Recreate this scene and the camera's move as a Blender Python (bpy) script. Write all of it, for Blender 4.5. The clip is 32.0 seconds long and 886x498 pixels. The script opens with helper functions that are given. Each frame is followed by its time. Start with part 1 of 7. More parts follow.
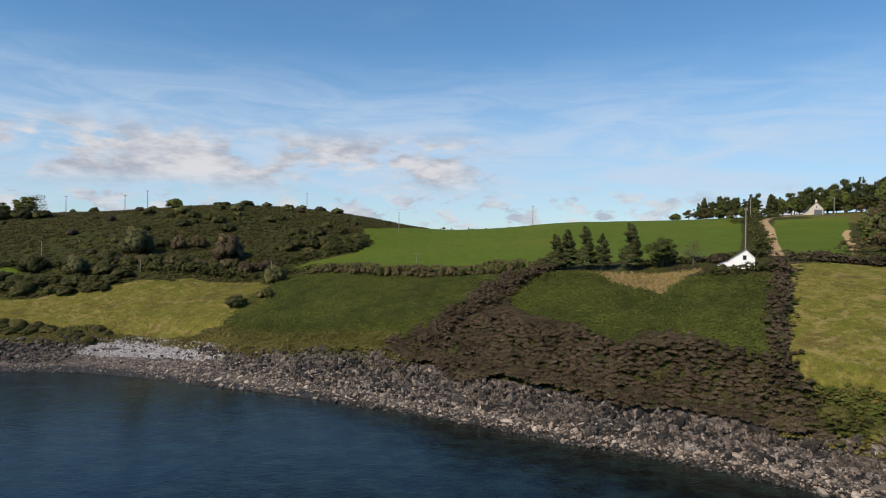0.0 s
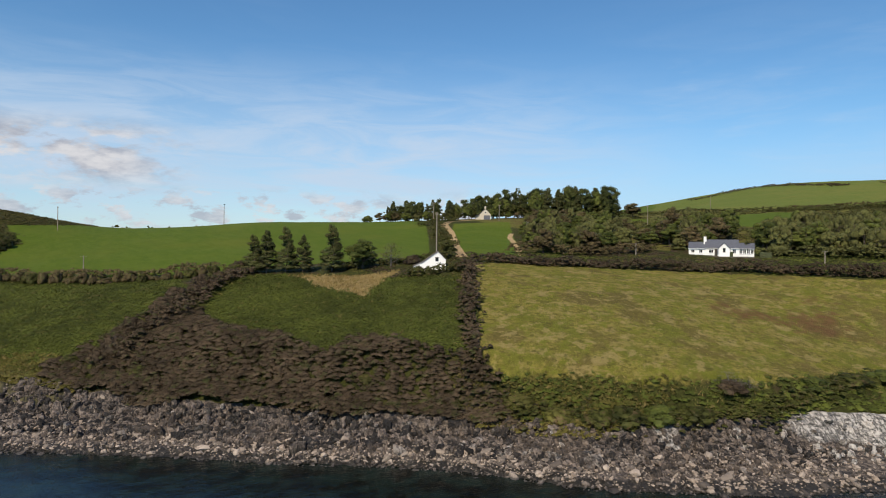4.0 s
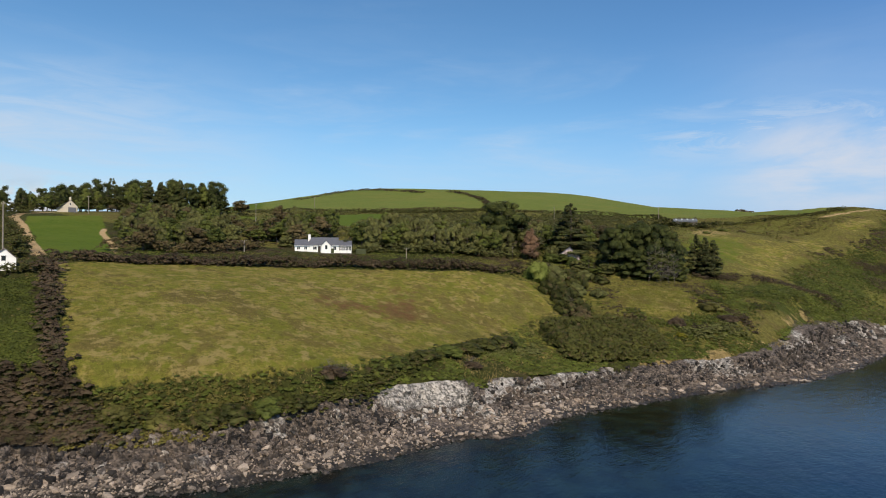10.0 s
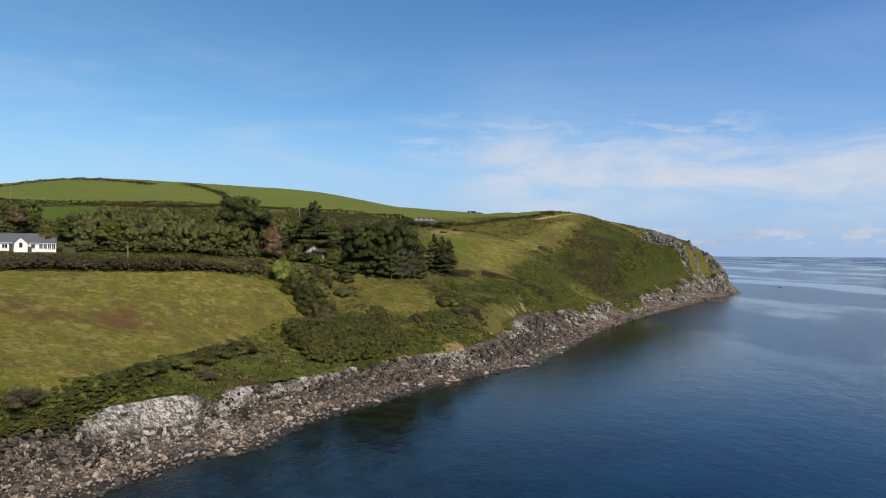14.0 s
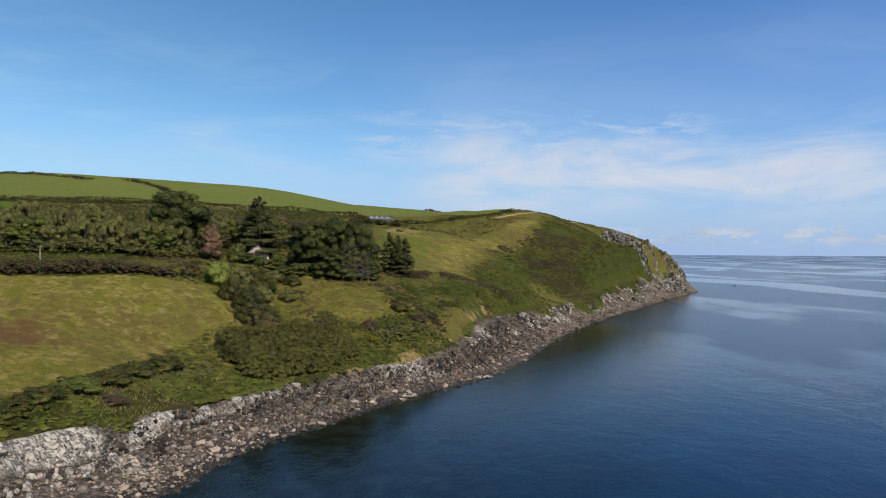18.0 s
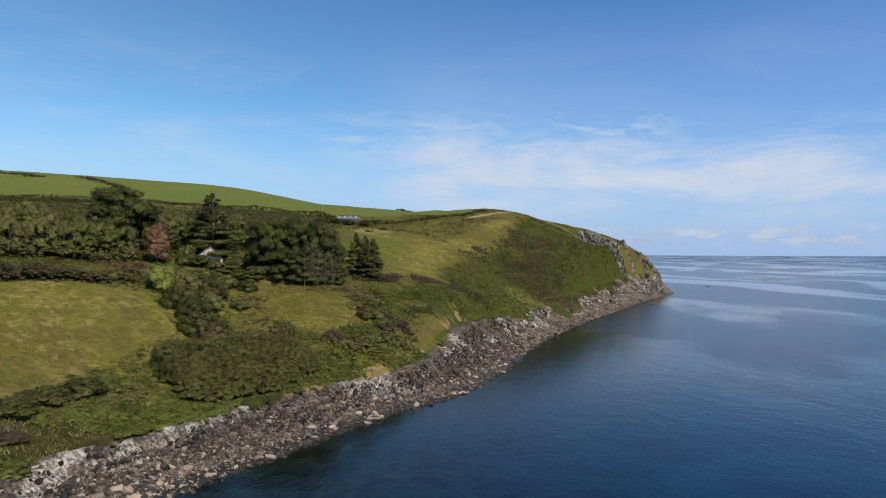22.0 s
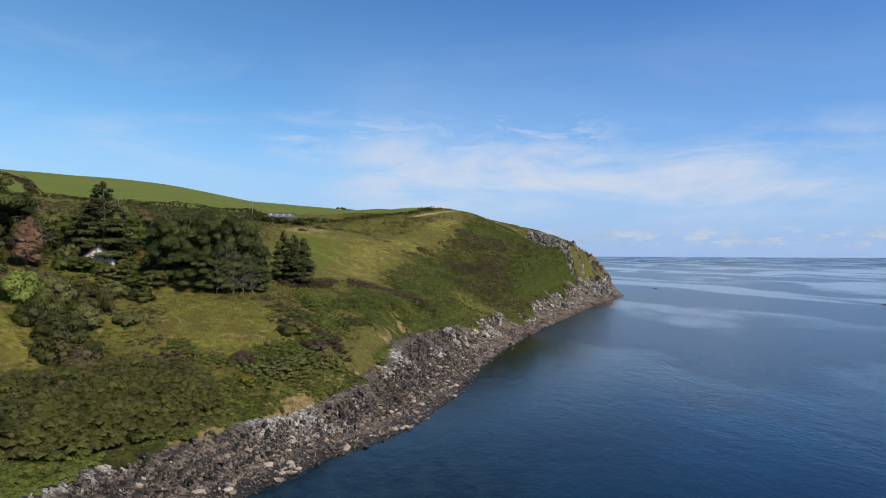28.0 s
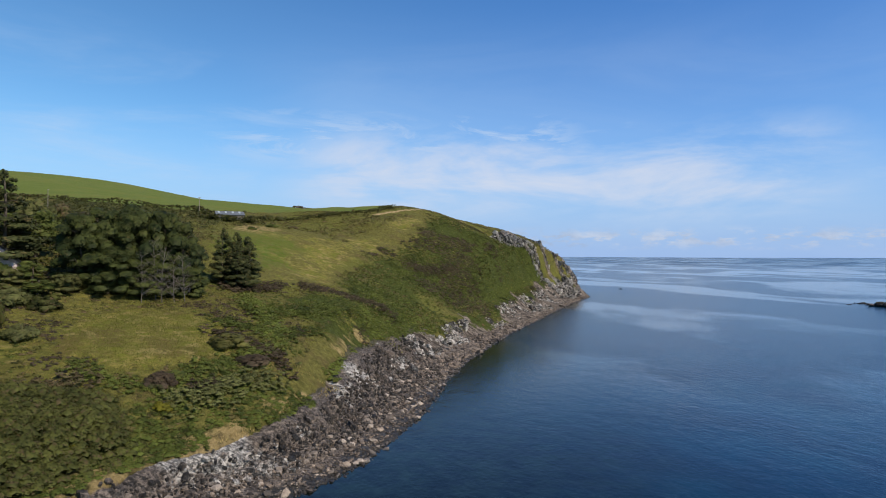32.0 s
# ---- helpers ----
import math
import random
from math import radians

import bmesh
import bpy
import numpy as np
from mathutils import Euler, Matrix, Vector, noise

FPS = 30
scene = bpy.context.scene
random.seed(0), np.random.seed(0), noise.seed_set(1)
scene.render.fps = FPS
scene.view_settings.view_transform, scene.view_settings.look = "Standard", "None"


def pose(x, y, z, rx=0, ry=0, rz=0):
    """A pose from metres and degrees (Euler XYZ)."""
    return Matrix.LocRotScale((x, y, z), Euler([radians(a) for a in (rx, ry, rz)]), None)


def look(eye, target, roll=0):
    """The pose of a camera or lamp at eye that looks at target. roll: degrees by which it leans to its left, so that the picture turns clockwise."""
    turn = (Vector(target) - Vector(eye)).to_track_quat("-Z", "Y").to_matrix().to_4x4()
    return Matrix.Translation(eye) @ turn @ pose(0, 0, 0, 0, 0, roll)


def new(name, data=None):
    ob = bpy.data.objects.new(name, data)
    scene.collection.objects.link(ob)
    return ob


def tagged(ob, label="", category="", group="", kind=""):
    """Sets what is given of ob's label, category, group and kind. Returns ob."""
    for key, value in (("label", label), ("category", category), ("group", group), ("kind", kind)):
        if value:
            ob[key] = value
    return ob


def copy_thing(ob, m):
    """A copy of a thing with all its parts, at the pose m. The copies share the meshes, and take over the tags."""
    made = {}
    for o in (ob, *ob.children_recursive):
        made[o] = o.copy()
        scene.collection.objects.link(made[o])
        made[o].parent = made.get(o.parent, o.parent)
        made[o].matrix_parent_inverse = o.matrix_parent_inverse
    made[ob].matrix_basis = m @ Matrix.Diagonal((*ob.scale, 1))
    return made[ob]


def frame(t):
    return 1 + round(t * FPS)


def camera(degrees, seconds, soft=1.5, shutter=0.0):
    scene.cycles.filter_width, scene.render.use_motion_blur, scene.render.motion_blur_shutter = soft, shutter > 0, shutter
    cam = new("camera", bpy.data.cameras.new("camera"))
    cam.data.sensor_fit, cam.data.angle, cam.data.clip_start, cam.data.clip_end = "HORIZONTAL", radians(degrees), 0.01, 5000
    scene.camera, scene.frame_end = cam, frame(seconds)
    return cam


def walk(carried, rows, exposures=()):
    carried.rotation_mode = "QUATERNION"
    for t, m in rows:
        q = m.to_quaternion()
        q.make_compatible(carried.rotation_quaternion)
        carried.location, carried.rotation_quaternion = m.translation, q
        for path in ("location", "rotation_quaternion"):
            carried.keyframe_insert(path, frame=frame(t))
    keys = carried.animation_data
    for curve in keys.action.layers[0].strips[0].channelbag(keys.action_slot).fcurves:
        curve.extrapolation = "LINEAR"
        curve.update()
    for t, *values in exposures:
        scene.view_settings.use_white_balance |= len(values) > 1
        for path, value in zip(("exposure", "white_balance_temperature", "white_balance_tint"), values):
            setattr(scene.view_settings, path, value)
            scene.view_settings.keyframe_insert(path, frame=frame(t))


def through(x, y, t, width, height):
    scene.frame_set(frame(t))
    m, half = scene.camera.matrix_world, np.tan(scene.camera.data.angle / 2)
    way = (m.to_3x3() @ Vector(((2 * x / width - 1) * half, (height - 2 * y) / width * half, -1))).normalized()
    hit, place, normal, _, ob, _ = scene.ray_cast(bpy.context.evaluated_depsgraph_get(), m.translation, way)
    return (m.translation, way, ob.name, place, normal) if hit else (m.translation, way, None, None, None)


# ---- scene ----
cam = camera(69.57, 32.0, 1.0)
# seconds, x, y, z, yaw, pitch, roll
ROWS = [
    (0, 1.05, 0.19, 29.14, 0.22, -0.31, -0.73),
    (0.5, 0.84, 2.85, 29.21, 0.14, -0.29, -0.71),
    (1, 0.65, 5.03, 29.28, 0.04, -0.28, -0.68),
    (1.5, 0.60, 6.43, 29.34, -1.19, -0.26, -0.66),
    (2, 0.55, 7.04, 29.42, -8.04, -0.18, -0.67),
    (2.5, 0.36, 7.10, 29.48, -14.12, -0.14, -0.71),
    (3, 0.22, 6.90, 29.59, -19.20, -0.08, -0.76),
    (3.5, 0.10, 6.70, 29.67, -23.81, -0.02, -0.78),
    (5.5, 0.06, 6.61, 29.61, -33.96, 0.12, -0.72),
    (6, -0.01, 6.58, 29.60, -37.38, 0.14, -0.71),
    (6.5, -0.08, 6.48, 29.59, -40.53, 0.14, -0.68),
    (7, -0.13, 6.39, 29.59, -43.57, 0.15, -0.66),
    (7.5, -0.19, 6.33, 29.59, -46.55, 0.17, -0.65),
    (8, -0.27, 6.26, 29.61, -49.51, 0.18, -0.66),
    (8.5, -0.40, 6.14, 29.63, -52.43, 0.19, -0.65),
    (9, -0.43, 6.02, 29.62, -55.34, 0.21, -0.65),
    (9.5, -0.51, 5.91, 29.57, -58.25, 0.22, -0.65),
    (10, -0.53, 5.88, 29.51, -61.18, 0.24, -0.64),
    (10.5, -0.63, 5.83, 29.48, -64.12, 0.25, -0.61),
    (11, -0.78, 5.75, 29.48, -67.03, 0.27, -0.60),
    (11.5, -0.82, 5.71, 29.50, -69.92, 0.27, -0.59),
    (12, -0.67, 5.74, 29.54, -72.78, 0.27, -0.61),
    (12.5, -0.11, 5.85, 29.57, -75.57, 0.28, -0.59),
    (13, 0.90, 6.00, 29.58, -78.31, 0.28, -0.57),
    (13.5, 2.27, 6.24, 29.64, -81.02, 0.29, -0.55),
    (14, 3.92, 6.50, 29.70, -83.64, 0.29, -0.56),
    (14.5, 5.68, 6.76, 29.75, -86.16, 0.30, -0.56),
    (16.5, 12.96, 7.37, 29.92, -86.97, 0.25, -0.55),
    (17, 14.76, 7.44, 30.00, -87.12, 0.23, -0.57),
    (17.5, 16.55, 7.50, 30.12, -87.28, 0.22, -0.57),
    (18, 18.30, 7.60, 30.25, -87.47, 0.19, -0.57),
    (18.5, 20.07, 7.68, 30.34, -87.64, 0.18, -0.56),
    (19, 21.92, 7.73, 30.41, -87.83, 0.19, -0.55),
    (19.5, 23.83, 7.80, 30.44, -88.06, 0.18, -0.56),
    (20, 25.75, 7.91, 30.47, -88.41, 0.21, -0.57),
    (20.5, 27.74, 7.93, 30.51, -88.80, 0.22, -0.52),
    (21, 29.71, 7.94, 30.53, -89.20, 0.24, -0.50),
    (21.5, 31.67, 7.96, 30.55, -89.61, 0.27, -0.48),
    (22, 33.68, 7.97, 30.57, -89.98, 0.27, -0.47),
    (22.5, 35.74, 7.97, 30.58, -90.40, 0.28, -0.48),
    (23, 37.76, 8.02, 30.59, -90.82, 0.31, -0.51),
    (23.5, 39.77, 8.06, 30.61, -91.23, 0.33, -0.49),
    (24, 41.80, 8.02, 30.61, -91.63, 0.34, -0.51),
    (24.5, 43.86, 7.96, 30.60, -92.03, 0.35, -0.53),
    (25, 46.00, 7.92, 30.60, -92.47, 0.36, -0.54),
    (25.5, 48.27, 7.80, 30.60, -92.88, 0.36, -0.54),
    (27.5, 57.51, 7.11, 30.61, -94.53, 0.40, -0.52),
    (28, 59.88, 6.95, 30.61, -94.95, 0.42, -0.51),
    (28.5, 62.28, 6.82, 30.57, -95.38, 0.43, -0.52),
    (29, 64.68, 6.72, 30.53, -95.82, 0.44, -0.51),
    (29.5, 67.06, 6.51, 30.47, -96.24, 0.47, -0.49),
    (30, 69.38, 6.28, 30.43, -96.67, 0.49, -0.49),
    (30.5, 71.57, 6.06, 30.44, -97.08, 0.48, -0.48),
    (31, 73.70, 5.81, 30.46, -97.53, 0.49, -0.46),
    (31.5, 75.77, 5.56, 30.46, -97.95, 0.50, -0.43),
    (32, 77.78, 5.33, 30.45, -98.35, 0.50, -0.41),
]
EXPOSURES = [(0.0, 0.0, 6700, 10), (6.0, 0.0, 6800, 10), (16.0, 0.0, 6850, 10), (25.0, 0.0, 6620, 10), (32.0, 0.0, 6350, 10)]
walk(cam, [(t, pose(x, y, z, 90 + pitch, roll, yaw)) for t, x, y, z, yaw, pitch, roll in ROWS], EXPOSURES)

# ---- sky and sun ----
SUN_FROM = Vector((-0.74, -0.67, 0.0)).normalized()
SUN_HEIGHT = radians(45)
sun_data = bpy.data.lights.new("sun", "SUN")
sun_data.energy, sun_data.angle, sun_data.color = 5.0, radians(0.53), (1.0, 0.88, 0.73)
sun = new("sun", sun_data)
sun.matrix_world = look((0, 0, 300), Vector((0, 0, 300)) - SUN_FROM * math.cos(SUN_HEIGHT) - Vector((0, 0, math.sin(SUN_HEIGHT))))

world = bpy.data.worlds.new("sky")
scene.world = world
world.use_nodes = True


class Nodes:
    """A short way to write node trees."""

    def __init__(self, tree):
        self.tree = tree
        tree.nodes.clear()

    def add(self, kind, **values):
        n = self.tree.nodes.new(kind)
        for key, v in values.items():
            setattr(n, key, v)
        return n

    def put(self, socket, v):
        if isinstance(v, bpy.types.NodeSocket):
            self.tree.links.new(v, socket)
        elif v is not None:
            socket.default_value = v

    def math(self, op, a, b=None, c=None, clamp=False):
        n = self.add("ShaderNodeMath", operation=op, use_clamp=clamp)
        for s, v in zip(n.inputs, (a, b, c)):
            self.put(s, v)
        return n.outputs[0]

    def ramp(self, v, a, b, lo=0.0, hi=1.0):
        n = self.add("ShaderNodeMapRange", interpolation_type="SMOOTHSTEP")
        for s, k in zip(n.inputs, (v, a, b, lo, hi)):
            self.put(s, k)
        return n.outputs[0]

    def noise(self, vector, scale, detail=4.0, rough=0.55, distortion=0.0, color=False):
        n = self.add("ShaderNodeTexNoise")
        self.put(n.inputs["Vector"], vector)
        for key, v in (("Scale", scale), ("Detail", detail), ("Roughness", rough), ("Distortion", distortion)):
            self.put(n.inputs[key], v)
        return n.outputs["Color" if color else "Fac"]

    def mix(self, f, a, b, blend="MIX"):
        n = self.add("ShaderNodeMix", data_type="RGBA", blend_type=blend)
        self.put(n.inputs["Factor"], f)
        for s, v in ((n.inputs[6], a), (n.inputs[7], b)):
            self.put(s, (*v, 1) if isinstance(v, tuple) and len(v) == 3 else v)
        return n.outputs[2]

    def combine(self, x, y, z=0.0):
        n = self.add("ShaderNodeCombineXYZ")
        for s, v in zip(n.inputs, (x, y, z)):
            self.put(s, v)
        return n.outputs[0]

    def attribute(self, name):
        return self.add("ShaderNodeAttribute", attribute_name=name).outputs["Fac"]

    def stretch(self, vector, scale, turn=0.0):
        n = self.add("ShaderNodeMapping")
        self.put(n.inputs["Vector"], vector)
        n.inputs["Scale"].default_value = scale
        n.inputs["Rotation"].default_value = (0, 0, radians(turn))
        return n.outputs[0]

    def bump(self, height, strength, distance, normal=None):
        n = self.add("ShaderNodeBump")
        self.put(n.inputs["Height"], height)
        self.put(n.inputs["Strength"], strength)
        self.put(n.inputs["Distance"], distance)
        if normal is not None:
            self.put(n.inputs["Normal"], normal)
        return n.outputs[0]


def sky_nodes():
    n = Nodes(world.node_tree)
    air = n.add("ShaderNodeTexSky", sky_type="NISHITA")
    air.sun_disc, air.sun_elevation = False, SUN_HEIGHT
    air.sun_rotation = math.atan2(SUN_FROM.x, SUN_FROM.y)
    air.altitude, air.air_density, air.dust_density, air.ozone_density = 0, 1.0, 0.25, 5.0
    way = n.add("ShaderNodeTexCoord").outputs["Generated"]
    part_xyz = n.add("ShaderNodeSeparateXYZ")
    n.put(part_xyz.inputs[0], way)
    x, y, z = part_xyz.outputs
    az = n.math("MULTIPLY", n.math("ARCTAN2", x, y), 180 / math.pi)
    el = n.math("MULTIPLY", n.math("ARCSINE", z), 180 / math.pi)

    def veil(az0, az1, el0, el1, soft_az, soft_el):
        a = n.math("MULTIPLY", n.ramp(az, az0 - soft_az, az0 + soft_az), n.ramp(az, az1 - soft_az, az1 + soft_az, 1, 0))
        e = n.math("MULTIPLY", n.ramp(el, el0 - soft_el, el0 + soft_el), n.ramp(el, el1 - soft_el, el1 + soft_el, 1, 0))
        return n.math("MULTIPLY", a, e)
    flat = n.combine(az, el)
    # long thin streaks, slightly tilted
    streak = n.noise(n.stretch(flat, (0.035, 0.16, 1), 9), 1.0, 6, 0.6, 0.6)
    fine = n.noise(n.stretch(flat, (0.09, 0.5, 1), 6), 1.0, 5, 0.62, 0.9)
    cirrus = n.math("MULTIPLY", n.ramp(streak, 0.44, 0.74), n.ramp(fine, 0.22, 0.75))
    band = n.math("MULTIPLY", n.ramp(el, 1, 9, 0.55, 1), n.ramp(el, 10, 19, 1, 0.10))
    thin = n.math("MULTIPLY", n.math("MULTIPLY", cirrus, band), 0.6)
    west = n.math("MULTIPLY", veil(-60, 40, 2, 13, 14, 5), n.ramp(fine, 0.3, 0.7, 0.30, 0.85))
    # heaped clouds low over the western hills
    heap = n.noise(n.stretch(flat, (0.11, 0.27, 1)), 1.0, 8, 0.58, 0.15)
    heaps = n.math("MULTIPLY", n.ramp(heap, 0.43, 0.52), veil(-75, 4, 5.0, 9.4, 5, 1.2))
    low = n.math("MULTIPLY", n.ramp(n.noise(n.stretch(flat, (0.3, 0.62, 1)), 1.0, 6, 0.6), 0.48, 0.58), veil(-70, 24, 1.0, 4.6, 6, 0.9))
    puff = n.math("MULTIPLY", n.ramp(n.noise(n.stretch(flat, (0.5, 0.9, 1)), 1.0, 6, 0.6), 0.42, 0.56), veil(26, 36, 1.5, 4.5, 2.5, 1.0))
    far_puff = n.math("MULTIPLY", n.ramp(n.noise(n.stretch(flat, (0.45, 1.3, 1)), 1.0, 6, 0.6), 0.46, 0.60), veil(100, 150, 0.9, 2.1, 5, 0.6))
    # the broad soft bank over the open sea
    bank = n.math("MULTIPLY", n.ramp(n.noise(n.stretch(flat, (0.06, 0.22, 1), -6), 1.0, 6, 0.6, 0.4), 0.28, 0.70), veil(86, 130, 3.4, 10.6, 6, 3.0))
    wisp = n.math("MULTIPLY", n.ramp(n.noise(n.stretch(flat, (0.10, 0.5, 1), -5), 1.0, 6, 0.65, 0.8), 0.44, 0.62), veil(80, 110, 8.0, 12.0, 4, 1.6))
    sea_haze = n.math("MULTIPLY", n.ramp(el, -1, 13, 1, 0), n.ramp(az, 10, 75, 0.35, 0.95))
    cover = n.math("MAXIMUM", thin, n.math("MULTIPLY", bank, 0.95))
    cover = n.math("MAXIMUM", cover, n.math("MULTIPLY", wisp, 0.6))
    milky = n.math("MULTIPLY", veil(84, 140, 9, 18, 8, 4), n.ramp(streak, 0.3, 0.7, 0.08, 0.20))
    cover = n.math("MAXIMUM", n.math("MAXIMUM", cover, west), milky)
    thick = n.math("MAXIMUM", n.math("MAXIMUM", heaps, puff), n.math("MAXIMUM", n.math("MULTIPLY", far_puff, 0.6), n.math("MULTIPLY", low, 0.8)))
    shade = n.noise(n.stretch(flat, (0.2, 0.55, 1)), 1.0, 5, 0.6)
    tone = n.mix(n.ramp(shade, 0.35, 0.62), (0.46, 0.51, 0.62), (0.80, 0.82, 0.88))
    air_bg, thin_bg, heap_bg, haze_bg = (n.add("ShaderNodeBackground") for _ in range(4))
    blue = n.add("ShaderNodeHueSaturation")
    blue.inputs["Saturation"].default_value = 1.12
    n.put(blue.inputs["Color"], air.outputs[0])
    west_air = n.mix(1.0, blue.outputs[0], (0.90, 1.03, 1.03), "MULTIPLY")
    east = n.mix(n.ramp(az, 60, 125), west_air, n.mix(1.0, blue.outputs[0], (0.74, 0.95, 1.16), "MULTIPLY"))
    n.put(air_bg.inputs[0], east)
    air_bg.inputs[1].default_value = AIR
    n.put(thin_bg.inputs[0], n.mix(n.ramp(bank, 0.1, 0.7), (0.64, 0.78, 0.98), (0.76, 0.82, 0.95)))
    thin_bg.inputs[1].default_value = CLOUD
    n.put(heap_bg.inputs[0], tone)
    heap_bg.inputs[1].default_value = CLOUD
    n.put(haze_bg.inputs[0], (0.39, 0.575, 0.94, 1))
    haze_bg.inputs[1].default_value = CLOUD
    low_air, a, b = (n.add("ShaderNodeMixShader") for _ in range(3))
    n.put(low_air.inputs[0], sea_haze), n.put(low_air.inputs[1], air_bg.outputs[0]), n.put(low_air.inputs[2], haze_bg.outputs[0])
    n.put(a.inputs[0], cover), n.put(a.inputs[1], low_air.outputs[0]), n.put(a.inputs[2], thin_bg.outputs[0])
    n.put(b.inputs[0], thick), n.put(b.inputs[1], a.outputs[0]), n.put(b.inputs[2], heap_bg.outputs[0])
    n.put(n.add("ShaderNodeOutputWorld").inputs[0], b.outputs[0])


AIR, CLOUD = 0.130, 0.86
sky_nodes()

# ---- materials ----
def material(name):
    m = bpy.data.materials.new(name)
    m.use_nodes = True
    n = Nodes(m.node_tree)
    b = n.add("ShaderNodeBsdfPrincipled")
    n.put(n.add("ShaderNodeOutputMaterial").inputs[0], b.outputs[0])
    place = n.add("ShaderNodeTexCoord").outputs["Object"]
    return m, n, b, place


def plain(name, color, rough=0.7, vary=0.25, scale=2.0, metal=0.0, bump=0.0, by_object=0.0):
    """A surface of one colour with a grain, stains and, if wanted, a tone of its own for each object."""
    m, n, b, place = material(name)
    fine, broad = n.noise(place, scale * 6, 5, 0.6), n.noise(place, scale, 3, 0.5)
    f = n.math("ADD", n.math("MULTIPLY", fine, 0.5), n.math("MULTIPLY", broad, 0.5))
    dark, light = tuple(c * (1 - vary) for c in color), tuple(min(1, c * (1 + vary)) for c in color)
    c = n.mix(n.ramp(f, 0.3, 0.7), dark, light)
    if by_object:
        r = n.add("ShaderNodeObjectInfo").outputs["Random"]
        h = n.add("ShaderNodeHueSaturation")
        n.put(h.inputs["Value"], n.ramp(r, 0, 1, 1 - by_object, 1 + by_object))
        n.put(h.inputs["Color"], c)
        c = h.outputs[0]
    n.put(b.inputs["Base Color"], c)
    b.inputs["Roughness"].default_value, b.inputs["Metallic"].default_value = rough, metal
    if bump:
        n.put(b.inputs["Normal"], n.bump(fine, 0.6, bump))
    return m


def leaves(name, dark, light, odd=None, odd_share=0.12, patch=0.25, gloss=0.12, through=0.12, own=0.2):
    """Foliage: every leaf or tuft has a tone of its own, and the whole has lighter and darker patches."""
    m, n, b, place = material(name)
    r = n.add("ShaderNodeNewGeometry").outputs["Random Per Island"]
    broad = n.noise(place, patch, 4, 0.6)
    tuft = n.noise(place, patch * 4, 3, 0.6)
    rest = n.math("ADD", n.math("MULTIPLY", n.ramp(broad, 0.36, 0.64), 0.6), n.math("MULTIPLY", n.ramp(tuft, 0.36, 0.64), 0.4))
    f = n.math("ADD", n.math("MULTIPLY", r, own), n.math("MULTIPLY", rest, 1 - own))
    each = n.add("ShaderNodeObjectInfo").outputs["Random"]
    f = n.math("ADD", f, n.math("MULTIPLY", n.math("SUBTRACT", each, 0.5), 0.34), clamp=True)
    dark, light = (1.32 * dark[0], 1.25 * dark[1], 1.15 * dark[2]), (1.02 * light[0], 0.98 * light[1], 0.9 * light[2])
    c = n.mix(f, dark, light)
    if odd:
        spot = n.math("ADD", n.noise(place, patch * 7, 3, 0.6), n.math("MULTIPLY", n.math("SUBTRACT", r, 0.5), 0.12))
        c = n.mix(n.math("MULTIPLY", n.ramp(spot, 0.66 - 0.4 * odd_share, 0.72 - 0.4 * odd_share), 0.85), c, odd)
    n.put(b.inputs["Base Color"], c)
    b.inputs["Roughness"].default_value = 0.62
    b.inputs["Specular IOR Level"].default_value = gloss
    t = n.add("ShaderNodeBsdfTranslucent")
    n.put(t.inputs[0], n.mix(0.5, c, light))
    s = n.add("ShaderNodeMixShader")
    s.inputs[0].default_value = through
    n.put(s.inputs[1], b.outputs[0]), n.put(s.inputs[2], t.outputs[0])
    out = [k for k in n.tree.nodes if k.type == "OUTPUT_MATERIAL"][0]
    n.put(out.inputs[0], s.outputs[0])
    return m


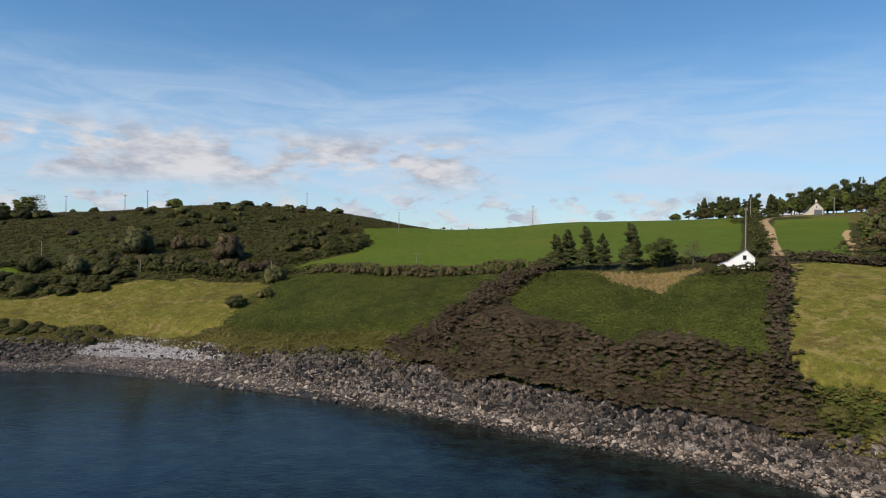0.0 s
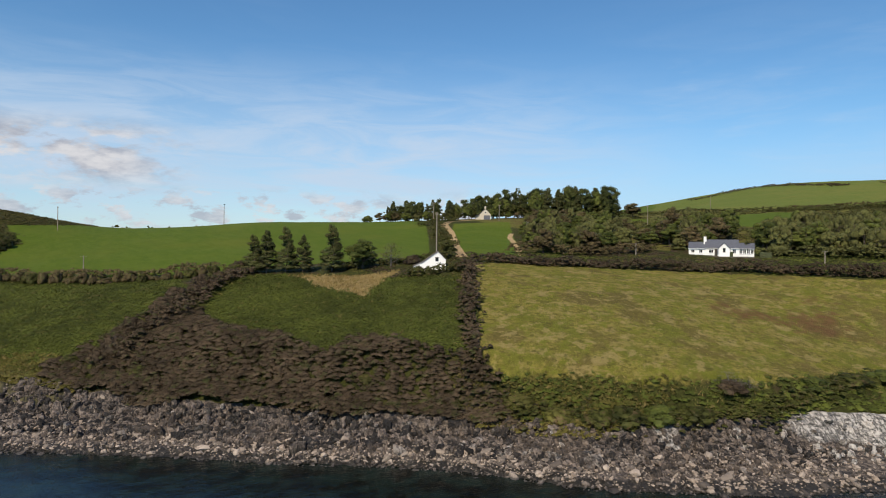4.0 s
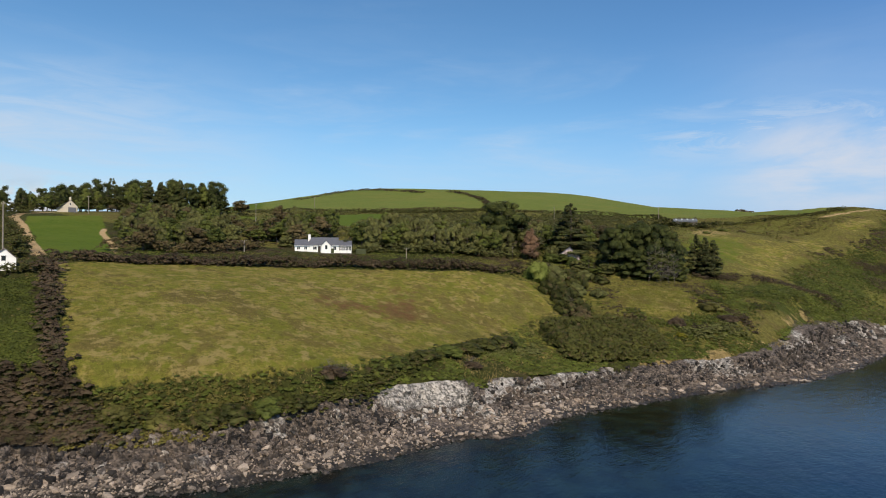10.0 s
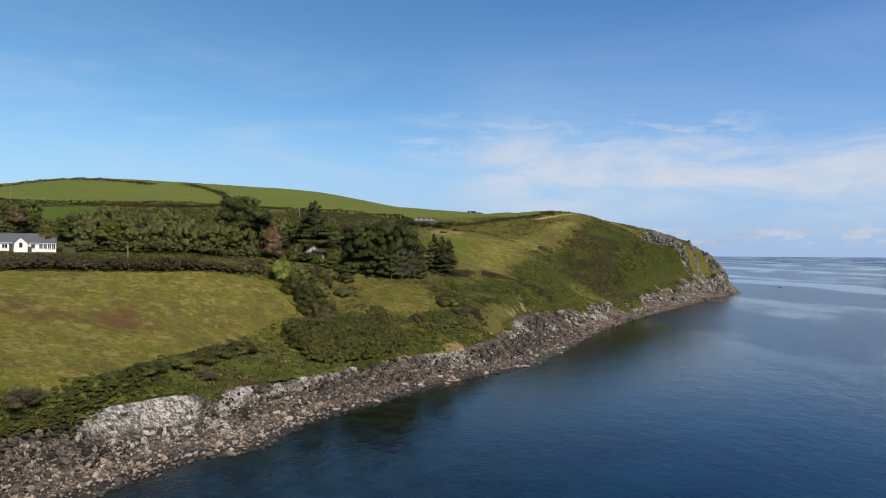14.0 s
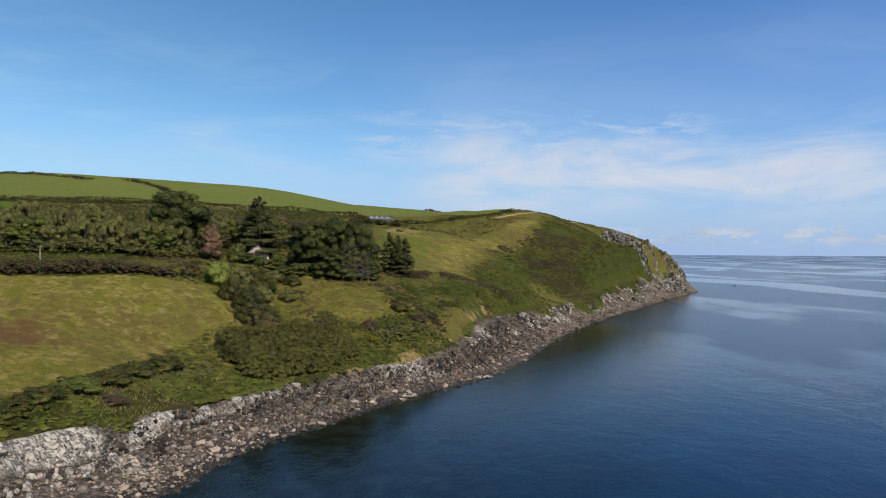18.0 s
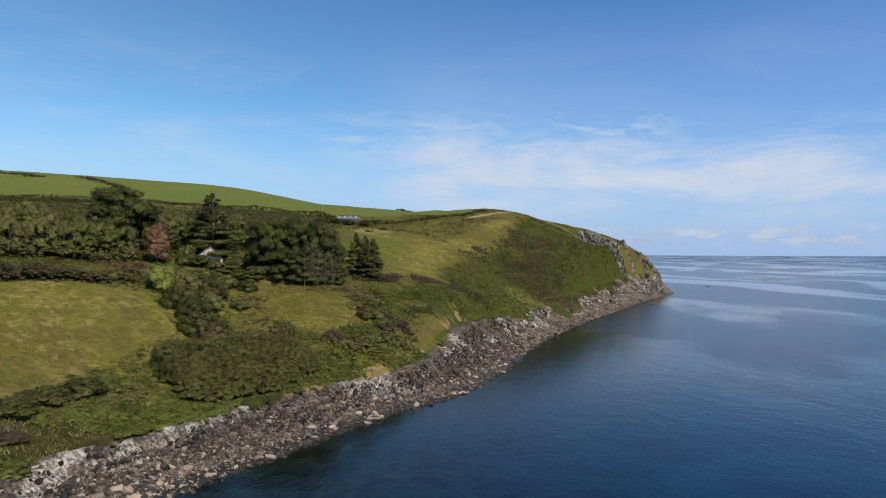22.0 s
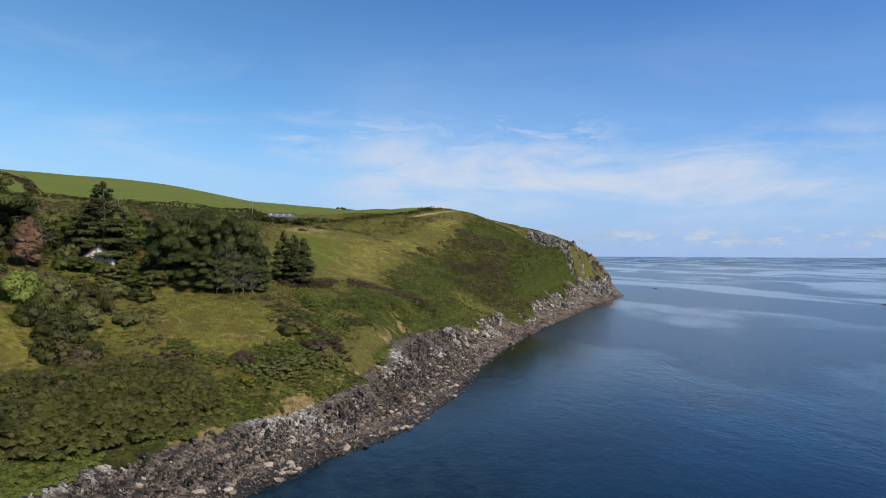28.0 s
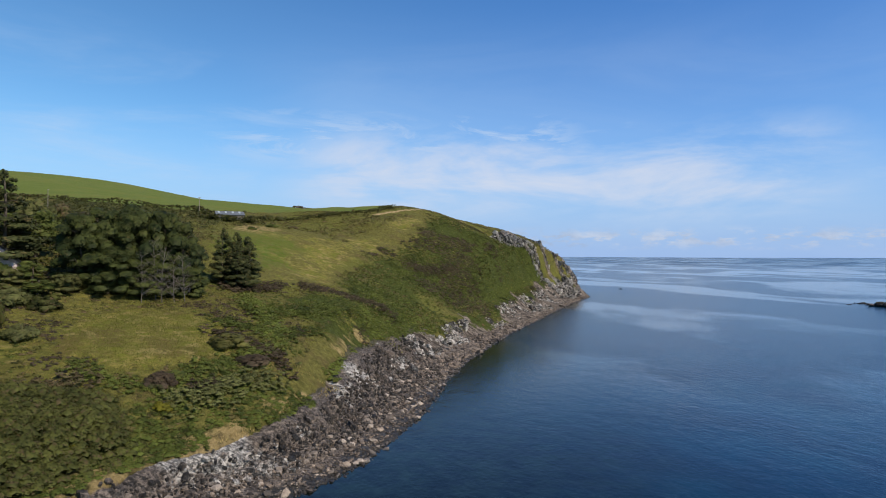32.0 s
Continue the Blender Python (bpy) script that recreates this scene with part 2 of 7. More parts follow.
def land_material():
    m, n, b, place = material("land")
    big, mid = n.noise(place, 0.035, 4, 0.55), n.noise(place, 0.16, 5, 0.6)
    small, tiny = n.noise(place, 0.9, 5, 0.65), n.noise(place, 4.5, 4, 0.7)
    grain = n.math("ADD", n.math("MULTIPLY", small, 0.55), n.math("MULTIPLY", tiny, 0.45))
    # ground under scrub: near-black low end paints the shade beneath the bushes
    scrub = n.mix(n.ramp(grain, 0.34, 0.66), (0.016, 0.018, 0.006), (0.062, 0.070, 0.018))
    scrub = n.mix(n.math("MULTIPLY", n.ramp(mid, 0.52, 0.68), 0.7), scrub, n.mix(grain, (0.030, 0.022, 0.014), (0.085, 0.062, 0.036)))
    scrub = n.mix(n.math("MULTIPLY", n.ramp(big, 0.50, 0.66), 0.5), scrub, (0.050, 0.052, 0.014))
    fern = n.mix(n.ramp(grain, 0.33, 0.68), (0.022, 0.030, 0.006), (0.070, 0.084, 0.018))
    fern = n.mix(n.math("MULTIPLY", n.ramp(mid, 0.56, 0.74), 0.55), fern, (0.085, 0.080, 0.026))
    drift = n.noise(n.stretch(place, (0.16, 0.22, 1), -32), 1.0, 6, 0.68, 0.5)
    tuft = n.noise(place, 0.42, 6, 0.7, 0.4)
    meadow = n.mix(n.ramp(grain, 0.34, 0.66), (0.076, 0.072, 0.016), (0.228, 0.198, 0.052))
    meadow = n.mix(n.math("MULTIPLY", n.ramp(tuft, 0.46, 0.60), 0.75), meadow, n.mix(grain, (0.074, 0.092, 0.011), (0.160, 0.170, 0.024)))
    meadow = n.mix(n.math("MULTIPLY", n.ramp(drift, 0.52, 0.66), 0.6), meadow, n.mix(grain, (0.165, 0.132, 0.048), (0.300, 0.245, 0.100)))
    meadow = n.mix(n.math("MULTIPLY", n.ramp(mid, 0.50, 0.60), 0.75), meadow, n.mix(grain, (0.066, 0.078, 0.012), (0.142, 0.150, 0.026)))
    meadow = n.mix(n.math("MULTIPLY", n.ramp(n.noise(place, 0.09, 5, 0.62), 0.52, 0.62), 0.75), meadow, n.mix(grain, (0.055, 0.050, 0.016), (0.140, 0.105, 0.040)))
    meadow = n.mix(n.math("MULTIPLY", n.ramp(n.noise(place, 0.30, 5, 0.7, 0.3), 0.52, 0.62), 0.75), meadow, n.mix(grain, (0.170, 0.135, 0.052), (0.320, 0.262, 0.115)))
    meadow = n.mix(n.math("MULTIPLY", n.ramp(n.noise(place, 0.62, 5, 0.72), 0.54, 0.64), 0.75), meadow, n.mix(grain, (0.052, 0.050, 0.014), (0.095, 0.088, 0.026)))
    # far hill turf, lightened and yellowed: distance haze put into its colour
    hill = n.mix(n.ramp(grain, 0.30, 0.72), (0.078, 0.108, 0.022), (0.124, 0.152, 0.034))
    hill = n.mix(n.math("MULTIPLY", n.ramp(big, 0.42, 0.66), 0.6), hill, (0.132, 0.138, 0.036))
    hill = n.mix(n.math("MULTIPLY", n.ramp(mid, 0.50, 0.64), 0.35), hill, (0.066, 0.098, 0.018))
    rows = n.noise(n.stretch(place, (0.35, 0.02, 1), 28), 1.0, 3, 0.5)
    turf = n.mix(n.ramp(grain, 0.30, 0.72), (0.042, 0.074, 0.007), (0.078, 0.114, 0.012))
    turf = n.mix(n.math("MULTIPLY", n.ramp(rows, 0.35, 0.7), 0.35), turf, (0.092, 0.122, 0.018))
    turf = n.mix(n.math("MULTIPLY", n.ramp(big, 0.45, 0.7), 0.5), turf, (0.100, 0.112, 0.018))
    turf = n.mix(n.math("MULTIPLY", n.ramp(n.noise(place, 0.22, 5, 0.65), 0.5, 0.7), 0.3), turf, (0.060, 0.086, 0.014))
    straw = n.mix(n.ramp(grain, 0.3, 0.7), (0.150, 0.112, 0.050), (0.330, 0.255, 0.120))
    rust = n.mix(n.ramp(grain, 0.3, 0.7), (0.066, 0.042, 0.018), (0.150, 0.090, 0.040))
    track = n.mix(n.ramp(grain, 0.3, 0.7), (0.230, 0.165, 0.085), (0.420, 0.320, 0.190))
    wob = n.math("MULTIPLY", n.math("SUBTRACT", n.noise(place, 0.45, 4, 0.6), 0.5), 0.9)

    def cover(name, under, over):
        f = n.ramp(n.math("ADD", n.attribute(name), wob), 0.35, 0.65)
        return n.mix(f, under, over)
    c = scrub
    sward = n.mix(n.ramp(grain, 0.33, 0.68), (0.052, 0.052, 0.014), (0.160, 0.148, 0.042))
    sward = n.mix(n.math("MULTIPLY", n.ramp(mid, 0.50, 0.64), 0.6), sward, n.mix(grain, (0.052, 0.038, 0.018), (0.120, 0.090, 0.042)))
    sward = n.mix(n.math("MULTIPLY", n.ramp(big, 0.48, 0.62), 0.6), sward, n.mix(grain, (0.060, 0.072, 0.012), (0.135, 0.142, 0.030)))
    for name, over in (("sward", sward), ("bracken", fern), ("meadow", meadow), ("pasture", turf), ("hill", hill), ("tussock", sward), ("straw", straw), ("rust", rust), ("track", track)):
        c = cover(name, c, over)
    c = n.mix(1.0, c, (1.03, 1.0, 0.93), "MULTIPLY")
    beds = n.noise(n.stretch(place, (0.8, 0.16, 0.30), 32), 1.0, 6, 0.7, 1.0)
    stone = n.mix(n.ramp(n.math("ADD", n.math("MULTIPLY", beds, 0.65), n.math("MULTIPLY", grain, 0.35)), 0.40, 0.60), (0.026, 0.021, 0.017), (0.250, 0.205, 0.165))
    c = cover("stone", c, stone)
    n.put(b.inputs["Base Color"], c)
    b.inputs["Roughness"].default_value = 0.9
    b.inputs["Specular IOR Level"].default_value = 0.08
    calm = n.math("SUBTRACT", 1.0, n.math("MULTIPLY", n.math("MAXIMUM", n.attribute("pasture"), n.attribute("hill")), 0.75))
    h = n.math("ADD", grain, n.math("MULTIPLY", n.math("MULTIPLY", beds, n.attribute("stone")), 2.5))
    n.put(b.inputs["Normal"], n.bump(h, n.math("MULTIPLY", calm, 0.9), 0.7))
    return m


def rock_material():
    """Bedded grey rock, pale where it is bare and dry, dark below the tide's reach and, as painted shade, between
    stones.
    """
    m, n, b, place = material("shore_rock")
    beds = n.noise(n.stretch(place, (0.5, 0.5, 1.6), 30), 1.0, 6, 0.7, 1.2)
    splits = n.noise(n.stretch(place, (1.3, 0.35, 0.5), 35), 2.2, 5, 0.7, 0.8)
    grain, broad = n.noise(place, 3.0, 6, 0.7), n.noise(place, 0.12, 4, 0.6)
    tone = n.math("ADD", n.math("MULTIPLY", beds, 0.6), n.math("MULTIPLY", grain, 0.4))
    own = n.add("ShaderNodeNewGeometry").outputs["Random Per Island"]
    tone = n.math("ADD", n.math("MULTIPLY", tone, 0.75), n.math("MULTIPLY", own, 0.25))
    c = n.mix(n.ramp(tone, 0.42, 0.60), (0.010, 0.008, 0.006), (0.215, 0.170, 0.134))
    c = n.mix(n.math("MULTIPLY", n.ramp(broad, 0.48, 0.66), 0.5), c, (0.170, 0.128, 0.092))
    pale = n.mix(n.ramp(tone, 0.40, 0.56), (0.056, 0.056, 0.050), (0.500, 0.460, 0.405))
    wob = n.math("MULTIPLY", n.math("SUBTRACT", n.noise(place, 0.5, 4, 0.65), 0.5), 1.0)
    c = n.mix(n.ramp(n.math("ADD", n.attribute("pale"), wob), 0.35, 0.7), c, pale)
    # weed below the tide; the same colour paints shade between beach stones
    weed_or_gap = n.mix(grain, (0.012, 0.010, 0.007), (0.050, 0.040, 0.024))
    c = n.mix(n.ramp(n.math("ADD", n.attribute("tide_gap_dark"), wob), 0.4, 0.75), c, weed_or_gap)
    moss = n.mix(grain, (0.030, 0.030, 0.009), (0.115, 0.098, 0.034))
    c = n.mix(n.math("MULTIPLY", n.ramp(n.math("ADD", n.attribute("turf"), wob), 0.4, 0.7), 0.95), c, moss)
    # splits in the beds, with crevice shade put into their near-black colour
    edge = n.ramp(splits, 0.42, 0.50)
    c = n.mix(n.math("MULTIPLY", n.math("SUBTRACT", 1.0, edge), 0.55), c, (0.016, 0.013, 0.011))
    n.put(b.inputs["Base Color"], c)
    n.put(b.inputs["Roughness"], n.ramp(n.attribute("tide_gap_dark"), 0.3, 0.8, 0.85, 0.5))
    h = n.math("ADD", tone, n.math("MULTIPLY", edge, 0.5))
    n.put(b.inputs["Normal"], n.bump(h, 1.0, 0.7))
    return m


def boulder_material(name="boulders", wash=1.0):
    m, n, b, place = material(name)
    r = n.add("ShaderNodeNewGeometry").outputs["Random Per Island"]
    o = n.add("ShaderNodeObjectInfo").outputs["Random"]
    own = n.math("FRACT", n.math("ADD", r, o))
    grain = n.noise(place, 3.5, 5, 0.7)
    grey = n.mix(n.math("POWER", own, 1.15), (0.042, 0.033, 0.026), (0.410, 0.335, 0.262))
    tan = n.mix(grain, (0.200, 0.148, 0.104), (0.420, 0.335, 0.250))
    c = n.mix(n.math("MULTIPLY", n.ramp(n.math("FRACT", n.math("MULTIPLY", own, 7.7)), 0.80, 0.86), 0.85), grey, tan)
    c = n.mix(n.math("MULTIPLY", n.ramp(grain, 0.55, 0.3), 0.5), c, (0.045, 0.036, 0.028))
    low = n.add("ShaderNodeSeparateXYZ")
    n.put(low.inputs[0], n.add("ShaderNodeNewGeometry").outputs["Position"])
    wet = n.ramp(n.math("ADD", low.outputs[2], n.math("MULTIPLY", grain, 0.5)), 0.32, 0.75, 1, 0)
    c = n.mix(n.math("MULTIPLY", wet, 0.85), c, (0.022, 0.018, 0.014))
    if wash < 1:
        c = n.mix(1.0, c, (wash, 0.95 * wash, 0.92 * wash), "MULTIPLY")
    n.put(b.inputs["Base Color"], c)
    n.put(b.inputs["Roughness"], n.ramp(wet, 0, 1, 0.85, 0.45))
    n.put(b.inputs["Normal"], n.bump(grain, 0.6, 0.15))
    return m


def sea_material():
    m, n, b, place = material("sea_water")
    bed = n.noise(place, 0.045, 5, 0.6)
    patches = n.noise(n.stretch(place, (0.0042, 0.0085, 1), 25), 1.0, 3, 0.5, 0.5)
    deep = n.mix(n.ramp(bed, 0.35, 0.7), (0.001, 0.010, 0.031), (0.002, 0.025, 0.052))
    # margin water: weedy bed, plus the land's dark reflection painted into the colour
    near = n.mix(n.ramp(n.noise(place, 0.25, 5, 0.65), 0.38, 0.66), (0.003, 0.004, 0.003), (0.008, 0.016, 0.013))
    off = n.attribute("offing")
    wob = n.math("MULTIPLY", n.math("SUBTRACT", bed, 0.5), 0.5)
    c = n.mix(n.ramp(n.math("ADD", off, wob), 0.2, 0.85), near, deep)
    n.put(b.inputs["Base Color"], c)
    b.inputs["IOR"].default_value = 1.26
    b.inputs["Specular Tint"].default_value = (0.72, 0.90, 1.0, 1)
    b.inputs["Roughness"].default_value = 0.04
    ripple = n.noise(n.stretch(place, (1.0, 2.2, 1), 20), 1.1, 3, 0.6)
    swell = n.noise(n.stretch(place, (0.14, 0.24, 1), 15), 1.0, 4, 0.6)
    edge = n.math("MULTIPLY", n.math("SUBTRACT", n.noise(n.stretch(place, (0.03, 0.09, 1), 25), 1.0, 4, 0.6), 0.5), 0.05)
    lanes = n.ramp(n.math("ADD", patches, edge), 0.42, 0.57, 0.5, 1.0)
    chop = n.noise(n.stretch(place, (0.5, 0.9, 1), 35), 1.0, 3, 0.6)
    h = n.math("ADD", n.math("ADD", n.math("MULTIPLY", ripple, 0.14), n.math("MULTIPLY", chop, 0.16)), n.math("MULTIPLY", swell, 0.35))
    n.put(b.inputs["Normal"], n.bump(h, n.math("MULTIPLY", lanes, 0.42), 1.0))
    n.put(b.inputs["Roughness"], n.math("MAXIMUM", n.ramp(lanes, 0.5, 1.0, 0.05, 0.20), n.math("MULTIPLY", n.attribute("far"), n.ramp(lanes, 0.5, 1.0, 0.14, 0.30))))
    return m


WEEDY_MAT = boulder_material("weedy_boulders", 0.55)
SHINGLE_MAT = plain("pale_shingle", (0.40, 0.375, 0.36), 0.85, 0.35, 1.0)
LAND_MAT, ROCK_MAT, BOULDER_MAT, SEA_MAT = land_material(), rock_material(), boulder_material(), sea_material()

# ---- the lie of the land ----
SHORE = [(-900, 420), (-420, 250), (-200, 165), (-140, 141), (-98, 141), (-78, 141), (-50, 131), (-23, 120), (-7, 112), (7, 104), (19, 95.5), (29, 90),
         (38, 84), (47, 76), (54, 68.5), (64, 62.5), (75, 56.5), (89, 51.5), (96, 44.5), (112, 41.5), (132, 30.2), (152, 18.4), (169, 5),
         (199, -8.5), (227, -17), (249, -24), (289, -42), (335, -64), (366, -81)]
SHORE_EAST = [(430, -114), (490, -147), (530, -170), (548, -168), (575, -130), (600, -70), (660, 0), (760, 100), (980, 300), (1500, 700), (4600, 2200)]
# x of the shore, beach width, beach top, cliff depth, cliff top, width of the bank behind
SHORE_FORM = [(-900, 14, 2, 8, 6, 14), (-104, 12, 2.2, 5, 4.6, 9), (-80, 20, 3.2, 2.5, 4.6, 8), (-60, 16, 3.0, 3, 4.9, 8), (-48, 13, 2.6, 4, 5.6, 9), (-24, 11, 2.4, 8, 7.4, 10), (0, 8, 2.0, 5, 5.2, 12),
              (40, 6, 1.9, 4, 4.8, 8), (56, 8, 1.9, 5, 5.2, 7), (70, 9, 2.0, 6, 6.0, 6), (84, 11, 2.1, 4, 6.3, 6)]
SHORE_FORM += [(92, 11, 2.1, 3.5, 6.5, 6), (105, 10, 2.0, 4, 5.2, 7), (125, 9, 1.8, 4, 4.6, 8), (137, 12, 1.8, 6, 4.3, 8), (146, 10, 1.8, 5, 4.4, 9), (157, 10, 1.6, 3.5, 4.4, 9),
               (170, 9, 1.5, 4, 5.0, 9), (193, 10, 1.5, 6, 5.4, 9)]
SHORE_FORM += [(212, 11, 1.4, 8, 8.0, 8), (230, 10, 1.2, 12, 7.8, 8), (270, 8, 1.2, 11, 7.6, 8), (320, 6, 1.0, 10, 8.0, 9), (360, 5, 1.0, 15, 9.0, 9), (420, 5, 1.0, 18, 10.5, 9), (490, 5, 1.2, 18, 14, 9), (528, 4, 1.4, 10, 17, 7), (550, 4, 1.4, 9, 20, 6), (600, 4, 1.4, 10, 22, 8),
               (4600, 4, 1, 16, 30, 6)]
SPOT_WEST = [(-95, 170, 7), (-66, 160, 7.5), (-46, 152, 8), (-24, 142, 9), (-91, 197, 17), (-60, 207, 17.2), (-38, 198, 19.8), (-5, 190, 20.7), (20, 184, 22.6),
             (-100, 232, 27), (-79, 236, 27), (-115, 298, 46), (-78, 310, 46.5), (-38, 318, 42.5), (-148, 284, 41.5), (-183, 262, 38), (-120, 380, 36), (-10, 325, 37.6),
             (62, 325, 41.6), (143, 304, 44.2), (0, 420, 34), (110, 420, 39), (-40, 262, 30), (-200, 200, 20), (-180, 170, 10), (25, 250, 31)]
SPOT_FIELDS = [(-8, 124, 7.5), (14, 120, 10.5), (31, 108, 11.2), (43, 95.5, 11.4), (53, 85.5, 10.2), (66, 77.5, 10.0), (84, 70, 9.8), (118, 70, 10.3), (53, 98, 14.4),
               (116, 85, 15.2), (31, 153, 23.2), (47, 148, 23.2), (64, 137, 24.9), (80, 133, 26), (133, 125, 25), (158, 134, 28.3), (165, 80, 21.5), (149, 64, 10.3),
               (163, 57, 11.5), (103, 160, 29), (160, 262, 43.5), (190, 200, 37), (178, 70, 18.5), (147, 49, 6.0), (200, 92, 27), (218, 75, 26.8), (90, 240, 34), (230, 330, 50)]
SPOT_HEAD = [(189, 40, 15.2), (208, 54, 19), (205, 12, 10.8), (228, 40, 20.5), (255, 30, 21), (245, 0, 14), (300, 40, 33), (310, 15, 28), (330, -35, 13.5), (385, 59, 46), (360, 0, 36),
             (400, -20, 43), (455, -38, 54.5), (420, -62, 40), (478, -52, 56.5), (500, -66, 55), (529, -89, 50.5), (520, -113, 42.5), (526, -133, 36), (534, -151, 29), (470, -91, 38), (590, 45, 66), (484, 3, 57.5), (525, 42, 59.5), (578, 92, 69), (615, 121, 73),
             (560, 280, 88), (650, 325, 98), (690, 226, 95), (572, 410, 97), (411, 444, 64), (380, 180, 52), (300, 120, 40), (460, 130, 60), (275, 230, 47), (640, -20, 50)]
SPOT_FAR = [(-800, 900, 30), (-300, 900, 30), (200, 900, 34), (600, 900, 60), (1100, 600, 70), (900, 380, 80), (-600, 500, 28), (2500, 2500, 50), (-2500, 2500, 40), (300, 3500, 30), (4000, 2600, 50), (-4000, 1500, 40)]


def smooth(a):
    a = np.clip(a, 0, 1)
    return a * a * (3 - 2 * a)


def hash_grid(i, j, k):
    h = np.sin(i * 127.1 + j * 311.7 + k * 74.7) * 43758.5453
    return h - np.floor(h)


def value_noise(x, y, k=0):
    """Smooth noise from 0 to 1 on arrays."""
    i, j = np.floor(x), np.floor(y)
    u, v = smooth(x - i), smooth(y - j)
    a = hash_grid(i, j, k) * (1 - u) + hash_grid(i + 1, j, k) * u
    b = hash_grid(i, j + 1, k) * (1 - u) + hash_grid(i + 1, j + 1, k) * u
    return a * (1 - v) + b * v


def fractal(x, y, size, octaves=4, k=0):
    """Fractal noise about 0, from -1 to 1; size: metres of its largest swells."""
    out, amp, total = 0, 1.0, 0
    for o in range(octaves):
        out = out + amp * (value_noise(x / size * 2 ** o + 13.7 * o, y / size * 2 ** o - 7.1 * o, k + o) - 0.5)
        total += amp * 0.5
        amp *= 0.55
    return out / total


def rounded_line(points, steps=6):
    """A Catmull-Rom line through the points."""
    p = np.array(points, float)
    p = np.vstack([2 * p[0] - p[1], p, 2 * p[-1] - p[-2]])
    t = (np.arange(steps) / steps)[:, None]
    rows = []
    for a, b, c, d in zip(p[:-3], p[1:-2], p[2:-1], p[3:]):
        rows.append(0.5 * (2 * b + (c - a) * t + (2 * a - 5 * b + 4 * c - d) * t ** 2 + (3 * b - a - 3 * c + d) * t ** 3))
    return np.vstack(rows + [p[-2:-1]])


COAST = rounded_line(SHORE + SHORE_EAST, 4)


def shore_distance(x, y, line=None):
    """Metres inland from the water's edge (the sea: minus), and the x of the nearest point of the shore."""
    line = COAST if line is None else line
    best, side, at = np.full(x.shape, 1e9), np.ones(x.shape), np.zeros(x.shape)
    for (ax, ay), (bx, by) in zip(line[:-1], line[1:]):
        ex, ey = bx - ax, by - ay
        t = np.clip(((x - ax) * ex + (y - ay) * ey) / (ex * ex + ey * ey), 0, 1)
        dx, dy = x - ax - t * ex, y - ay - t * ey
        q = dx * dx + dy * dy
        near = q < best - 1e-9
        best = np.where(near, q, best)
        side = np.where(near, np.sign(ex * dy - ey * dx), side)
        at = np.where(near, ax + t * ex, at)
    return np.sqrt(best) * np.where(side == 0, 1, side), at


def thin_plate(spots):
    s = np.array(spots, float)
    c, n = s[:, :2] / 100, len(s)

    def kern(q):
        return q * np.log(np.maximum(q, 1e-9)) * 0.5
    a = np.zeros((n + 3, n + 3))
    a[:n, :n] = kern(((c[:, None] - c[None]) ** 2).sum(2)) + np.eye(n) * 0.004
    a[:n, n], a[:n, n + 1:] = 1, c
    a[n:, :n] = a[:n, n:].T
    w = np.linalg.solve(a, np.append(s[:, 2], [0, 0, 0]))

    def height(x, y):
        out = w[n] + w[n + 1] * x / 100 + w[n + 2] * y / 100
        for (cx, cy), k in zip(c, w):
            out = out + k * kern((x / 100 - cx) ** 2 + (y / 100 - cy) ** 2)
        return out
    return height


LAND = thin_plate(SPOT_WEST + SPOT_FIELDS + SPOT_HEAD + SPOT_FAR)
FORM = np.array(SHORE_FORM, float)


def ground(x, y, rough=True):
    """The ground's height, with the distance inland."""
    x, y = np.asarray(x, float), np.asarray(y, float)
    d, at = shore_distance(x, y)
    b, zb, c, zc, w = (np.interp(at, FORM[:, 0], FORM[:, k]) for k in range(1, 6))
    land = np.maximum(LAND(x, y), zc * 0.75)
    if rough:
        wob = fractal(x, y, 9, 3, 5)
        d = d + wob * np.where(d > 0, 1.0, 0.4) * np.clip(d / 3, 0.2, 1)
        land = land + 0.5 * fractal(x, y, 30, 4, 9)
        # ribs and gullies of the headland
        away = smooth((x - 255) / 40) * smooth((d - 6) / 20) * smooth((560 - x) / 30) * smooth((60 - y) / 40)
        across = x * 0.877 - y * 0.479
        land = land + away * (3.8 * fractal(across, y * 0.25, 42, 3, 15) + 1.1 * fractal(x, y, 13, 3, 16))
        gully = np.abs(x - 0.30 * (y + 95) - 478)
        land = land - 7.0 * smooth((16 - gully) / 16) * smooth((-70 - y) / 25) * smooth((d - 3) / 12)
    beach = zb * np.clip(d / b, 0, 1) ** 0.9
    cliff = (zc - zb) * smooth((d - b) / c)
    z = beach + cliff + (land - zc) * smooth((d - b - c) / w) ** 0.7
    far = smooth((d - b - c) / w)
    z = np.where(far >= 1, land, z)
    return np.where(d < 0, np.maximum(0.28 * d, -4), z), d
